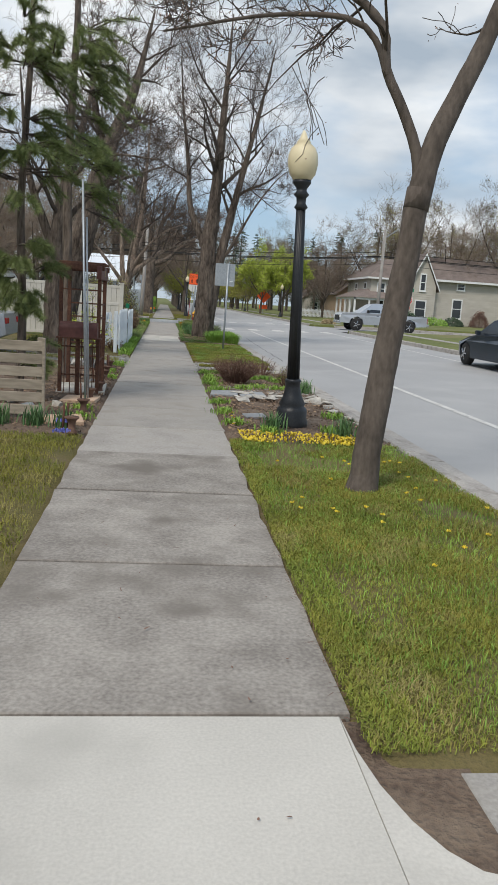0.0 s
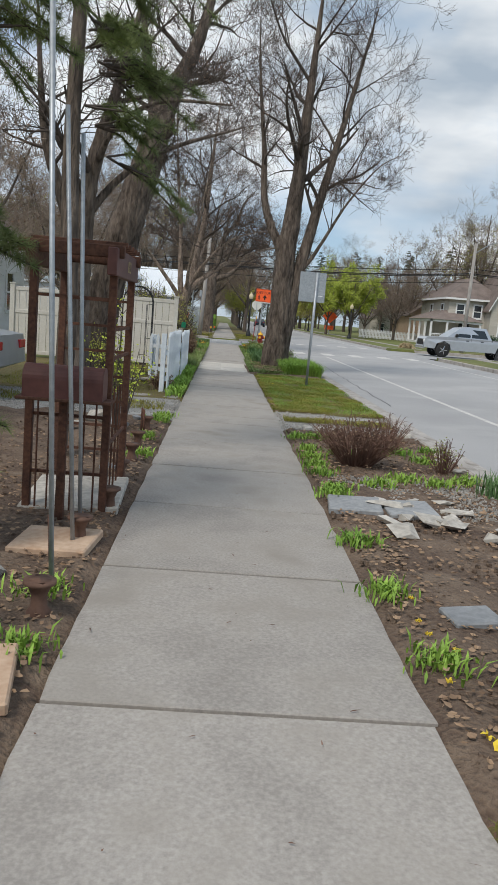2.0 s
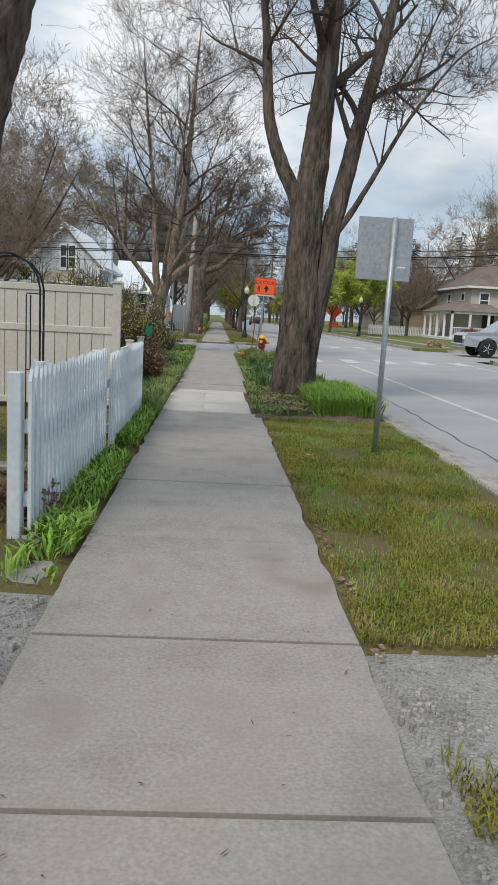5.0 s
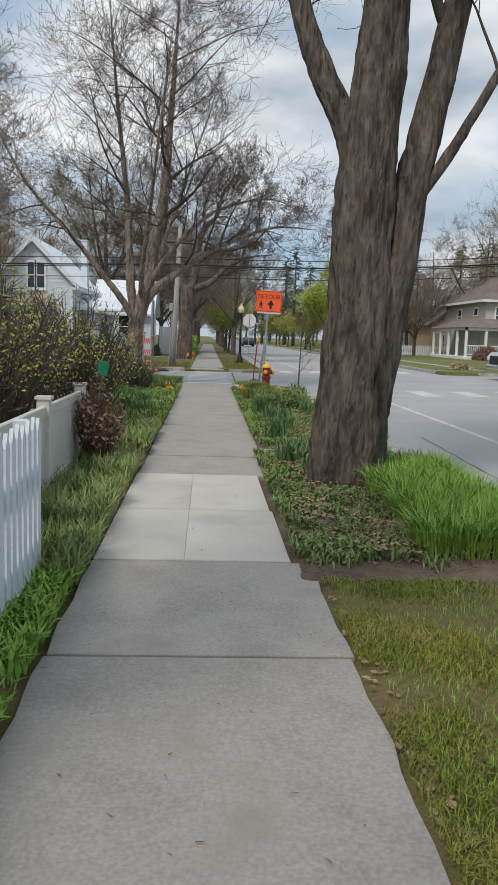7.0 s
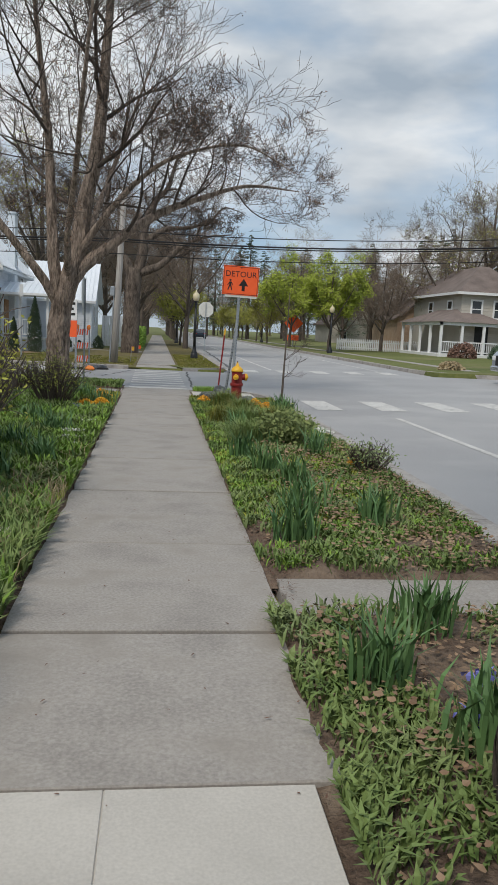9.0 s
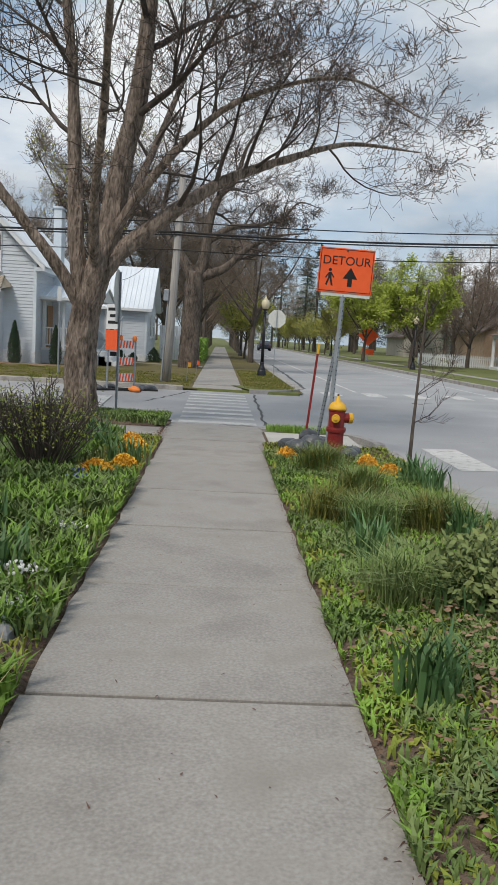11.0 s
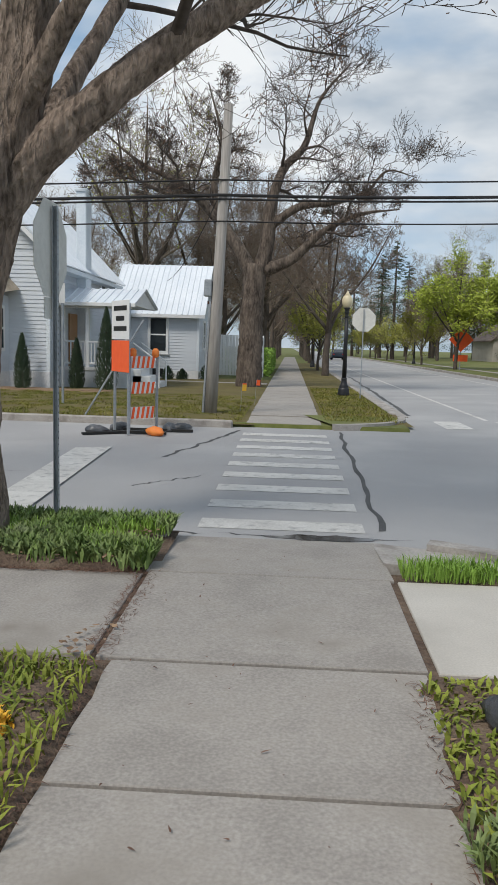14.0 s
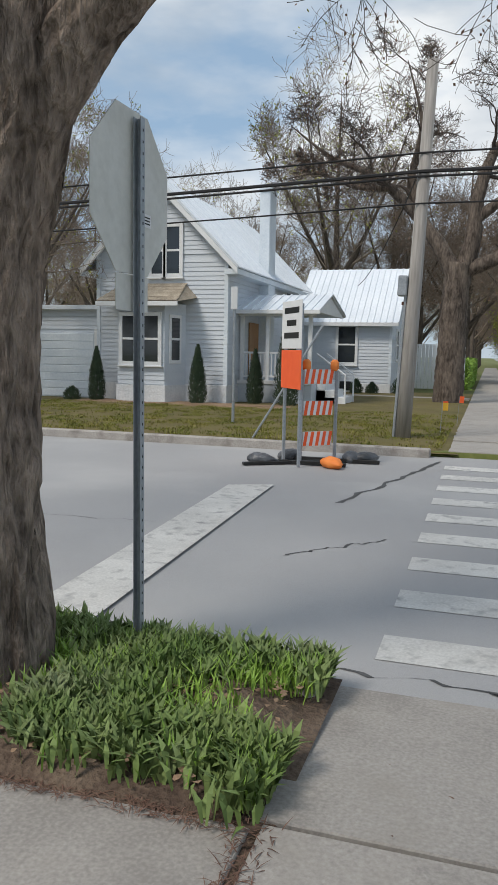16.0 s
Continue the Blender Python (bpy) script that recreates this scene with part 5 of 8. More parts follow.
tree("sapling", (2.42, 39.9, -0.03), ((((0, 0, -0.05), (0.01, 0, 0.6), (0.03, 0, 1.3), (0.05, 0, 2.2)), 0.028, 0.008, 0.45),), "thin bare sapling on the verge near the kerb", 71, "bark_smooth", 3, 0.2, 0.05, 10, 7, leaf="bud", leaf_n=60, leaf_size=0.012, reach=0.3)

# ---- street furniture ----
def words(name, text, size, material, parent, m, label=""):
    """Raised lettering as a mesh, centred, on the local xy plane of m."""
    cu = bpy.data.curves.new(name, "FONT")
    cu.body, cu.size, cu.align_x, cu.align_y, cu.extrude, cu.resolution_u = text, size, "CENTER", "CENTER", 0.001, 3
    tmp = bpy.data.objects.new(name, cu)
    me = bpy.data.meshes.new_from_object(tmp)
    bpy.data.objects.remove(tmp)
    me.materials.clear()
    me.materials.append(M[material])
    ob = new(name, me)
    ob.parent = parent
    ob.matrix_basis = m
    return tagged(ob, label)


def street_lamp(x, y, z=0.0, s=1.0):
    th = thing("street_lamp", pose(x, y, z), "black fluted cast-iron street lamp with a frosted acorn globe", "street lamp", "street lamps")
    part("base", Build().lathe([(0.185 * s, -0.1), (0.185 * s, 0.08 * s), (0.17 * s, 0.12 * s), (0.175 * s, 0.2 * s), (0.16 * s, 0.23 * s), (0.14 * s, 0.25 * s), (0.15 * s, 0.28 * s), (0.11 * s, 0.36 * s), (0.085 * s, 0.46 * s), (0.085 * s, 0.52 * s), (0.095 * s, 0.54 * s), (0.08 * s, 0.56 * s)], 32), "black_iron", th, smooth=True)
    part("post", Build().lathe([(0.068 * s, 0.55 * s), (0.056 * s, 1.6 * s), (0.048 * s, 2.45 * s)], 36, (0, 0, 0), 12), "black_iron", th, smooth=True)
    part("collar", Build().lathe([(0.05 * s, 2.40 * s), (0.075 * s, 2.43 * s), (0.05 * s, 2.47 * s), (0.055 * s, 2.53 * s), (0.085 * s, 2.56 * s), (0.055 * s, 2.60 * s), (0.06 * s, 2.63 * s), (0.10 * s, 2.68 * s), (0.10 * s, 2.71 * s)], 24), "black_iron", th, smooth=True)
    part("globe", Build().lathe([(0.085 * s, 2.70 * s), (0.14 * s, 2.77 * s), (0.165 * s, 2.88 * s), (0.16 * s, 2.97 * s), (0.13 * s, 3.04 * s), (0.075 * s, 3.09 * s), (0.08 * s, 3.10 * s), (0.045 * s, 3.14 * s), (0.03 * s, 3.18 * s), (0.012 * s, 3.22 * s)], 24), "globe", th, "frosted cream glass globe", True)
    return th


lamp = street_lamp(1.48, 8.42)
lamp.matrix_basis = pose(1.51, 8.46, 0, 0, -1.8, 0)
copy_thing(lamp, pose(1.8, 62.0, 0))
for x, y in ((11.6, 76), (11.6, 110), (1.8, 96), (14.3, 44.8)):
    copy_thing(lamp, pose(x, y, 0.2 if x > 5 else 0))


def octagon(r):
    return [(r * math.cos(radians(22.5 + 45 * k)), r * math.sin(radians(22.5 + 45 * k))) for k in range(8)]


def channel_post(th, h, tilt=0.0):
    """A folded steel sign post with a row of punched holes."""
    b = Build().box((-0.008, -0.026, -0.2), (0.0, 0.026, h), 0.002).box((-0.026, -0.030, -0.2), (-0.004, -0.026, h)).box((-0.026, 0.026, -0.2), (-0.004, 0.030, h))
    post = part("post", b, "galv", th)
    hb = Build()
    for k in range(int(h / 0.05)):
        hb.box((0.0005, -0.005, 0.05 + k * 0.05), (0.0015, 0.005, 0.062 + k * 0.05))
    tagged(part("hole", hb, "sign_black", post), kind="stuff")
    return post


# corner stop sign, seen from behind
th = thing("stop_sign", pose(-1.69, 44.05, 0, 0, 0, 0), "octagonal stop sign showing its bare metal back on a post", "stop sign")
b = Build().box((-0.026, -0.028, -0.2), (-0.020, 0.028, 2.46), 0.002).box((0.020, -0.028, -0.2), (0.026, 0.028, 2.46), 0.002).box((-0.020, 0.020, -0.2), (0.020, 0.028, 2.46))
post = part("post", b, "galv", th)
post.matrix_basis = Matrix.Diagonal((0.72, 0.72, 1, 1))
hb = Build()
for k in range(48):
    hb.box((-0.0285, -0.004, 0.05 + k * 0.05), (-0.0255, 0.004, 0.062 + k * 0.05))
    hb.box((0.0255, -0.004, 0.05 + k * 0.05), (0.0285, 0.004, 0.062 + k * 0.05))
tagged(part("hole", hb, "sign_black", post), kind="stuff")
pl = part("panel", Build().prism(octagon(0.385), -0.002, 0.002, 2), "alum", th, "bare pale aluminium back")
pl.matrix_basis = pose(-0.035, 0.0, 2.14, 90, 0, 88)
st = part("sticker", Build().prism([(-0.04, -0.03), (0.04, -0.03), (0.04, 0.03), (-0.04, 0.03)], 0.0025, 0.0035, 2), "sign_white", pl)
st.location = (0.14, -0.1, 0)
for k in range(3):
    q = part("print_line", box((-0.03, -0.016 + k * 0.014, 0.0036), (0.03, -0.010 + k * 0.014, 0.0042)), "sign_black", st)
sm = part("plaque", box((-0.15, -0.08, -0.002), (0.15, 0.08, 0.002)), "alum", th, "small bare metal plaque")
sm.matrix_basis = pose(-0.035, 0.0, 1.70, 90, 0, 88)

th = thing("stop_sign", pose(2.2, 60.6, 0), "octagonal stop sign seen from behind past the crossing", "stop sign")
channel_post(th, 2.6)
q = part("panel", Build().prism(octagon(0.36), -0.003, 0.003, 1), "alum", th, "bare metal back")
q.location = (0, 0.03, 2.3)

th = thing("stop_sign", pose(13.9, 43.2, 0.2), "red octagonal stop sign with green street name plates", "stop sign")
part("post", Build().tube([(0, 0, -0.2), (0, 0, 2.75)], [0.03, 0.03], 10), "galv", th)
q = part("panel", Build().prism(octagon(0.35), -0.003, 0.003, 1), "sign_white", th, "white-edged red octagon")
q.location = (0, -0.04, 1.95)
r = part("face", Build().prism(octagon(0.32), -0.006, -0.004, 1), "sign_red", q)
words("lettering", "STOP", 0.27, "sign_white", q, pose(0, -0.008, 0, 90, 0, 0), "white letters")
part("plaque", box((-0.2, -0.045, 1.42), (0.2, -0.04, 1.56)), "sign_red", th)
part("name_plate", box((-0.35, -0.045, 2.4), (0.35, -0.035, 2.6), 0.003), "sign_green", th, "green street name plate")
part("name_plate", box((-0.005, -0.35, 2.62), (0.005, 0.35, 2.8), 0.003), "sign_green", th, "green street name plate")

# road sign seen from behind on the verge
th = thing("road_sign", pose(1.75, 21.9, 0), "grey metal road sign seen from behind on a round post", "road sign")
part("post", Build().tube([(0, 0, -0.2), (0.02, 0, 2.42)], [0.028, 0.028], 12), "galv", th, smooth=True)
part("panel", box((-0.34, 0.030, 1.80), (0.22, 0.035, 2.42), 0.004), "galv", th, "bare grey sheet metal back")
part("print_line", box((0.08, 0.0285, 1.93), (0.17, 0.0298, 1.945)), "sign_white", th)

# detour sign with its weighted posts
th = thing("detour_sign", pose(1.60, 40.95, 0), "orange detour sign with walker and arrow on leaning steel posts", "road sign")
pm = pose(0.035, -0.06, 2.41, 90, 1.8, -3)
pb = part("panel", box((-0.355, -0.285, -0.003), (0.355, 0.285, 0.003), 0.002), "sign_orange", th)
pb.matrix_basis = pm
for x0, y0, x1, y1 in ((-0.34, 0.262, 0.34, 0.27), (-0.34, -0.27, 0.34, -0.262), (-0.342, -0.27, -0.334, 0.27), (0.334, -0.27, 0.342, 0.27)):
    part("border", box((x0, y0, 0.0035), (x1, y1, 0.0045)), "sign_black", pb)
words("lettering", "DETOUR", 0.158, "sign_black", pb, pose(0, 0.12, 0.0045), "black letters")
part("arrow", Build().prism([(0.03, -0.20), (0.09, -0.20), (0.09, -0.10), (0.155, -0.10), (0.06, 0.045), (-0.035, -0.10), (0.03, -0.10)], 0.0035, 0.0045, 2), "sign_black", pb, "black upward arrow")
wk = Build().prism([(-0.205 + 0.022 * math.cos(k * 0.785), 0.0 + 0.022 * math.sin(k * 0.785)) for k in range(8)], 0.0035, 0.0045, 2)
wk.prism([(-0.22, -0.03), (-0.185, -0.03), (-0.18, -0.10), (-0.225, -0.10)], 0.0035, 0.0045, 2)
wk.prism([(-0.225, -0.10), (-0.20, -0.10), (-0.235, -0.20), (-0.255, -0.19)], 0.0035, 0.0045, 2)
wk.prism([(-0.205, -0.10), (-0.18, -0.10), (-0.155, -0.20), (-0.18, -0.20)], 0.0035, 0.0045, 2)
wk.prism([(-0.22, -0.03), (-0.215, -0.05), (-0.25, -0.11), (-0.265, -0.10)], 0.0035, 0.0045, 2)
wk.prism([(-0.185, -0.03), (-0.19, -0.05), (-0.155, -0.10), (-0.145, -0.09)], 0.0035, 0.0045, 2)
part("pictogram", wk, "sign_black", pb, "black walking figure symbol")
part("bolt", Build().prism([(0.014 * math.cos(k), 0.255 + 0.014 * math.sin(k)) for k in range(6)], 0.0035, 0.010, 2), "rust", pb)
part("backing", box((-0.30, -0.33, -0.012), (0.34, 0.0, -0.006)), "alum", pb, "second metal panel behind")


def punched(th, p, q, w, material):
    d = Vector(q) - Vector(p)
    m = Matrix.Translation(p) @ d.to_track_quat("Z", "Y").to_matrix().to_4x4()
    o = part("post", box((-w, -w, 0), (w, w, d.length), 0.003), material, th)
    o.matrix_basis = m
    hb = Build()
    for k in range(int(d.length / 0.06)):
        hb.box((-0.006, -w - 0.001, 0.03 + k * 0.06), (0.006, -w + 0.001, 0.048 + k * 0.06))
        hb.box((-w - 0.001, -0.006, 0.03 + k * 0.06), (-w + 0.001, 0.006, 0.048 + k * 0.06))
    tagged(part("hole", hb, "sign_black", o), kind="stuff")


punched(th, (-0.06, -0.12, 0.0), (0.02, -0.03, 2.1), 0.022, "galv")
punched(th, (-0.16, 0.3, 0.0), (0.02, 0.03, 1.7), 0.02, "galv")
th = thing("marker_stake", pose(1.29, 41.3, 0, 0, 4.5, 0), "thin rust-red steel marker stake with a yellow tip", "stake")
part("stake", box((-0.015, -0.015, -0.1), (0.015, 0.015, 1.32), 0.003), "hydrant_red", th)
part("tip", box((-0.016, -0.016, 1.32), (0.016, 0.016, 1.46), 0.003), "hydrant_yellow", th, "yellow painted tip")

th = thing("fire_hydrant", pose(1.63, 40.72, 0.02), "dark red fire hydrant with yellow cap and outlets", "fire hydrant")
part("flange", Build().lathe([(0.125, -0.05), (0.125, 0.05), (0.115, 0.06)], 24), "hydrant_red", th, smooth=False)
part("barrel", Build().lathe([(0.10, 0.05), (0.105, 0.08), (0.105, 0.30), (0.125, 0.305), (0.13, 0.34), (0.125, 0.365), (0.105, 0.37), (0.105, 0.57), (0.115, 0.58), (0.115, 0.60)], 28), "hydrant_red", th)
part("bonnet", Build().lathe([(0.12, 0.595), (0.12, 0.615), (0.105, 0.655), (0.07, 0.69), (0.035, 0.705), (0.03, 0.74), (0.018, 0.745), (0.018, 0.775), (0.0, 0.775)], 24), "hydrant_yellow", th, "yellow bonnet", True)
part("nut", Build().lathe([(0.014, 0.77), (0.014, 0.80), (0.0, 0.80)], 5), "rust", th)
for nm, d, r, L in (("outlet", (-0.25, -1, 0), 0.05, 0.15), ("outlet", (1, 0.1, 0), 0.065, 0.175)):
    d = Vector(d).normalized()
    c = Vector((0, 0, 0.49))
    nk = part(nm, Build().tube([c + d * 0.06, c + d * (L - 0.02)], [r, r], 18), "hydrant_red", th)
    part("cap", Build().tube([c + d * (L - 0.02), c + d * (L + 0.03), c + d * (L + 0.03), c + d * (L + 0.055)], [r * 1.12, r * 1.05, r * 0.4, r * 0.35], 18), "hydrant_yellow", nk, "yellow outlet cap")


def sandbag(x, y, z, sx, sy, sz, seed, material="bag", label="sagging black plastic sandbag with a knotted neck"):
    rs = random.Random(seed)
    bm = bmesh.new()
    bmesh.ops.create_uvsphere(bm, u_segments=28, v_segments=16, radius=1)
    for v in bm.verts:
        k = 1 + 0.10 * noise.noise(v.co * 1.7 + Vector((seed, 0, 0))) + 0.12 * noise.noise(Vector((v.co.x * 2.5, v.co.y * 6, v.co.z * 6 + seed)))
        neck = max(0, v.co.x - 0.75) * 1.5
        v.co = Vector((v.co.x * sx * k * (1 + neck * 0.7), v.co.y * sy * k * (1 - neck * 1.2), max(v.co.z, -0.62) * sz * k * (1 - neck * 0.6)))
    me = bpy.data.meshes.new("sandbag")
    bm.to_mesh(me)
    bm.free()
    me.polygons.foreach_set("use_smooth", [True] * len(me.polygons))
    me.materials.append(M[material])
    ob = new("sandbag", me)
    ob.matrix_basis = pose(x, y, z + sz * 0.6, rs.uniform(-6, 6), rs.uniform(-6, 6), rs.uniform(0, 360))
    return tagged(ob, label, "sandbag", "sandbags at the sign")


for i, (x, y, z, a, b2, c) in enumerate(((1.06, 41.05, 0.02, 0.17, 0.12, 0.09), (1.16, 40.75, 0.02, 0.16, 0.13, 0.11), (1.40, 40.6, 0.02, 0.19, 0.13, 0.12), (1.36, 40.95, 0.05, 0.17, 0.13, 0.12), (1.34, 41.2, 0.1, 0.17, 0.12, 0.12), (1.78, 40.5, 0.0, 0.15, 0.12, 0.09), (1.9, 40.85, 0.0, 0.14, 0.1, 0.08), (1.52, 41.1, 0.03, 0.15, 0.12, 0.11), (1.48, 40.48, 0.02, 0.14, 0.12, 0.10))):
    sandbag(x, y, z, a, b2, c, 3 + i)

# barricade on the far side of the side street
th = thing("barricade", pose(-2.42, 51.2, -0.09), "striped orange and white street barricade with amber lights", "barricade")
for x, y in ((-0.2, -0.1), (0.2, 0.35)):
    part("upright", box((x - 0.022, y - 0.022, 0), (x + 0.022, y + 0.022, 1.3), 0.004), "galv", th)
    part("skid", box((x - 0.65, y - 0.03, 0), (x + 0.65, y + 0.03, 0.05), 0.004), "sign_black", th)
for k, z in enumerate((0.25, 0.68, 1.12)):
    rl = part("rail", box((-0.24, 0, 0), (0.24, 0.02, 0.2), 0.003), "sign_white", th, "white board with orange stripes")
    rl.matrix_basis = pose(0, 0.1, z, 0, 0, 45)
    for j in range(5):
        x0 = -0.24 + j * 0.1
        part("stripe", Build().prism([(x0, 0.0), (x0 + 0.05, 0.0), (x0 + 0.085, 0.2), (x0 + 0.035, 0.2)], -0.003, -0.001, 1), "sign_orange", rl)
for x, y in ((-0.16, 0.0), (0.18, 0.28)):
    part("warning_light", Build().lathe([(0.03, 1.30), (0.06, 1.33), (0.06, 1.42), (0.03, 1.46)], 14, (x, y, 0)), "bag_orange", th, "amber lens", True)
th = thing("road_closed_sign", pose(-2.75, 51.1, -0.09, 0, 0, -55), "white and orange road sign panels on steel posts, seen edge on", "road sign")
for x in (-0.3, 0.3):
    part("post", box((x - 0.02, -0.02, 0), (x + 0.02, 0.02, 2.2), 0.003), "galv", th)
w = part("panel", box((-0.38, -0.035, 1.6), (0.38, -0.025, 2.25), 0.003), "sign_white", th, "white panel with black print")
for k in range(3):
    part("print_line", box((-0.28 + 0.05 * (k == 1) * 2, -0.038, 2.08 - k * 0.17), (0.28 - 0.05 * (k == 1) * 2, -0.0355, 2.16 - k * 0.17)), "sign_black", w)
part("panel", box((-0.38, -0.035, 1.05), (0.38, -0.025, 1.58), 0.003), "sign_orange", th, "orange panel")
part("skid", box((-0.04, -0.7, 0), (0.04, 0.7, 0.04), 0.004), "sign_black", th)
for i, (x, y, mt) in enumerate(((-3.15, 51.0, "bag"), (-2.9, 51.6, "bag"), (-2.0, 51.7, "bag"), (-1.8, 51.75, "bag"), (-2.15, 51.0, "bag_orange"))):
    sandbag(x, y, -0.09, 0.2, 0.13, 0.09, 40 + i, mt, "orange sandbag on the street" if mt != "bag" else "black sandbag weighing the barricade down")
b = Build().tube([(-3.9, 52.95, 0.0), (-2.75, 53.0, 1.9)], [0.02, 0.02], 8)
single("prop_pipe", b, "galv", "thin grey pipe leaning over the lawn", "pipe")
th = thing("marker_post", pose(-5.1, 55.5, 0), "thin grey post with a small white sign on the lawn", "sign post")
part("post", Build().tube([(0, 0, -0.1), (0, 0, 2.7)], [0.03, 0.03], 8), "galv", th)
part("panel", box((-0.07, -0.04, 2.3), (0.07, -0.03, 2.75), 0.003), "sign_white", th)
for x, y, c in ((-0.98, 55.4, "sign_orange"), (-0.75, 57.4, "sign_orange"), (-0.95, 54.9, "hydrant_yellow")):
    th = thing("marker_flag", pose(x, y, 0, 3, 2, 20), "small orange survey flag on a wire in the grass", "flag", "survey flags")
    part("wire", Build().tube([(0, 0, -0.05), (0, 0, 0.62)], [0.004, 0.004], 5), "galv", th)
    part("flag", box((0, -0.001, 0.48), (0.10, 0.001, 0.62)), c, th)

# utility poles and cables
th = thing("utility_pole", pose(-1.55, 54.3, 0, 0, 2.2, 0), "weathered grey wooden utility pole with a meter box", "utility pole")
part("pole", Build().tube([(0, 0, -0.3), (0, 0, 2), (0, 0, 6.3)], [0.135, 0.12, 0.09], 18, True, 0.05), "wood_pole", th, smooth=True)
part("meter_box", box((-0.28, -0.1, 2.45), (-0.12, 0.08, 2.8), 0.02), "galv", th, "grey metal box")
part("conduit", Build().tube([(-0.16, 0, -0.1), (-0.14, 0, 2.45)], [0.03, 0.03], 8), "galv", th)
part("bracket", box((-0.2, -0.02, 2.3), (-0.08, 0.02, 2.36), 0.005), "rust", th)
th = thing("utility_pole", pose(15.2, 53.8, 0.2, 0, 0.5, 0), "tall weathered utility pole on the far corner", "utility pole")
part("pole", Build().tube([(0, 0, -0.3), (0, 0, 6.9)], [0.13, 0.09], 12), "wood_pole", th, smooth=True)
part("lamp_arm", Build().tube([(0, 0, 6.3), (0.8, -0.2, 6.9), (1.7, -0.4, 7.2)], [0.03, 0.03, 0.025], 6), "galv", th)
part("lamp_head", box((1.6, -0.5, 7.15), (2.1, -0.3, 7.28), 0.04), "galv", th)


def cable(p, q, sag, r=0.014):
    p, q = Vector(p), Vector(q)
    pts = [p.lerp(q, k / 24) - Vector((0, 0, sag * 4 * (k / 24) * (1 - k / 24))) for k in range(25)]
    single("cable", Build().tube(pts, [r] * 25, 6), "wire", "black overhead cable spanning the street", "cable", group="overhead cables")


for z, r in ((4.80, 0.016), (4.50, 0.03), (4.42, 0.02), (3.98, 0.014)):
    cable((-1.42, 54.2, z), (-42, 54.2, z + 0.2), 0.5, r)
    cable((-1.42, 54.2, z), (15.2, 53.8, z + 0.75), 0.25, r)
    cable((15.2, 53.8, z + 0.75), (52, 53, z + 1.5), 0.5, r)
cable((-1.45, 54.2, 4.5), (-5.0, 69.5, 4.0), 0.3, 0.01)


# ---- fences, trellis, garden ironwork ----
th = thing("slat_fence", pose(-1.23, 8.2, 0), "weathered grey horizontal slat fence panel", "fence")
for k in range(6):
    part("slat", box((-2.1, -0.012 + 0.006 * (k % 2), 0.05 + k * 0.135), (-0.01, 0.012, 0.155 + k * 0.135), 0.004), "wood_grey", th)
for x in (-0.04, -1.05, -2.08):
    part("post", box((x - 0.03, 0.014, -0.2), (x + 0.03, 0.06, 0.87), 0.006), "wood_grey", th)
part("end_post", box((-0.012, -0.03, -0.2), (0.02, 0.014, 0.87), 0.006), "wood_grey", th)

th = thing("trellis_arbor", pose(-0.86, 10.5, 0), "rust-brown iron arbor with a house number on its beam", "arbor")
for x, y in ((0, 0), (0, 0.92), (-0.5, 0), (-0.5, 0.92)):
    part("post", box((x - 0.025, y - 0.025, -0.1), (x + 0.025, y + 0.025, 1.62), 0.004), "rust", th)
part("beam", box((-0.03, -0.12, 1.55), (0.03, 1.04, 1.72), 0.006), "brown_box", th, "brown painted beam with raised number")
part("beam", box((-0.53, -0.12, 1.58), (-0.47, 1.04, 1.72), 0.006), "rust", th)
for y in (0, 0.92):
    part("beam", box((-0.60, y - 0.025, 1.66), (0.06, y + 0.025, 1.74), 0.006), "rust", th)
for k in range(5):
    part("rafter", box((-0.56, 0.12 + k * 0.17, 1.74), (0.06, 0.16 + k * 0.17, 1.77), 0.004), "rust", th)
words("house_number", "823", 0.11, "straw", th, pose(0.032, 0.5, 1.63, 90, 0, 90), "pale numerals")
for k in range(7):
    z = 0.25 + k * 0.19
    part("rung", box((-0.01, 0.02, z), (0.01, 0.90, z + 0.02)) if k in (1, 4, 5) else box((-0.49, -0.01, z), (-0.02, 0.01, z + 0.02)), "rust", th)
    part("rung", box((-0.49, 0.91, z), (-0.02, 0.93, z + 0.02)), "rust", th)
for k in range(6):
    part("bar", Build().tube([(-0.44 + k * 0.075, -0.02, 0.0), (-0.44 + k * 0.075, -0.02, 0.75)], [0.007, 0.007], 6), "rust", th)
for k in range(4):
    part("bar", Build().tube([(-0.01, 0.2 + k * 0.17, 0.0), (-0.01, 0.2 + k * 0.17, 0.8)], [0.008, 0.008], 6), "rust", th)
th = thing("mailbox", pose(-1.1, 10.3, 0), "brown metal mailbox on an iron stand", "mailbox")
arch = [(-0.09, 0.0), (0.09, 0.0), (0.09, 0.11)] + [(0.09 * math.cos(radians(a)), 0.11 + 0.09 * math.sin(radians(a))) for a in range(15, 180, 15)] + [(-0.09, 0.11)]
bx = part("box", Build().prism([(y, z + 0.78) for y, z in arch], -0.24, 0.24, 0), "brown_box", th)
part("door", Build().prism([(y * 1.04, z * 1.02 + 0.777) for y, z in arch], 0.24, 0.25, 0), "brown_box", bx)
part("shelf", box((-0.28, -0.1, 0.76), (0.30, 0.1, 0.78), 0.004), "rust", th)
part("stand", box((-0.025, -0.025, -0.1), (0.025, 0.025, 0.77), 0.004), "rust", th)
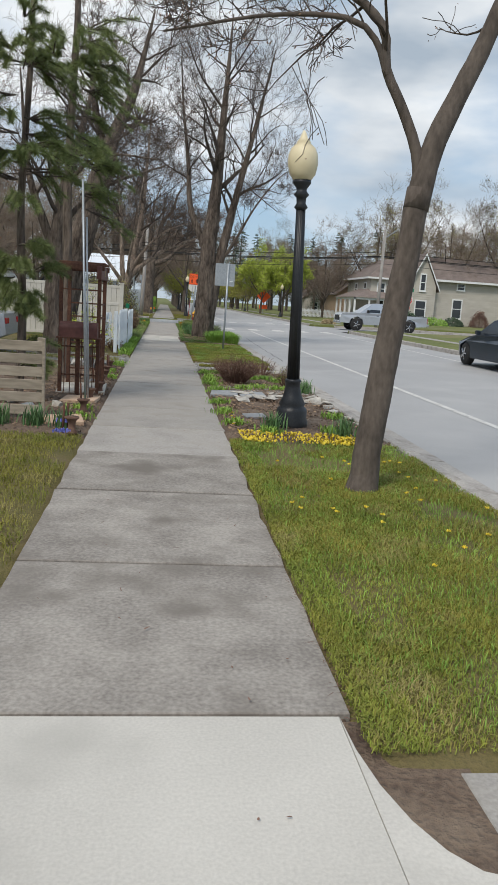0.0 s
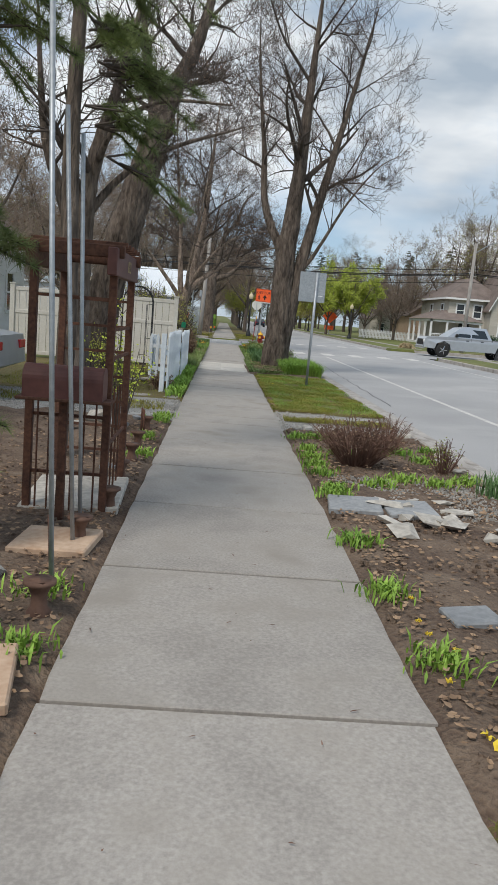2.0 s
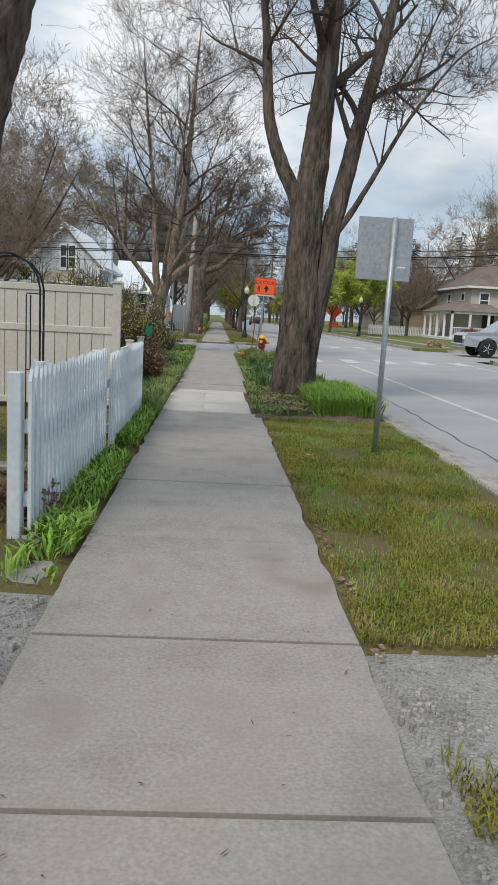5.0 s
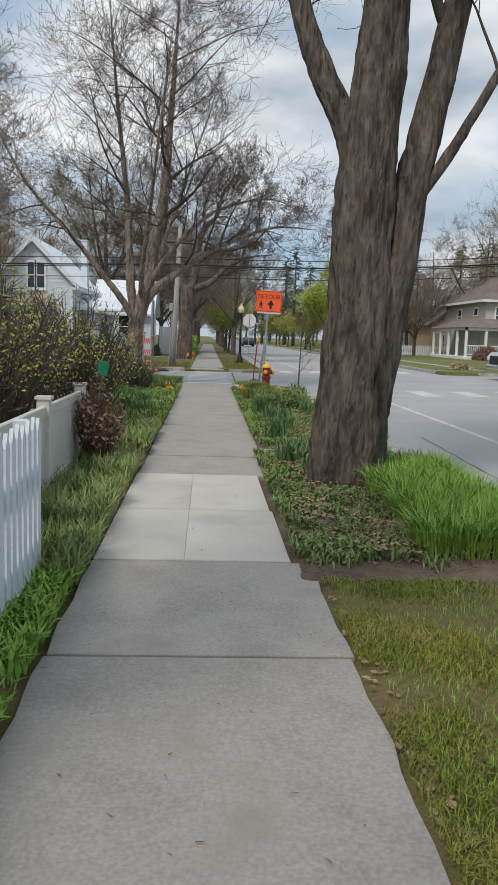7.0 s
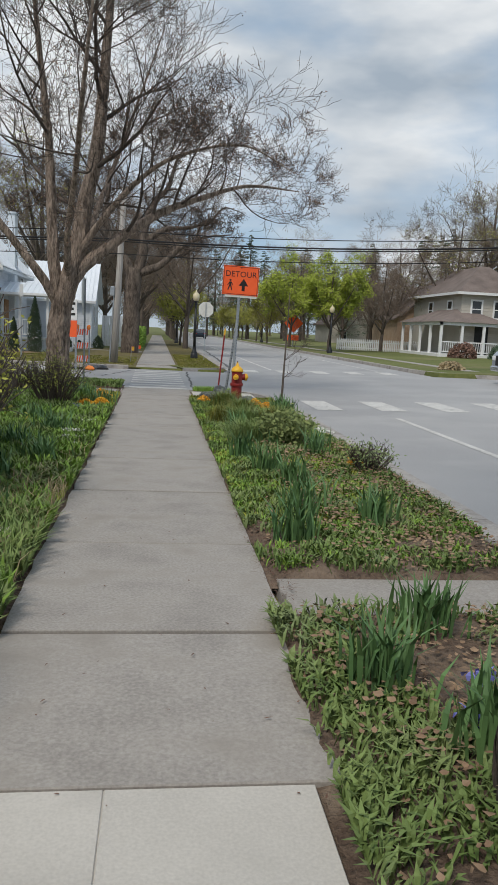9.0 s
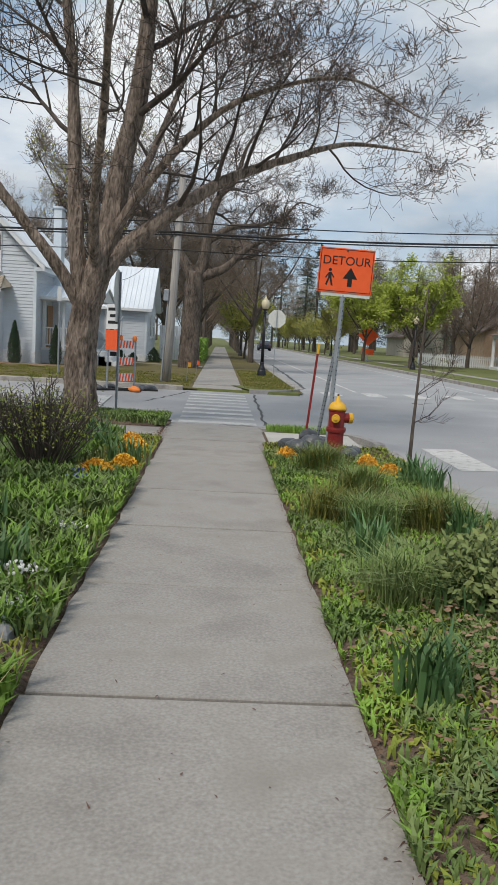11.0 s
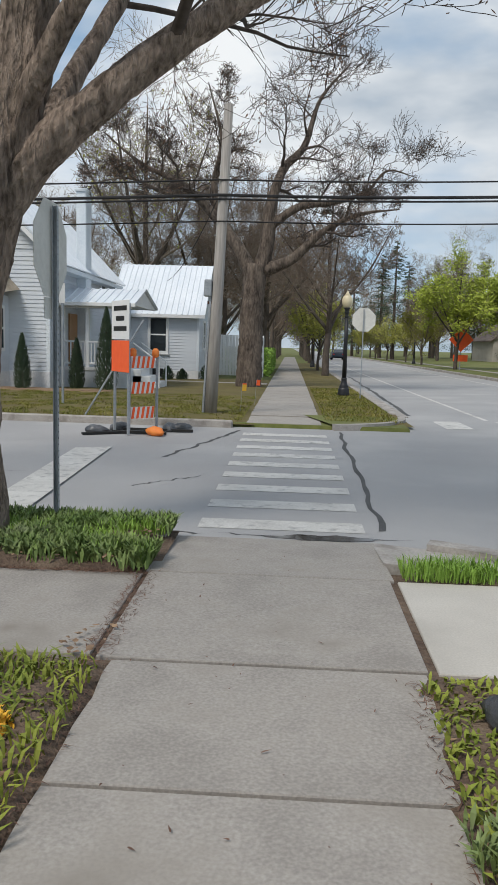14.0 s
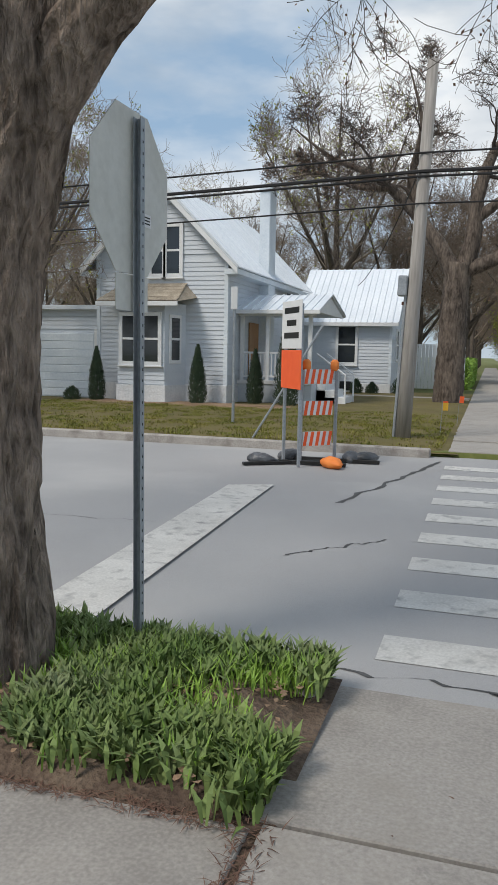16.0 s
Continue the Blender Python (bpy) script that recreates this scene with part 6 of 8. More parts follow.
for x, y, h, l in ((-0.90, 9.72, 2.35, -3), (-0.93, 10.1, 2.3, -2), (-0.86, 9.0, 2.6, -2)):
    single("conduit_pole", Build().tube([(0, 0, -0.05), (0, 0, h)], [0.012, 0.012], 10), "galv", "slim grey steel conduit pole standing in the bed", "pole", pose(x, y, 0, 1, l, 0), True, "conduit poles")
pot = None
for i, (x, y) in enumerate(((-0.84, 7.45), (-0.86, 8.75), (-0.88, 9.8), (-0.82, 10.55), (-0.87, 11.5), (-0.9, 13.0), (-0.92, 14.1), (-0.88, 12.3))):
    if pot is None:
        pot = single("iron_spool", Build().lathe([(0.055, 0.0), (0.06, 0.02), (0.038, 0.05), (0.034, 0.10), (0.05, 0.14), (0.072, 0.155), (0.072, 0.17), (0.05, 0.172), (0.045, 0.16)], 20), "terracotta", "small rusty flared iron spool standing on the soil", "garden ornament", pose(x, y, 0), True, "iron spools along the bed")
    else:
        copy_thing(pot, pose(x, y, 0.0, 0, 0, 40 * i))
for i, (x, y) in enumerate(((-0.93, 7.5), (-0.90, 7.62), (-0.97, 14.0), (-0.93, 13.85), (-0.98, 11.4), (-0.95, 9.4))):
    single("rebar_stake", Build().tube([(0, 0, -0.05), (0, 0, 0.28)], [0.013, 0.012], 7), "rust", "short rusty iron stake in the garden bed", "stake", pose(x, y, 0, 2, 2 - i, 0), True, "iron stakes")


def picket_fence(p, q, name, h=0.92):
    """Pointed pickets on two rails from p to q."""
    p, q = Vector((*p, 0)), Vector((*q, 0))
    d = q - p
    th = thing(name, Matrix.Translation(p) @ pose(0, 0, 0, 0, 0, math.degrees(math.atan2(d.y, d.x))), "white painted picket fence with pointed boards", "fence", "picket fence panels")
    me = Build().prism([(-0.036, 0.05), (0.036, 0.05), (0.036, h - 0.07), (0.0, h), (-0.036, h - 0.07)], -0.01, 0.01, 1).mesh("picket", "white_blue")
    n = int(d.length / 0.115)
    for k in range(n + 1):
        o = part("picket", me, None, th)
        o.matrix_basis = pose(k * d.length / n, 0, 0.01 * math.sin(k * 2.1), 0, 0.4 * math.sin(k * 1.3), 0)
    for z in (0.18, 0.62):
        part("rail", box((0, 0.011, z), (d.length, 0.05, z + 0.08), 0.005), "white_blue", th)
    for x in (0, d.length):
        part("post", box((x - 0.045, 0.05, -0.2), (x + 0.045, 0.13, h - 0.02), 0.006), "white_blue", th)
    return th


picket_fence((-1.02, 18.5), (-0.98, 21.2), "picket_fence", 1.0)
picket_fence((-0.95, 21.35), (-0.95, 24.35), "picket_fence", 0.95)
picket_fence((-1.52, 20.7), (-1.14, 20.45), "picket_fence", 0.9)


def vinyl_fence(p, q, h, name, lattice=False):
    p, q = Vector((*p, 0)), Vector((*q, 0))
    d = q - p
    th = thing(name, Matrix.Translation(p) @ pose(0, 0, 0, 0, 0, math.degrees(math.atan2(d.y, d.x))), "beige vinyl board fence with capped square posts", "fence", "beige vinyl fence panels")
    n = max(2, int(d.length / 0.16))
    me = box((-0.5 * d.length / n + 0.004, -0.012, 0.08), (0.5 * d.length / n - 0.004, 0.012, h - 0.05), 0.004).mesh("board", "vinyl")
    for k in range(n):
        o = part("board", me, None, th)
        o.location = ((k + 0.5) * d.length / n, 0, 0)
    for z in [0.05, h - 0.09] + ([h * 0.62] if lattice else []):
        part("rail", box((0, -0.024, z), (d.length, 0.024, z + 0.09), 0.006), "vinyl", th)
    m = max(1, round(d.length / 1.9))
    for k in range(m + 1):
        x = k * d.length / m
        po = part("post", box((x - 0.055, -0.055, -0.2), (x + 0.055, 0.055, h + 0.06), 0.006), "vinyl", th)
        part("cap", Build().prism([(x - 0.068, -0.068), (x + 0.068, -0.068), (x + 0.068, 0.068), (x - 0.068, 0.068)], h + 0.06, h + 0.085), "vinyl", po)
    return th


vinyl_fence((-1.32, 24.5), (-5.2, 24.2), 1.64, "vinyl_fence", True)
vinyl_fence((-1.36, 24.65), (-1.36, 28.3), 0.80, "vinyl_fence")

th = thing("garden_arch", pose(-1.88, 21.2, 0, 0, 0, 8), "slim black wire garden arch over a path", "garden arch")
for y in (-0.2, 0.2):
    for s in (-1, 1):
        pts = [(s * 0.3, y, 0)] + [(s * 0.3, y, 1.5)] + [(s * 0.3 * math.cos(radians(a)), y, 1.5 + 0.3 * math.sin(radians(a))) for a in (25, 50, 75, 90)]
        part("upright", Build().tube(pts, [0.010] * len(pts), 6), "black_iron", th)
        part("upright", Build().tube([(s * 0.18, y, 0.05), (s * 0.18, y, 1.45)], [0.006, 0.006], 5), "black_iron", th)
for k in range(5):
    z = 0.1 + k * 0.34
    for s in (-1, 1):
        part("rung", Build().tube([(s * 0.3, -0.2, z), (s * 0.3, 0.2, z)], [0.006, 0.006], 5), "black_iron", th)
    if k in (0, 2, 4):
        for s in (-1, 1):
            part("rung", Build().tube([(s * 0.3, -0.2, z), (s * 0.18, -0.2, z)], [0.006, 0.006], 5), "black_iron", th)
for z, w in ((1.8, 0.0), (1.65, 0.22)):
    for s in ((1, -1) if w else (1,)):
        part("rung", Build().tube([(s * w, -0.2, z), (s * w, 0.2, z)], [0.007, 0.007], 5), "black_iron", th)
single("garden_plaque", box((-0.07, -0.01, 0.85), (0.07, 0.01, 1.05), 0.004).box((-0.01, -0.008, 0), (0.01, 0.008, 0.85)), "sign_green", "small blue-green garden plaque on a stake", "plaque", pose(-1.5, 30.4, 0, 0, 6, 0))


# ---- houses ----
def window(parent, x0, x1, z0, z1, y, face=-1, trim="white", grid=True):
    """A sash window on a wall across y; face -1 looks to -y."""
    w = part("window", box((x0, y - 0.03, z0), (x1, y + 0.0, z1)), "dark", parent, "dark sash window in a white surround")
    t = 0.11
    f = face
    for a, b2, c, d in ((x0 - t, x0, z0 - t, z1 + t), (x1, x1 + t, z0 - t, z1 + t), (x0, x1, z1, z1 + t), (x0, x1, z0 - t, z0)):
        part("frame", box((a, min(y, y + f * 0.06), c), (b2, max(y, y + f * 0.06), d), 0.006), trim, w)
    zm = (z0 + z1) / 2
    part("sash", box((x0, min(y + f * 0.035, y + f * 0.05), zm - 0.03), (x1, max(y + f * 0.035, y + f * 0.05), zm + 0.03), 0.004), trim, w)
    for a, b2 in ((z0, zm - 0.03), (zm + 0.03, z1)):
        part("pane", box((x0, min(y + f * 0.032, y + f * 0.036), a), (x1, max(y + f * 0.032, y + f * 0.036), b2)), "glass", w)
    part("sill", box((x0 - t - 0.03, min(y, y + f * 0.1), z0 - t - 0.04), (x1 + t + 0.03, max(y, y + f * 0.1), z0 - t), 0.006), trim, w)
    return w


def window_x(parent, y0, y1, z0, z1, x, f, trim="white"):
    """A sash window on a wall across x; f is the side it looks to."""
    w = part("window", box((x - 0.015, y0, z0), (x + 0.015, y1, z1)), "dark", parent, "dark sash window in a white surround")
    t = 0.1
    xa, xb = sorted((x, x + f * 0.06))
    for a, b2, c, d in ((y0 - t, y0, z0 - t, z1 + t), (y1, y1 + t, z0 - t, z1 + t), (y0, y1, z1, z1 + t), (y0, y1, z0 - t, z0)):
        part("frame", box((xa, a, c), (xb, b2, d), 0.006), trim, w)
    zm = (z0 + z1) / 2
    part("sash", box((min(x, x + f * 0.05), y0, zm - 0.03), (max(x, x + f * 0.05), y1, zm + 0.03)), trim, w)
    part("pane", box((min(x + f * 0.02, x + f * 0.03), y0, z0), (max(x + f * 0.02, x + f * 0.03), y1, z1)), "glass", w)
    return w


def clap(parent, x0, x1, y, z0, z1, f=-1, slope=None, material="siding", axis="x", pitch=0.125):
    """Lapped boards on a wall; slope(z) gives the ends on a gable."""
    n = int((z1 - z0) / pitch)
    meshes = {}
    for k in range(n):
        z = z0 + k * pitch
        a, b2 = slope(z + pitch) if slope else (x0, x1)
        if b2 - a < 0.1:
            continue
        key = (round(a, 3), round(b2, 3))
        if key not in meshes:
            prof = [(0.0, 0.0), (f * 0.022, 0.0), (f * 0.005, pitch - 0.002), (0.0, pitch - 0.002)]
            bd = Build()
            if axis == "x":
                bd.add([(a, p, q) for p, q in prof] + [(b2, p, q) for p, q in prof], [(0, 1, 2, 3), (7, 6, 5, 4), (0, 4, 5, 1), (1, 5, 6, 2), (2, 6, 7, 3), (3, 7, 4, 0)])
            else:
                bd.add([(p, a, q) for p, q in prof] + [(p, b2, q) for p, q in prof], [(0, 1, 2, 3), (7, 6, 5, 4), (0, 4, 5, 1), (1, 5, 6, 2), (2, 6, 7, 3), (3, 7, 4, 0)])
            meshes[key] = bd.mesh("board", material)
        o = part("board", meshes[key], None, parent)
        o.location = (0, y, z) if axis == "x" else (y, 0, z)


def ribbed(parent, p0, p1, q1, q0, rib=0.23, material="tin", thick=0.04, name="roof"):
    """A metal roof plane between the eave p0-p1 and the ridge q0-q1, with raised seams."""
    p0, p1, q0, q1 = Vector(p0), Vector(p1), Vector(q0), Vector(q1)
    nrm = (p1 - p0).cross(q0 - p0).normalized()
    if nrm.z < 0:
        nrm = -nrm
    b = Build().add([p0, p1, q1, q0] + [v + nrm * thick for v in (p0, p1, q1, q0)], [(0, 1, 2, 3), (4, 5, 6, 7), (0, 1, 5, 4), (1, 2, 6, 5), (2, 3, 7, 6), (3, 0, 4, 7)])
    r = part(name, b, material, parent)
    n = max(2, int((p1 - p0).length / rib))
    ax = (p1 - p0).normalized()
    for k in range(n + 1):
        a, c = p0.lerp(p1, k / n), q0.lerp(q1, k / n)
        w = ax * 0.018
        vs = [a - w, a + w, c + w, c - w]
        vs = [v + nrm * thick for v in vs] + [v + nrm * (thick + 0.03) for v in vs]
        part("seam", Build().add(vs, [(4, 5, 6, 7), (0, 1, 5, 4), (1, 2, 6, 5), (2, 3, 7, 6), (3, 0, 4, 7)]), material, r)
    return r


hs = thing("house", pose(0, 0, 0), "grey clapboard house with pale metal roofs, bay window and porch", "house")
HX0, HX1, HY0, HY1, EAVE, PEAK = -11.15, -7.2, 61.0, 69.3, 4.15, 6.15
HC = (HX0 + HX1) / 2
core = Build().prism([(HX0, 0.0), (HX1, 0.0), (HX1, EAVE), (HC, PEAK), (HX0, EAVE)], HY0, HY1, 1)
part("wall", core, "siding", hs)
clap(hs, HX0, HX1, HY0 - 0.002, 0.55, EAVE)
clap(hs, HX0, HX1, HY0 - 0.002, EAVE, PEAK - 0.05, -1, lambda z: (HX0 + (HC - HX0) * (z - EAVE) / (PEAK - EAVE), HX1 - (HX1 - HC) * (z - EAVE) / (PEAK - EAVE)))
clap(hs, HY0, HY1, HX1 + 0.002, 0.55, EAVE, 1, None, "siding", "y")
part("foundation", box((HX0 - 0.03, HY0 - 0.05, 0), (HX1 + 0.05, HY1, 0.52), 0.01), "block", hs, "white painted rough block")
for x in (HX0, HX1):
    part("corner_board", box((x - 0.06, HY0 - 0.04, 0.5), (x + 0.06, HY0 + 0.06, EAVE), 0.006), "white_blue", hs)
for s in (-1, 1):
    x_e = HC + s * ((HX1 - HX0) / 2 + 0.42)
    z_e = EAVE - 0.42 * (PEAK - EAVE) / ((HX1 - HX0) / 2)
    ribbed(hs, (x_e, HY0 - 0.35, z_e), (x_e, HY1 + 0.3, z_e), (HC, HY1 + 0.3, PEAK + 0.03), (HC, HY0 - 0.35, PEAK + 0.03))
    d = Vector((x_e - HC, 0, z_e - PEAK))
    bb = Build().add([(HC, HY0 - 0.36, PEAK + 0.02), (x_e, HY0 - 0.36, z_e - 0.01), (x_e, HY0 - 0.36, z_e - 0.17), (HC, HY0 - 0.36, PEAK - 0.18), (HC, HY0 - 0.31, PEAK + 0.02), (x_e, HY0 - 0.31, z_e - 0.01), (x_e, HY0 - 0.31, z_e - 0.17), (HC, HY0 - 0.31, PEAK - 0.18)],
                     [(0, 1, 2, 3), (4, 5, 6, 7), (0, 1, 5, 4), (1, 2, 6, 5), (2, 3, 7, 6)])
    part("barge_board", bb, "white", hs)
    part("soffit", box((min(x_e, x_e - s * 0.4), HY0 - 0.3, z_e - 0.16), (max(x_e, x_e - s * 0.4), HY1, z_e - 0.02)), "white_blue", hs)
window(hs, -9.45, -9.12, 3.62, 4.9, HY0 - 0.01)
window(hs, -8.98, -8.6, 3.62, 4.9, HY0 - 0.01)
# bay window
bay = part("bay_window", Build().prism([(-10.35, HY0), (-10.15, HY0 - 0.75), (-8.72, HY0 - 0.75), (-8.40, HY0)], 0.0, 2.75, 2), "siding", hs, "projecting bay with three sash windows")
part("bay_foundation", Build().prism([(-10.39, HY0), (-10.19, HY0 - 0.8), (-8.69, HY0 - 0.8), (-8.36, HY0)], 0.0, 0.5, 2), "block", hs, "white painted rough block")
clap(hs, -10.15, -8.72, HY0 - 0.752, 0.52, 2.7)
window(hs, -9.98, -9.55, 1.15, 2.4, HY0 - 0.77)
window(hs, -9.36, -8.9, 1.15, 2.4, HY0 - 0.77)
wd = part("side_window", box((0.16, -0.03, 1.1), (0.62, 0.0, 2.45), 0.006), "white", hs)
wd.matrix_basis = pose(-8.72, HY0 - 0.76, 0, 0, 0, 67)
part("pane", box((0.24, -0.036, 1.2), (0.54, -0.031, 2.36)), "glass", wd)
part("sash", box((0.23, -0.045, 1.75), (0.55, -0.037, 1.81)), "white", wd)
rf = Build().add([(-10.65, HY0 - 1.1, 2.78), (-8.2, HY0 - 1.1, 2.78), (-8.05, HY0, 2.95), (-8.4, HY0, 3.32), (-10.3, HY0, 3.32), (-10.75, HY0, 2.95), (-10.65, HY0 - 1.1, 2.70), (-8.2, HY0 - 1.1, 2.70)],
                 [(0, 1, 3, 4), (1, 2, 3), (0, 4, 5), (0, 6, 7, 1)])
bayroof = part("bay_roof", rf, "cedar", hs, "weathered cedar shingle roof")
for j in range(5):
    for k in range(15):
        f = j / 5
        x = -10.62 + f * 0.3 + k * (2.4 - f * 0.5) / 15
        sh = part("shingle", box((0, 0, 0), (0.15, 0.26, 0.02)), "cedar", bayroof)
        sh.matrix_basis = pose(x, HY0 - 1.1 + f * 1.08, 2.80 + f * 0.535, 25, 0, 0)
part("fascia", box((-10.65, HY0 - 1.13, 2.66), (-8.2, HY0 - 1.08, 2.78), 0.006), "white", hs)
# chimney on the side wall
part("chimney", box((HX1 + 0.0, 64.0, 0.3), (HX1 + 0.34, 64.7, 6.4), 0.02), "white_blue", hs, "white painted chimney")
part("chimney_cap", box((HX1 - 0.04, 63.95, 6.4), (HX1 + 0.38, 64.75, 6.5), 0.02), "white_blue", hs)
window_x(hs, 67.2, 67.8, 2.9, 3.7, HX1 + 0.02, 1)
# porch
part("porch_floor", box((HX1 + 0.02, 62.0, 0.0), (-4.95, 65.5, 0.62), 0.02), "siding", hs)
part("porch_floor_edge", box((HX1 + 0.02, 61.97, 0.55), (-4.93, 62.0, 0.66), 0.006), "white", hs)
for x in (HX1 + 0.12, -5.05, -6.3):
    part("porch_post", box((x - 0.055, 62.06, 0.62), (x + 0.055, 62.17, 2.58), 0.008), "white", hs)
part("porch_beam", box((HX1 + 0.02, 62.02, 2.5), (-4.9, 62.2, 2.66), 0.01), "white", hs)
for z in (0.74, 1.42):
    part("handrail", box((HX1 + 0.15, 62.09, z), (-5.6, 62.14, z + 0.06), 0.006), "white", hs)
for k in range(14):
    x = HX1 + 0.25 + k * 0.11
    part("baluster", box((x - 0.016, 62.1, 0.8), (x + 0.016, 62.13, 1.42)), "white", hs)
ribbed(hs, (HX1 + 0.0, 61.7, 2.62), (-4.7, 61.7, 2.62), (-4.7, 63.4, 3.15), (HX1 + 0.0, 63.4, 3.15))
ribbed(hs, (HX1 + 0.0, 65.6, 2.62), (-4.7, 65.6, 2.62), (-4.7, 63.4, 3.15), (HX1 + 0.0, 63.4, 3.15))
part("porch_gable", Build().prism([(61.75, 2.6), (65.5, 2.6), (63.4, 3.1)], -4.85, -4.75, 0), "white", hs)
part("porch_fascia", box((HX1, 61.68, 2.55), (-4.7, 61.72, 2.66), 0.006), "white", hs)
dr = part("door", box((HX1 + 0.02, 63.0, 0.62), (HX1 + 0.07, 63.9, 2.35), 0.006), "door_wood", hs, "orange-brown wooden front door")
window_x(hs, 64.7, 65.2, 1.2, 2.2, HX1 + 0.03, 1)
for k in range(3):
    part("step", box((-4.95, 62.6, 0), (-4.95 + 0.28 * (3 - k), 64.0, 0.2 * (k + 1)), 0.01), "white", hs)
for y in (62.6, 64.0):
    part("stair_rail", Build().tube([(-4.95, y, 1.45), (-4.1, y, 0.85), (-4.1, y, 0.0)], [0.03, 0.03, 0.03], 6), "white", hs)
# rear wing
WX0, WX1, WY0, WY1 = HX1 - 0.3, -3.75, 70.0, 75.2
part("wing_wall", Build().prism([(WY0, 0.0), (WY1, 0.0), (WY1, 2.75), ((WY0 + WY1) / 2, 4.85), (WY0, 2.75)], WX0, WX1, 0), "siding", hs)
clap(hs, WX0, WX1, WY0 - 0.002, 0.4, 2.75)
clap(hs, WY0, WY1, WX1 + 0.002, 0.4, 2.75, 1, None, "siding", "y")
part("wing_foundation", box((WX0, WY0 - 0.04, 0), (WX1 + 0.04, WY1, 0.36), 0.01), "block", hs, "white painted rough block")
for x in (WX1,):
    part("corner_board", box((x - 0.06, WY0 - 0.04, 0.35), (x + 0.05, WY0 + 0.06, 2.75), 0.006), "white_blue", hs)
WM = (WY0 + WY1) / 2
ribbed(hs, (WX0, WY0 - 0.35, 2.62), (WX1 + 0.3, WY0 - 0.35, 2.62), (WX1 + 0.3, WM, 4.9), (WX0, WM, 4.9))
ribbed(hs, (WX0, WY1 + 0.35, 2.62), (WX1 + 0.3, WY1 + 0.35, 2.62), (WX1 + 0.3, WM, 4.9), (WX0, WM, 4.9))
part("fascia", box((WX0, WY0 - 0.38, 2.52), (WX1 + 0.3, WY0 - 0.34, 2.66), 0.006), "white", hs)
window(hs, -5.75, -5.1, 1.15, 2.5, WY0 - 0.01)
window_x(hs, 71.5, 72.1, 1.3, 2.4, WX1 + 0.01, 1)
window_x(hs, 73.3, 73.9, 1.3, 2.4, WX1 + 0.01, 1)
part("vent", box((-5.65, WY0 - 0.06, 0.08), (-5.2, WY0 - 0.04, 0.42)), "dark", hs)
# garage
part("garage_wall", box((-15.0, 61.15, 0), (HX0, 66.5, 2.65)), "siding", hs)
clap(hs, -15.0, HX0, 61.148, 2.05, 2.6)
gd = part("garage_door", box((-14.2, 61.08, 0.02), (-11.35, 61.14, 1.95), 0.006), "white_blue", hs, "white panelled garage door")
for k in range(8):
    part("panel", box((-14.18, 61.06, 0.05 + k * 0.235), (-11.37, 61.082, 0.27 + k * 0.235), 0.008), "white_blue", gd)
part("garage_roof", box((-15.2, 60.95, 2.62), (HX0, 66.7, 2.75), 0.01), "tin", hs)
part("garage_trim", box((-11.35, 61.06, 0), (-11.2, 61.12, 2.05), 0.006), "white", hs)


def cypress(at, h, r, seed, label="slim dark green columnar evergreen by the house wall"):
    rng = random.Random(seed)
    th = thing("columnar_evergreen", pose(*at), label, "evergreen", "evergreens along the house")
    part("trunk", Build().tube([(0, 0, -0.05), (0, 0, h * 0.9)], [0.03, 0.008], 6), "bark", th)
    b = Build()
    for i in range(int(1500 * h)):
        z = h * rng.random()
        q = r * (1 - (z / h) ** 2.2) * (0.75 + 0.25 * min(1, z / 0.2)) * rng.uniform(0.6, 1.05)
        a = rng.uniform(0, 6.283)
        p = Vector((q * math.cos(a), q * math.sin(a), z))
        d = Vector((math.cos(a) * 0.5, math.sin(a) * 0.5, 1.0)).normalized() * rng.uniform(0.05, 0.1)
        w = Vector((-math.sin(a), math.cos(a), 0)) * 0.02
        b.add([p - w, p + w, p + d + w * 0.3, p + d - w * 0.3], [(0, 1, 2, 3)])
    part("foliage", b, "conifer", th)


for i, (x, y, h, r) in enumerate(((-10.85, 60.3, 1.5, 0.25), (-7.8, 60.4, 1.6, 0.26), (-6.45, 61.4, 1.5, 0.25), (-5.5, 61.3, 2.45, 0.36), (-11.6, 60.2, 0.35, 0.3), (-4.9, 69.3, 0.5, 0.3), (-4.3, 69.3, 0.4, 0.3), (-3.3, 69.8, 0.7, 0.4))):
    cypress((x, y, 0), h, r, 60 + i, "slim dark green columnar evergreen by the house wall" if h > 1 else "low rounded green shrub at the house foundation")
sheet("mulch_bed", -11.5, 59.5, -5.0, 61.0, "dead_leaf", "brown mulch bed along the house", 0.02, 0.04, 0.3, category="mulch")
th = thing("white_board_fence", pose(0, 74.3, 0), "tall plain white board fence beside the house", "fence")
for k in range(15):
    part("board", box((-3.4 + k * 0.15, -0.01, 0.05), (-3.26 + k * 0.15, 0.01, 1.95), 0.004), "white", th)
for k in range(8):
    part("board", box((-1.16, -3.0 + k * 0.375, 0.05), (-1.14, -2.64 + k * 0.375, 1.85), 0.004), "white", th)
slab(-6.5, 67.4, -0.75, 68.0, "concrete", 0.03, 0, 0, "path_slab")


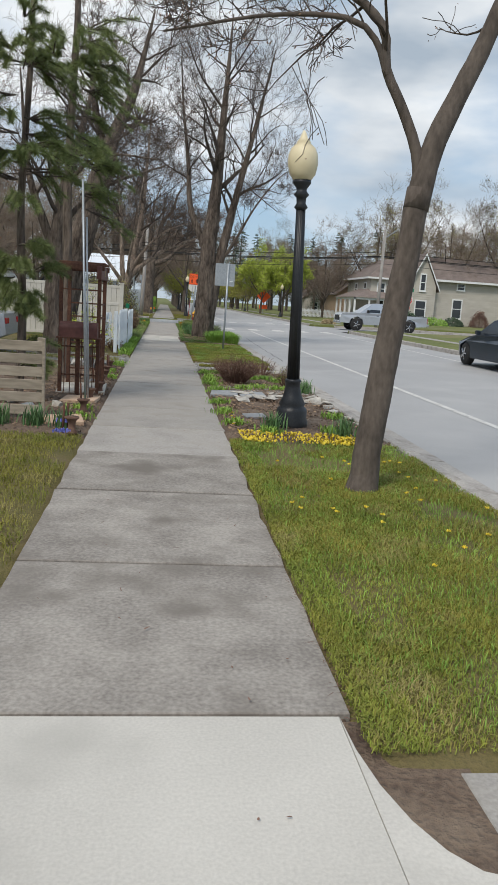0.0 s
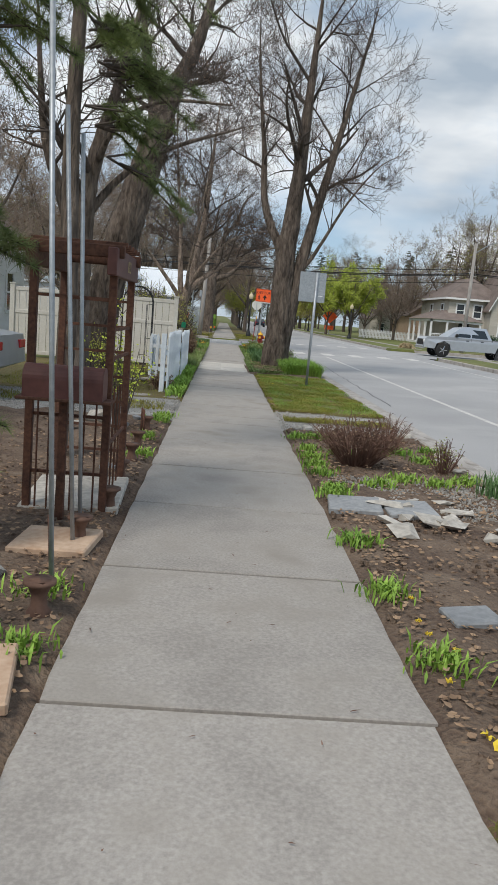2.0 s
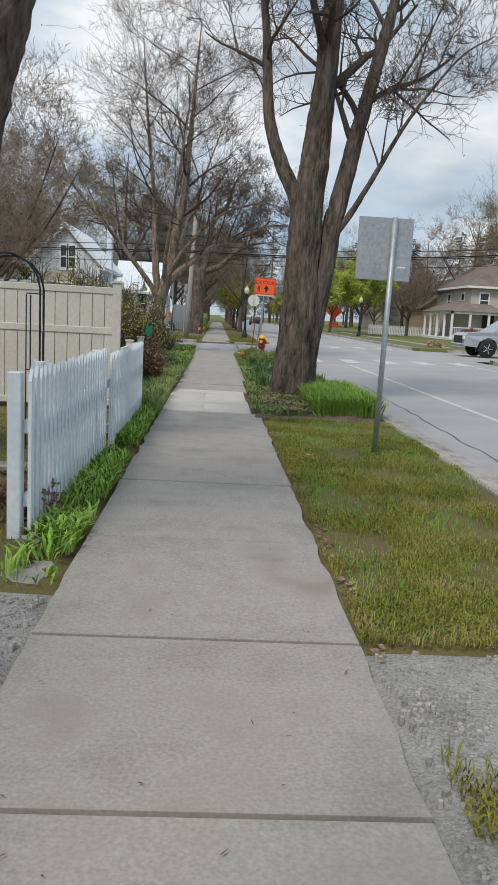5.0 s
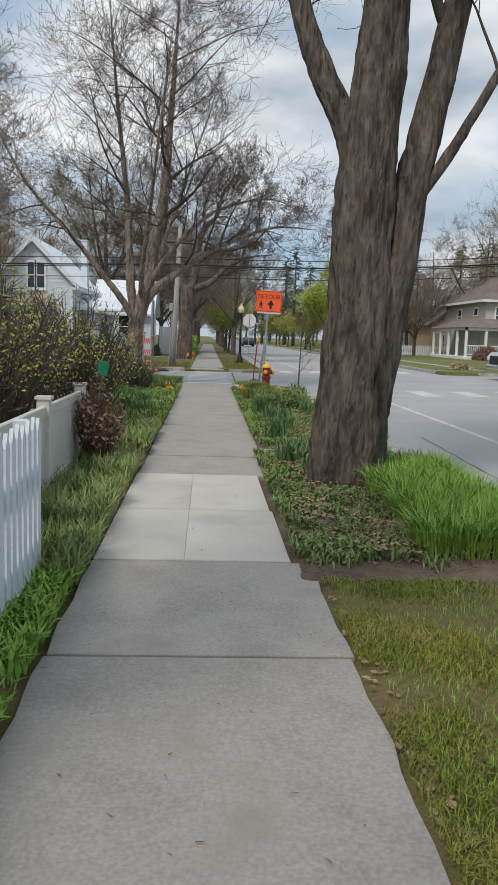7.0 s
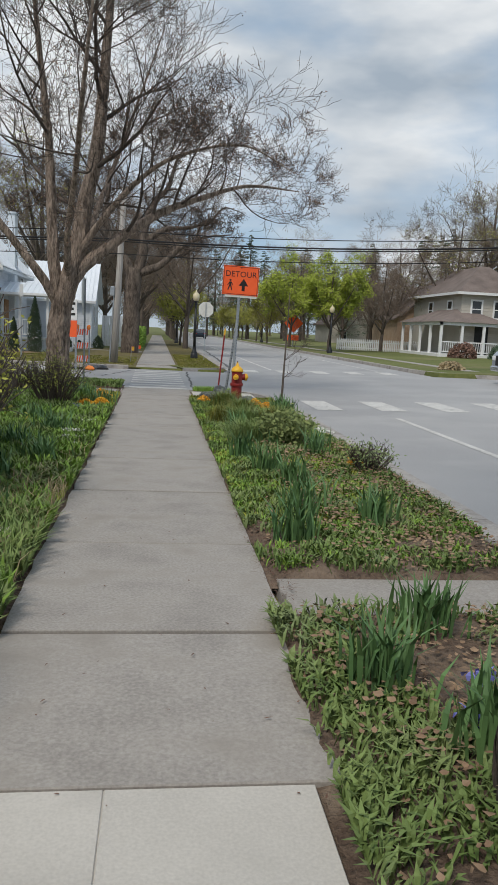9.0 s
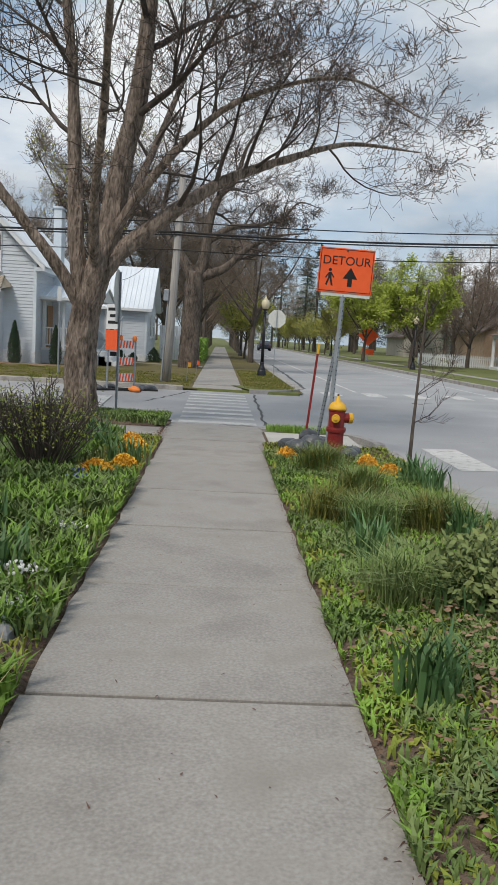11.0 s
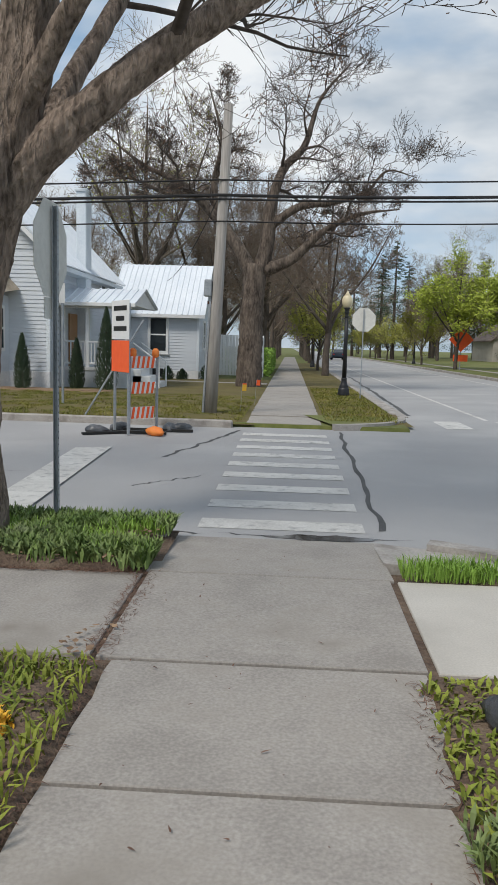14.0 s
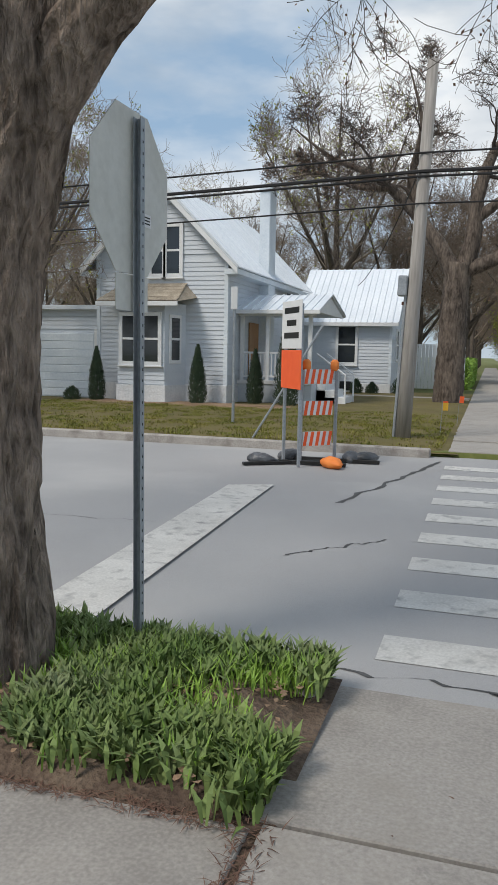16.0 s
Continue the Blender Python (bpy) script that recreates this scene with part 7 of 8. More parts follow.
def hedge(name, lo, hi, n, label, material, seed):
    rng = random.Random(seed)
    b = Build()
    for i in range(n):
        p = Vector([rng.uniform(lo[k], hi[k]) for k in range(3)])
        ax = rng.randrange(3)
        p[ax] = hi[ax] if ax == 2 or rng.random() < 0.5 else lo[ax]
        p += Vector((rng.gauss(0, 0.05), rng.gauss(0, 0.05), rng.gauss(0, 0.05)))
        u = Vector((rng.uniform(-1, 1), rng.uniform(-1, 1), rng.uniform(-1, 1))).normalized() * 0.07
        w = u.orthogonal().normalized() * 0.04
        b.add([p - u, p + w, p + u, p - w], [(0, 1, 2, 3)])
    th = thing(name, pose(0, 0, 0), label, "hedge")
    part("foliage", b, material, th)
    part("branch", Build().box([v + 0.08 for v in lo], [v - 0.08 for v in hi]), "cover", th)


hedge("clipped_hedge", (-1.9, 76, 0.0), (-0.95, 90, 1.25), 6000, "clipped green hedge beside the far pavement", "grass_lush", 4)


# ---- vehicles ----
def wheel(parent, x, y, r, w=0.24):
    ty = part("wheel", Build().tube([(x, y - w / 2, r), (x, y - w / 2 + 0.03, r), (x, y + w / 2 - 0.03, r), (x, y + w / 2, r)], [r * 0.9, r, r, r * 0.9], 28), "tyre", parent, "black tyre on an alloy rim", True)
    for s in (-1, 1):
        rim = part("rim", Build().tube([(x, y + s * w * 0.44, r), (x, y + s * (w / 2 + 0.004), r)], [r * 0.62, r * 0.62], 24), "tyre", ty)
        for k in range(5):
            a = 6.283 * k / 5
            c, q = math.cos(a), math.sin(a)
            p0 = Vector((x + c * r * 0.08, y + s * (w / 2 + 0.01), r + q * r * 0.08))
            p1 = Vector((x + c * r * 0.6, y + s * (w / 2 + 0.006), r + q * r * 0.6))
            part("spoke", Build().tube([p0, p1], [0.035, 0.028], 6), "chrome", ty)


def shell(side, half, tuck=0.10):
    """A car body from its side outline (x, z, inset): both flanks, roof and ends in one skin."""
    b = Build()
    n = len(side)
    for x, z, inset in side:
        b.v += [(x, -half + inset, z), (x, half - inset, z)]
    for i in range(n):
        j = (i + 1) % n
        b.f.append((2 * i, 2 * j, 2 * j + 1, 2 * i + 1))
    b.f.append(tuple(2 * i for i in range(n)))
    b.f.append(tuple(2 * i + 1 for i in range(n))[::-1])
    return b


th = thing("pickup_truck", pose(11.3, 49.3, 0.075), "silver crew-cab pickup truck standing in the side street", "pickup truck")
low = shell([(0.0, 0.5, 0.08), (0.02, 0.95, 0.08), (0.15, 1.08, 0.06), (1.35, 1.16, 0.02), (5.75, 1.12, 0.02), (5.8, 0.7, 0.04), (5.75, 0.5, 0.06), (5.05, 0.45, 0.0), (4.95, 0.75, 0.0), (4.6, 0.92, 0.0), (4.2, 0.75, 0.0), (4.1, 0.45, 0.0), (1.55, 0.42, 0.0), (1.45, 0.75, 0.0), (1.1, 0.92, 0.0), (0.7, 0.75, 0.0), (0.6, 0.45, 0.04)], 0.98)
body = part("body", low, "car_silver", th)
cab = part("cab", shell([(1.25, 1.14, 0.05), (2.05, 1.72, 0.2), (2.5, 1.80, 0.24), (3.5, 1.78, 0.24), (3.85, 1.14, 0.05)], 0.97), "car_silver", th)
for s in (-1, 1):
    for a in ([(1.75, 1.2), (2.2, 1.62), (2.6, 1.66), (2.6, 1.2)], [(2.68, 1.2), (2.68, 1.66), (3.4, 1.64), (3.62, 1.2)]):
        vs = []
        for x, z in a:
            y = s * (0.97 - 0.05 - 0.19 * (z - 1.14) / 0.62 + 0.012)
            vs.append((x, y, z))
        part("side_window", Build().add(vs, [(0, 1, 2, 3)]), "glass", cab)
    part("mirror", box((1.72, s * 1.0 - 0.08, 1.18), (1.86, s * 1.0 + 0.1, 1.36), 0.03), "sign_black", th)
    part("tail_light", box((5.74, s * 0.86 - 0.08, 0.75), (5.815, s * 0.86 + 0.08, 1.05), 0.01), "lamp_red", th)
    part("headlight", box((-0.02, s * 0.76 - 0.13, 0.78), (0.12, s * 0.76 + 0.13, 0.93), 0.02), "sign_white", th)
    for x in (2.35, 3.2):
        part("door_handle", box((x, s * 0.985 - 0.015, 1.0), (x + 0.16, s * 0.985 + 0.015, 1.035), 0.006), "sign_black", th)
    part("door_gap", box((2.635, s * 0.962 - 0.002, 0.55), (2.65, s * 0.962 + 0.002, 1.14)), "sign_black", body)
    part("door_gap", box((3.83, s * 0.962 - 0.002, 0.5), (3.86, s * 0.962 + 0.002, 1.14)), "sign_black", body)
wsc = Build().add([(1.38, -0.78, 1.2), (1.38, 0.78, 1.2), (1.99, 0.66, 1.66), (1.99, -0.66, 1.66)], [(0, 1, 2, 3)])
part("windscreen", wsc, "glass", cab)
part("grille", box((-0.03, -0.6, 0.62), (0.02, 0.6, 0.95), 0.02), "sign_black", th)
part("bumper", box((-0.06, -0.9, 0.42), (0.1, 0.9, 0.6), 0.04), "chrome", th)
part("bumper", box((5.7, -0.9, 0.5), (5.95, 0.9, 0.68), 0.03), "chrome", th)
part("bed_cover", box((3.95, -0.86, 1.1), (5.7, 0.86, 1.15), 0.01), "sign_black", th)
for x in (1.08, 4.58):
    for y in (-0.86, 0.86):
        wheel(th, x, y, 0.40, 0.27)


def sedan(m, material, label):
    th = thing("parked_car", m, label, "car")
    bd = part("body", shell([(0.0, 0.35, 0.15), (0.05, 0.62, 0.12), (0.9, 0.80, 0.04), (1.4, 0.86, 0.02), (3.9, 0.92, 0.03), (4.45, 0.86, 0.12), (4.5, 0.45, 0.12), (4.0, 0.25, 0.0), (3.9, 0.55, 0.0), (3.55, 0.68, 0.0), (3.2, 0.55, 0.0), (3.1, 0.22, 0.0), (1.25, 0.22, 0.0), (1.15, 0.55, 0.0), (0.8, 0.68, 0.0), (0.45, 0.55, 0.0), (0.35, 0.25, 0.05)], 0.9), material, th)
    cb = part("cabin", shell([(1.3, 0.85, 0.06), (2.05, 1.28, 0.22), (2.5, 1.36, 0.25), (3.0, 1.32, 0.25), (3.95, 0.92, 0.08)], 0.89), material, th)
    for s in (-1, 1):
        part("side_window", Build().add([(x, s * (0.89 - 0.06 - 0.17 * (z - 0.85) / 0.5 + 0.012), z) for x, z in ((1.65, 0.92), (2.15, 1.24), (2.95, 1.25), (3.5, 0.96))], [(0, 1, 2, 3)]), "glass", cb)
        part("tail_light", box((4.42, s * 0.6 - 0.14, 0.66), (4.5, s * 0.6 + 0.14, 0.78), 0.01), "lamp_red", th)
        part("headlight", box((0.02, s * 0.62 - 0.13, 0.52), (0.14, s * 0.62 + 0.13, 0.62), 0.02), "sign_white", th)
        part("mirror", box((1.6, s * 0.93 - 0.06, 0.88), (1.75, s * 0.93 + 0.06, 1.0), 0.02), material, th)
    part("windscreen", Build().add([(1.42, -0.7, 0.93), (1.42, 0.7, 0.93), (2.0, 0.6, 1.26), (2.0, -0.6, 1.26)], [(0, 1, 2, 3)]), "glass", cb)
    part("rear_window", Build().add([(3.82, -0.68, 0.99), (3.82, 0.68, 0.99), (3.1, 0.6, 1.295), (3.1, -0.6, 1.295)], [(0, 1, 2, 3)]), "glass", cb)
    for x in (0.8, 3.55):
        for y in (-0.78, 0.78):
            wheel(th, x, y, 0.32, 0.22)
    return th


sedan(pose(9.5, 21.8, 0.05, 0, 0, -90), "car_dark", "dark blue-grey sports car parked at the far kerb")
sedan(pose(-7.6, 16.5, -0.02), "car_silver", "pale silver car parked on the gravel drive")
sedan(pose(6.2, 140, 0.0, 0, 0, -90), "car_dark", "dark car far along the street")

# ---- far side of the street ----
bh = thing("street_house", pose(1.6, 4.8, 0.3) @ Matrix.Scale(1.08, 4), "beige two-storey house with brown shingle roofs and a white porch", "house")


def hip(x0, x1, y0, y1, z, h, o=0.4):
    r = min(x1 - x0, y1 - y0) / 2
    xa, xb = (x0 + r, x1 - r) if x1 - x0 > y1 - y0 else ((x0 + x1) / 2 - 0.3, (x0 + x1) / 2 + 0.3)
    ya, yb = ((y0 + y1) / 2 - 0.3, (y0 + y1) / 2 + 0.3) if x1 - x0 > y1 - y0 else (y0 + r, y1 - r)
    return Build().add([(x0 - o, y0 - o, z), (x1 + o, y0 - o, z), (x1 + o, y1 + o, z), (x0 - o, y1 + o, z), (xa, ya, z + h), (xb, ya, z + h), (xb, yb, z + h), (xa, yb, z + h)],
                       [(0, 1, 2, 3), (0, 1, 5, 4), (1, 2, 6, 5), (2, 3, 7, 6), (3, 0, 4, 7), (4, 5, 6, 7)])


part("wall", box((17.6, 66, -0.3), (22.2, 75, 4.1)), "siding_beige", bh)
clap(bh, 17.6, 22.2, 65.998, 0.2, 4.1, -1, None, "siding_beige", "x", 0.2)
part("roof", hip(17.6, 22.2, 66, 75, 4.1, 1.9), "shingle", bh)
part("fascia", box((17.2, 65.56, 3.98), (22.6, 65.62, 4.14)), "white", bh)
part("fascia", box((17.16, 65.6, 3.98), (17.22, 75.4, 4.14)), "white", bh)
part("gable_wall", Build().prism([(20.8, -0.3), (23.4, -0.3), (23.4, 3.6), (22.1, 6.4), (20.8, 3.6)], 64.6, 70, 1), "siding_beige", bh)
clap(bh, 20.8, 23.4, 64.598, 0.2, 3.6, -1, None, "siding_beige", "x", 0.2)
for s in (-1, 1):
    part("gable_roof", Build().add([(22.1, 64.3, 6.55), (22.1, 70, 6.55), (22.1 + s * 1.6, 70, 3.25), (22.1 + s * 1.6, 64.3, 3.25), (22.1, 64.3, 6.4), (22.1, 70, 6.4), (22.1 + s * 1.6, 70, 3.1), (22.1 + s * 1.6, 64.3, 3.1)], [(0, 1, 2, 3), (4, 5, 6, 7), (0, 3, 7, 4), (2, 3, 7, 6)]), "shingle", bh)
    part("barge_board", Build().add([(22.1, 64.27, 6.55), (22.1 + s * 1.6, 64.27, 3.25), (22.1 + s * 1.6, 64.27, 3.05), (22.1, 64.27, 6.3)], [(0, 1, 2, 3)]), "white", bh)
part("long_wall", box((23.2, 65.2, -0.3), (34, 73, 4.3)), "siding_beige", bh)
clap(bh, 23.4, 34, 65.198, 0.2, 4.3, -1, None, "siding_beige", "x", 0.2)
part("long_roof", Build().prism([(64.7, 4.2), (73.5, 4.2), (69.1, 6.5)], 22.6, 34.5, 0), "shingle", bh)
part("fascia", box((23.2, 64.64, 4.1), (34.5, 64.7, 4.28)), "white", bh)
for x0, x1, z0, z1, y in ((18.3, 18.9, 2.6, 3.6, 66), (19.8, 20.4, 2.6, 3.6, 66), (21.9, 22.3, 3.2, 4.6, 64.6), (21.6, 22.5, 0.8, 2.2, 64.6), (25.4, 26.2, 0.9, 2.5, 65.2), (25.7, 26.3, 3.5, 4.0, 65.2), (30.2, 31.0, 0.9, 2.5, 65.2)):
    window(bh, x0, x1, z0, z1, y - 0.01)
window_x(bh, 67.5, 68.2, 2.6, 3.6, 17.59, -1)
window_x(bh, 71, 71.7, 2.6, 3.6, 17.59, -1)
part("porch_floor", box((15.7, 64.4, -0.3), (20.2, 72, 0.25), 0.02), "white", bh)
part("porch_roof", hip(15.9, 20.0, 64.6, 72, 2.2, 0.9, 0.3), "shingle", bh)
part("porch_beam", box((15.75, 64.45, 2.0), (20.15, 64.6, 2.22)), "white", bh)
part("porch_beam", box((15.75, 64.45, 2.0), (15.9, 72, 2.22)), "white", bh)
for x, y in ((15.85, 64.55), (17.2, 64.55), (18.6, 64.55), (20.0, 64.55), (15.85, 66.4), (15.85, 68.3), (15.85, 70.2), (15.85, 71.9)):
    part("porch_post", box((x - 0.08, y - 0.08, 0.2), (x + 0.08, y + 0.08, 2.05), 0.01), "white", bh)
for z in (0.35, 0.95):
    part("porch_rail", box((15.85, 64.52, z), (20.0, 64.58, z + 0.07)), "white", bh)
for k in range(30):
    part("baluster", box((15.95 + k * 0.138, 64.53, 0.4), (15.98 + k * 0.138, 64.57, 0.95)), "white", bh)
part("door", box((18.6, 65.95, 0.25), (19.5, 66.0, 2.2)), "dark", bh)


def bush(at, r, h, seed, label, material="conifer", category="bush"):
    rng = random.Random(seed)
    th = thing("bush", pose(*at), label, category, "foundation bushes")
    b = Build()
    for i in range(1500):
        a, e = rng.uniform(0, 6.283), math.acos(rng.uniform(0, 1))
        q = rng.uniform(0.75, 1.05) * (1 + 0.2 * noise.noise(Vector((math.cos(a) * 2, math.sin(a) * 2, e + seed))))
        p = Vector((r * q * math.sin(e) * math.cos(a), r * q * math.sin(e) * math.sin(a), h * q * math.cos(e)))
        u = Vector((rng.uniform(-1, 1), rng.uniform(-1, 1), rng.uniform(-1, 1))).normalized() * 0.09
        w = u.orthogonal().normalized() * 0.05
        b.add([p - u, p + w, p + u, p - w], [(0, 1, 2, 3)])
    part("foliage", b, material, th)
    part("stem", Build().tube([(0, 0, -0.05), (0, 0, h * 0.8)], [0.05, 0.02], 6), "bark", th)


for i, (x, y, r, h, mt) in enumerate(((16.6, 63.0, 0.9, 0.95, "dead_stem"), (18.9, 62.8, 0.8, 0.9, "conifer"), (20.3, 62.6, 0.9, 1.1, "conifer"), (22.2, 62.4, 1.9, 0.8, "grass_lush"), (24.6, 63, 1.1, 0.9, "conifer"), (27.5, 64, 0.9, 1.7, "dead_stem"), (12.2, 56.0, 0.5, 0.35, "straw"))):
    bush((x * 1.08 + 1.6, y * 1.08 + 4.4, 0.35) if y > 60 else (x, y, 0.2), r, h, i, "dense dark evergreen foundation bush" if mt == "conifer" else "rounded leafy garden bush on the lawn", mt)

th = thing("white_picket_fence", pose(14.0, 84, 0.3), "long low white picket fence on the far lawn", "fence")
me = Build().prism([(-0.05, 0.05), (0.05, 0.05), (0.05, 0.85), (0, 0.95), (-0.05, 0.85)], -0.01, 0.01, 1).mesh("picket", "white")
for k in range(105):
    o = part("picket", me, None, th)
    o.location = (k * 0.15, 0, 0)
for z in (0.2, 0.65):
    part("rail", box((0, 0.012, z), (15.7, 0.05, z + 0.09)), "white", th)

th = thing("warning_sign", pose(11.9, 92, 0.2), "orange diamond construction warning sign by the far kerb", "road sign")
part("post", Build().tube([(0, 0, 0), (0, 0, 2.1)], [0.04, 0.04], 6), "galv", th)
o = part("panel", box((-0.6, -0.01, -0.6), (0.6, 0.01, 0.6)), "sign_orange", th)
o.matrix_basis = pose(0, -0.06, 2.1, 0, 45, 0)
part("plate", box((-0.5, -0.05, 0.6), (0.5, -0.03, 1.05)), "sign_orange", th)

# background houses seen between the trees
for i, (x, y, w, d, h, mt, lab) in enumerate(((-12.5, 13.0, 6.0, 8, 4.6, "siding", "pale grey house with a dark roof behind the garden trees"), (-10.5, 29.0, 5.0, 7, 3.6, "white", "white gabled house beyond the beige fence"), (28, 128, 9, 10, 3.0, "siding_beige", "low beige house far along the street"), (-13, 92, 7, 9, 3.5, "white", "white house far behind the hedge"), (24, 88, 8, 8, 3.2, "sandstone", "low brick-coloured house behind the white fence"))):
    th = thing("background_house", pose(x, y, 0), lab, "house")
    part("wall", Build().prism([(-w / 2, -0.1), (w / 2, -0.1), (w / 2, h), (0, h + w * 0.36), (-w / 2, h)], 0, d, 1), mt, th)
    if mt in ("siding", "white", "siding_beige"):
        clap(th, -w / 2, w / 2, -0.002, 0.3, h, -1, None, mt, "x", 0.2)
        clap(th, 0, d, w / 2 + 0.002, 0.3, h, 1, None, mt, "y", 0.2)
    for s in (-1, 1):
        xe, ze = s * (w / 2 + 0.35), h - 0.25
        part("roof", Build().add([(0, -0.3, h + w * 0.36 + 0.05), (0, d + 0.3, h + w * 0.36 + 0.05), (xe, d + 0.3, ze), (xe, -0.3, ze), (0, -0.3, h + w * 0.36 + 0.2), (0, d + 0.3, h + w * 0.36 + 0.2), (xe, d + 0.3, ze + 0.12), (xe, -0.3, ze + 0.12)], [(0, 1, 2, 3), (4, 5, 6, 7), (0, 3, 7, 4), (2, 3, 7, 6), (1, 2, 6, 5)]), "shingle", th)
    for a in (-0.3, 0.22):
        window(th, a * w - 0.4, a * w + 0.4, 0.9, 2.2, -0.01)
        if h > 3.4:
            window(th, a * w - 0.35, a * w + 0.35, h - 1.1, h - 0.1, -0.01)
    window_x(th, d * 0.3, d * 0.3 + 0.8, 0.9, 2.2, w / 2 + 0.01, 1)
    window_x(th, d * 0.65, d * 0.65 + 0.8, 0.9, 2.2, w / 2 + 0.01, 1)


# ---- far trees: a few grown, then copied; distance haze is in their twig colour ----
def far_tree(seed, h, spread, label, leaf=None, leaf_n=0, leaf_size=0.12, twig="twig_haze", sides=8, at=(0, 0, 0), top=4, kids=8):
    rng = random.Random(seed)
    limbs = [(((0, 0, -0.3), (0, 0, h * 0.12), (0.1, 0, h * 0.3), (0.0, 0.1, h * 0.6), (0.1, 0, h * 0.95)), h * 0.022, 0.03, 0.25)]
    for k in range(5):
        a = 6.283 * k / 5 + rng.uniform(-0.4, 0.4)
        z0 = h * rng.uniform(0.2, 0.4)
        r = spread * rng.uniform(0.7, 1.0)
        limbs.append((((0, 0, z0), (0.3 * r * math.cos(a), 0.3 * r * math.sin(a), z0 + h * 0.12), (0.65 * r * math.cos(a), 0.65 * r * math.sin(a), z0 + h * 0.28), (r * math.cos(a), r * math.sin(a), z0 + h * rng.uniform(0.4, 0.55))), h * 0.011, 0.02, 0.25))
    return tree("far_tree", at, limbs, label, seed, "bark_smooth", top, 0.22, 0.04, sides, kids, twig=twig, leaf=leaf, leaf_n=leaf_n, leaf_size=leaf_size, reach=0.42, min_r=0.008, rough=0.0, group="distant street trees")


def conifer(seed, h, at):
    rng = random.Random(seed)
    th = thing("conifer_tree", pose(*at), "tall dark green conifer with ragged branches in the distance", "conifer", "distant conifers")
    part("trunk", Build().tube([(0, 0, -0.3), (0, 0, h)], [h * 0.02, 0.03], 8), "bark", th)
    b = Build()
    for k in range(int(h * 9)):
        z = h * rng.uniform(0.14, 1.0)
        a = rng.uniform(0, 6.283)
        L = h * 0.25 * (1.04 - z / h) ** 0.7 * rng.uniform(0.55, 1.1)
        for j in range(34):
            f = rng.uniform(0.1, 1.0)
            p = Vector((math.cos(a) * L * f, math.sin(a) * L * f, z - 0.15 * L * f + rng.gauss(0, 0.05 * L))) + Vector((rng.gauss(0, 0.10 * L), rng.gauss(0, 0.10 * L), 0))
            u = Vector((math.cos(a), math.sin(a), rng.uniform(-0.5, 0.4))) * rng.uniform(0.12, 0.3)
            w = Vector((-math.sin(a), math.cos(a), rng.uniform(-0.5, 0.5))) * 0.09
            b.add([p - w, p + w, p + u], [(0, 1, 2)])
    part("foliage", b, "conifer", th)
    return th


LAB = "bare brown deciduous tree in the distance"
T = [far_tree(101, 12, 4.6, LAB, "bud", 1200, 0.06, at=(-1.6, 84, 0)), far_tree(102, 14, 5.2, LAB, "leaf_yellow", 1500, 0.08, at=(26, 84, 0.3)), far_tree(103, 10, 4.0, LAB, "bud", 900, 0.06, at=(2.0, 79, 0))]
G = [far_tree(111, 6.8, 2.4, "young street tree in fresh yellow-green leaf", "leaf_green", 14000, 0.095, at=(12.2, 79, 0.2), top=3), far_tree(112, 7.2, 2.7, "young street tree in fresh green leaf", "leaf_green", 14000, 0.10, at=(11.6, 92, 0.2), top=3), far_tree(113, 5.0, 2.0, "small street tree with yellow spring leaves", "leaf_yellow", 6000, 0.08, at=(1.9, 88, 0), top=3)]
C = [conifer(121, 15, (13, 136, 0)), conifer(122, 12, (6, 190, 0))]


def plant(src, x, y, s, a, z=0.0):
    copy_thing(src, pose(x, y, z, 0, 0, a) @ Matrix.Scale(s, 4))


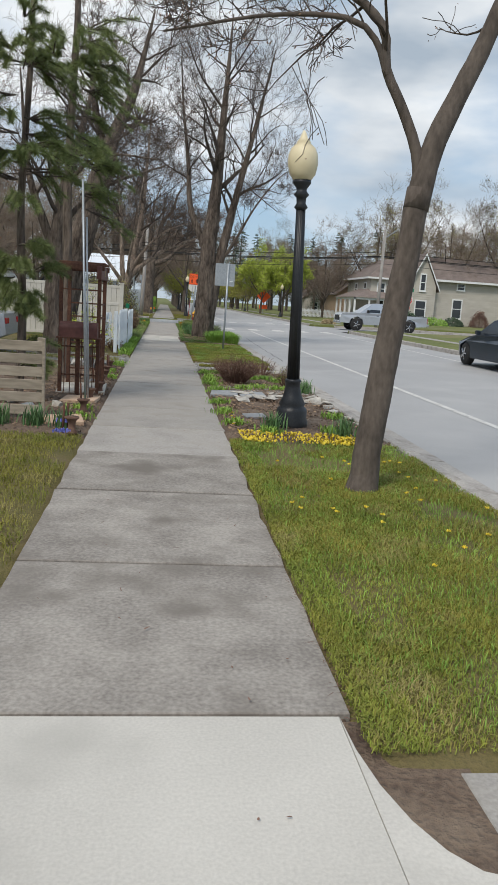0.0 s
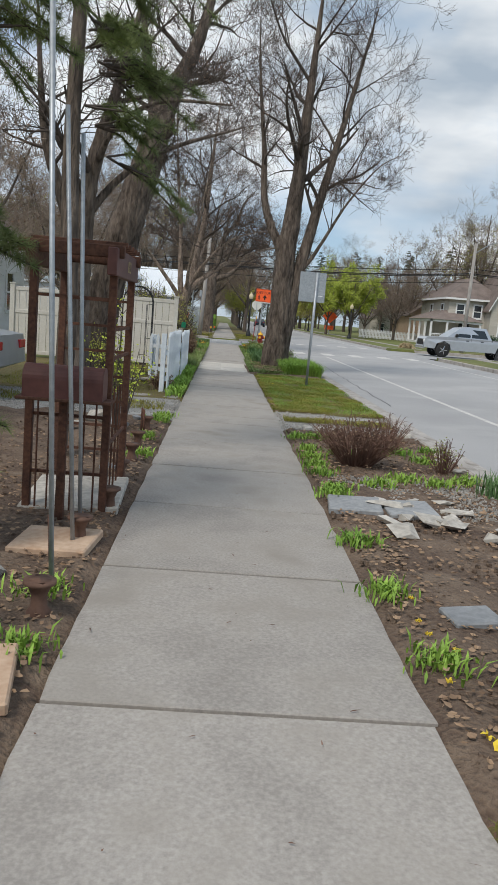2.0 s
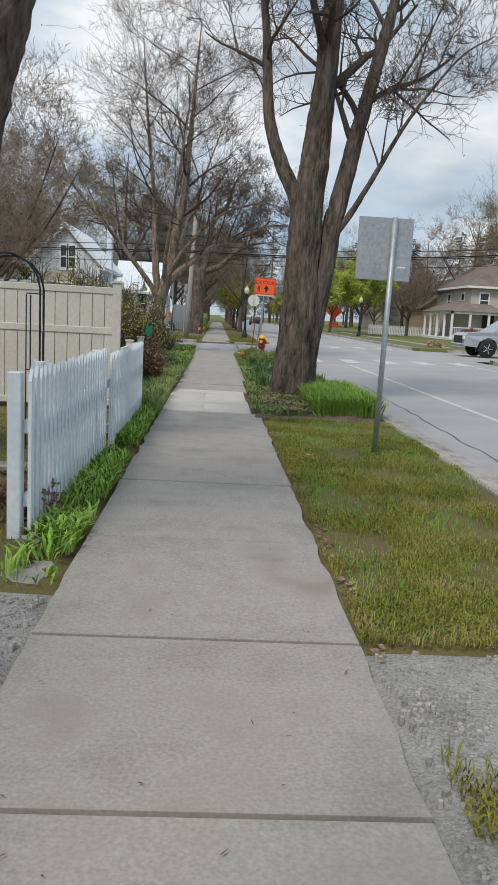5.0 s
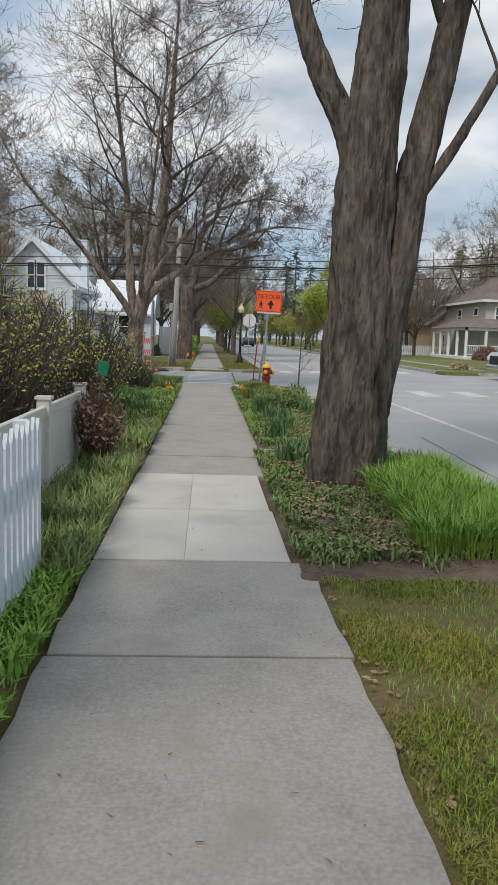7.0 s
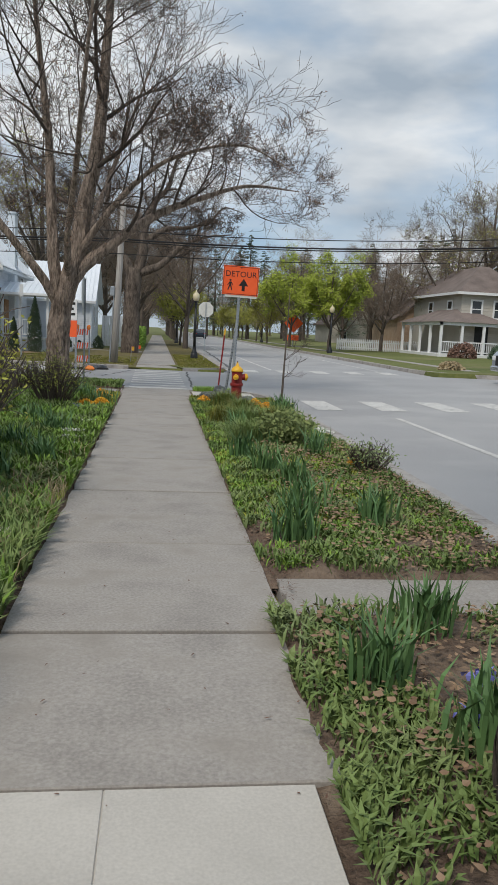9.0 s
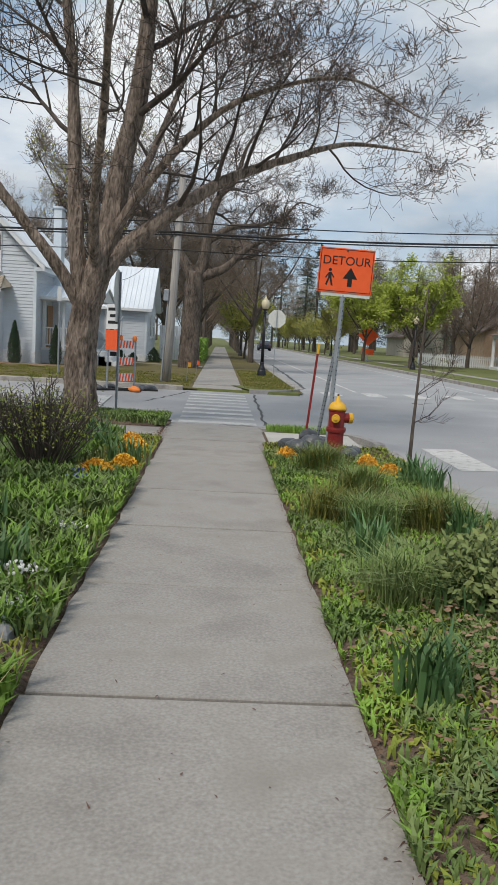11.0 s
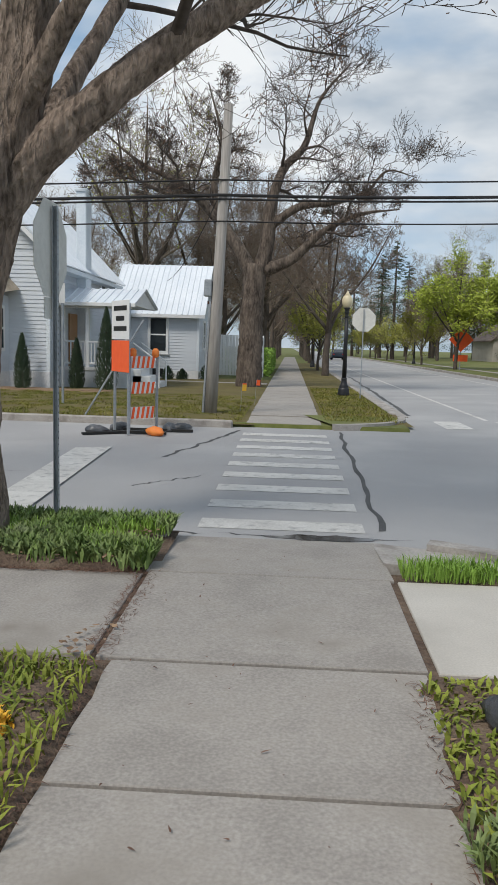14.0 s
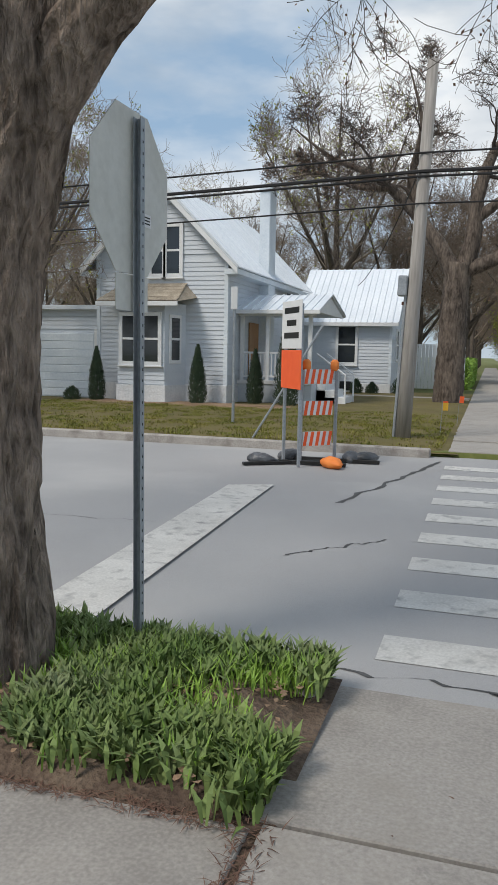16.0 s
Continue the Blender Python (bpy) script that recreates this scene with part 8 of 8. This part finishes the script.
rng = random.Random(77)
for k in range(7):
    plant(T[k % 3], -1.7, 96 + k * 13, rng.uniform(0.75, 1.0), rng.uniform(0, 360))
    plant(T[(k + 1) % 3], 1.9, 100 + k * 11, rng.uniform(0.55, 0.8), rng.uniform(0, 360))
    plant(G[2], 11.7 + rng.uniform(-0.3, 0.3), 105 + k * 12, rng.uniform(0.9, 1.2), rng.uniform(0, 360), 0.2)
for k in range(40):
    plant(T[rng.randrange(3)], rng.uniform(16, 75), rng.uniform(92, 165), rng.uniform(0.7, 1.1), rng.uniform(0, 360))
for k in range(26):
    plant(T[rng.randrange(3)], rng.uniform(38, 75), rng.uniform(60, 100), rng.uniform(0.75, 1.05), rng.uniform(0, 360))
for k in range(16):
    plant(C[rng.randrange(2)], rng.uniform(24, 70), rng.uniform(108, 170), rng.uniform(0.75, 1.1), rng.uniform(0, 360))
for x, y, s in ((22, 125, 0.9), (27, 120, 0.95), (31, 124, 1.0), (36, 118, 1.0), (34, 128, 1.1), (5, 175, 1.1), (9, 168, 1.0), (14, 172, 1.1), (-4, 185, 0.9), (0.5, 200, 0.8), (3, 165, 0.8), (7, 150, 1.0), (18, 150, 1.0)):
    plant(C[0], x + 6, y, s, rng.uniform(0, 360))
for k in range(34):
    plant(T[rng.randrange(3)], rng.uniform(-60, -14), rng.uniform(78, 150), rng.uniform(0.75, 1.1), rng.uniform(0, 360))
for k in range(14):
    plant(T[rng.randrange(3)], rng.uniform(-34, -13), rng.uniform(26, 60), rng.uniform(0.6, 0.95), rng.uniform(0, 360))
for x, y, s, i in ((-5.5, 84, 1.0, 0), (-8, 80, 1.05, 1), (-6.5, 98, 0.9, 2), (-3.8, 82, 0.95, 2), (-5.0, 31, 0.55, 2), (-6.5, 36, 0.6, 0), (-4.6, 17.9, 0.5, 2), (-5.5, 13, 0.55, 0), (-19, 56, 0.6, 1), (-17, 66, 0.7, 1), (17.5, 84, 0.75, 2), (20.5, 90, 0.85, 0), (23, 83, 0.8, 1), (14.8, 86, 0.5, 0), (30, 80, 0.95, 0), (36, 78, 1.0, 1), (29, 96, 0.95, 2)):
    plant(T[i], x, y, s, rng.uniform(0, 360))
for k in range(26):
    a = k / 25
    plant(T[k % 3], -75 + 150 * a, 200 + rng.uniform(-10, 30), rng.uniform(0.9, 1.3), rng.uniform(0, 360))
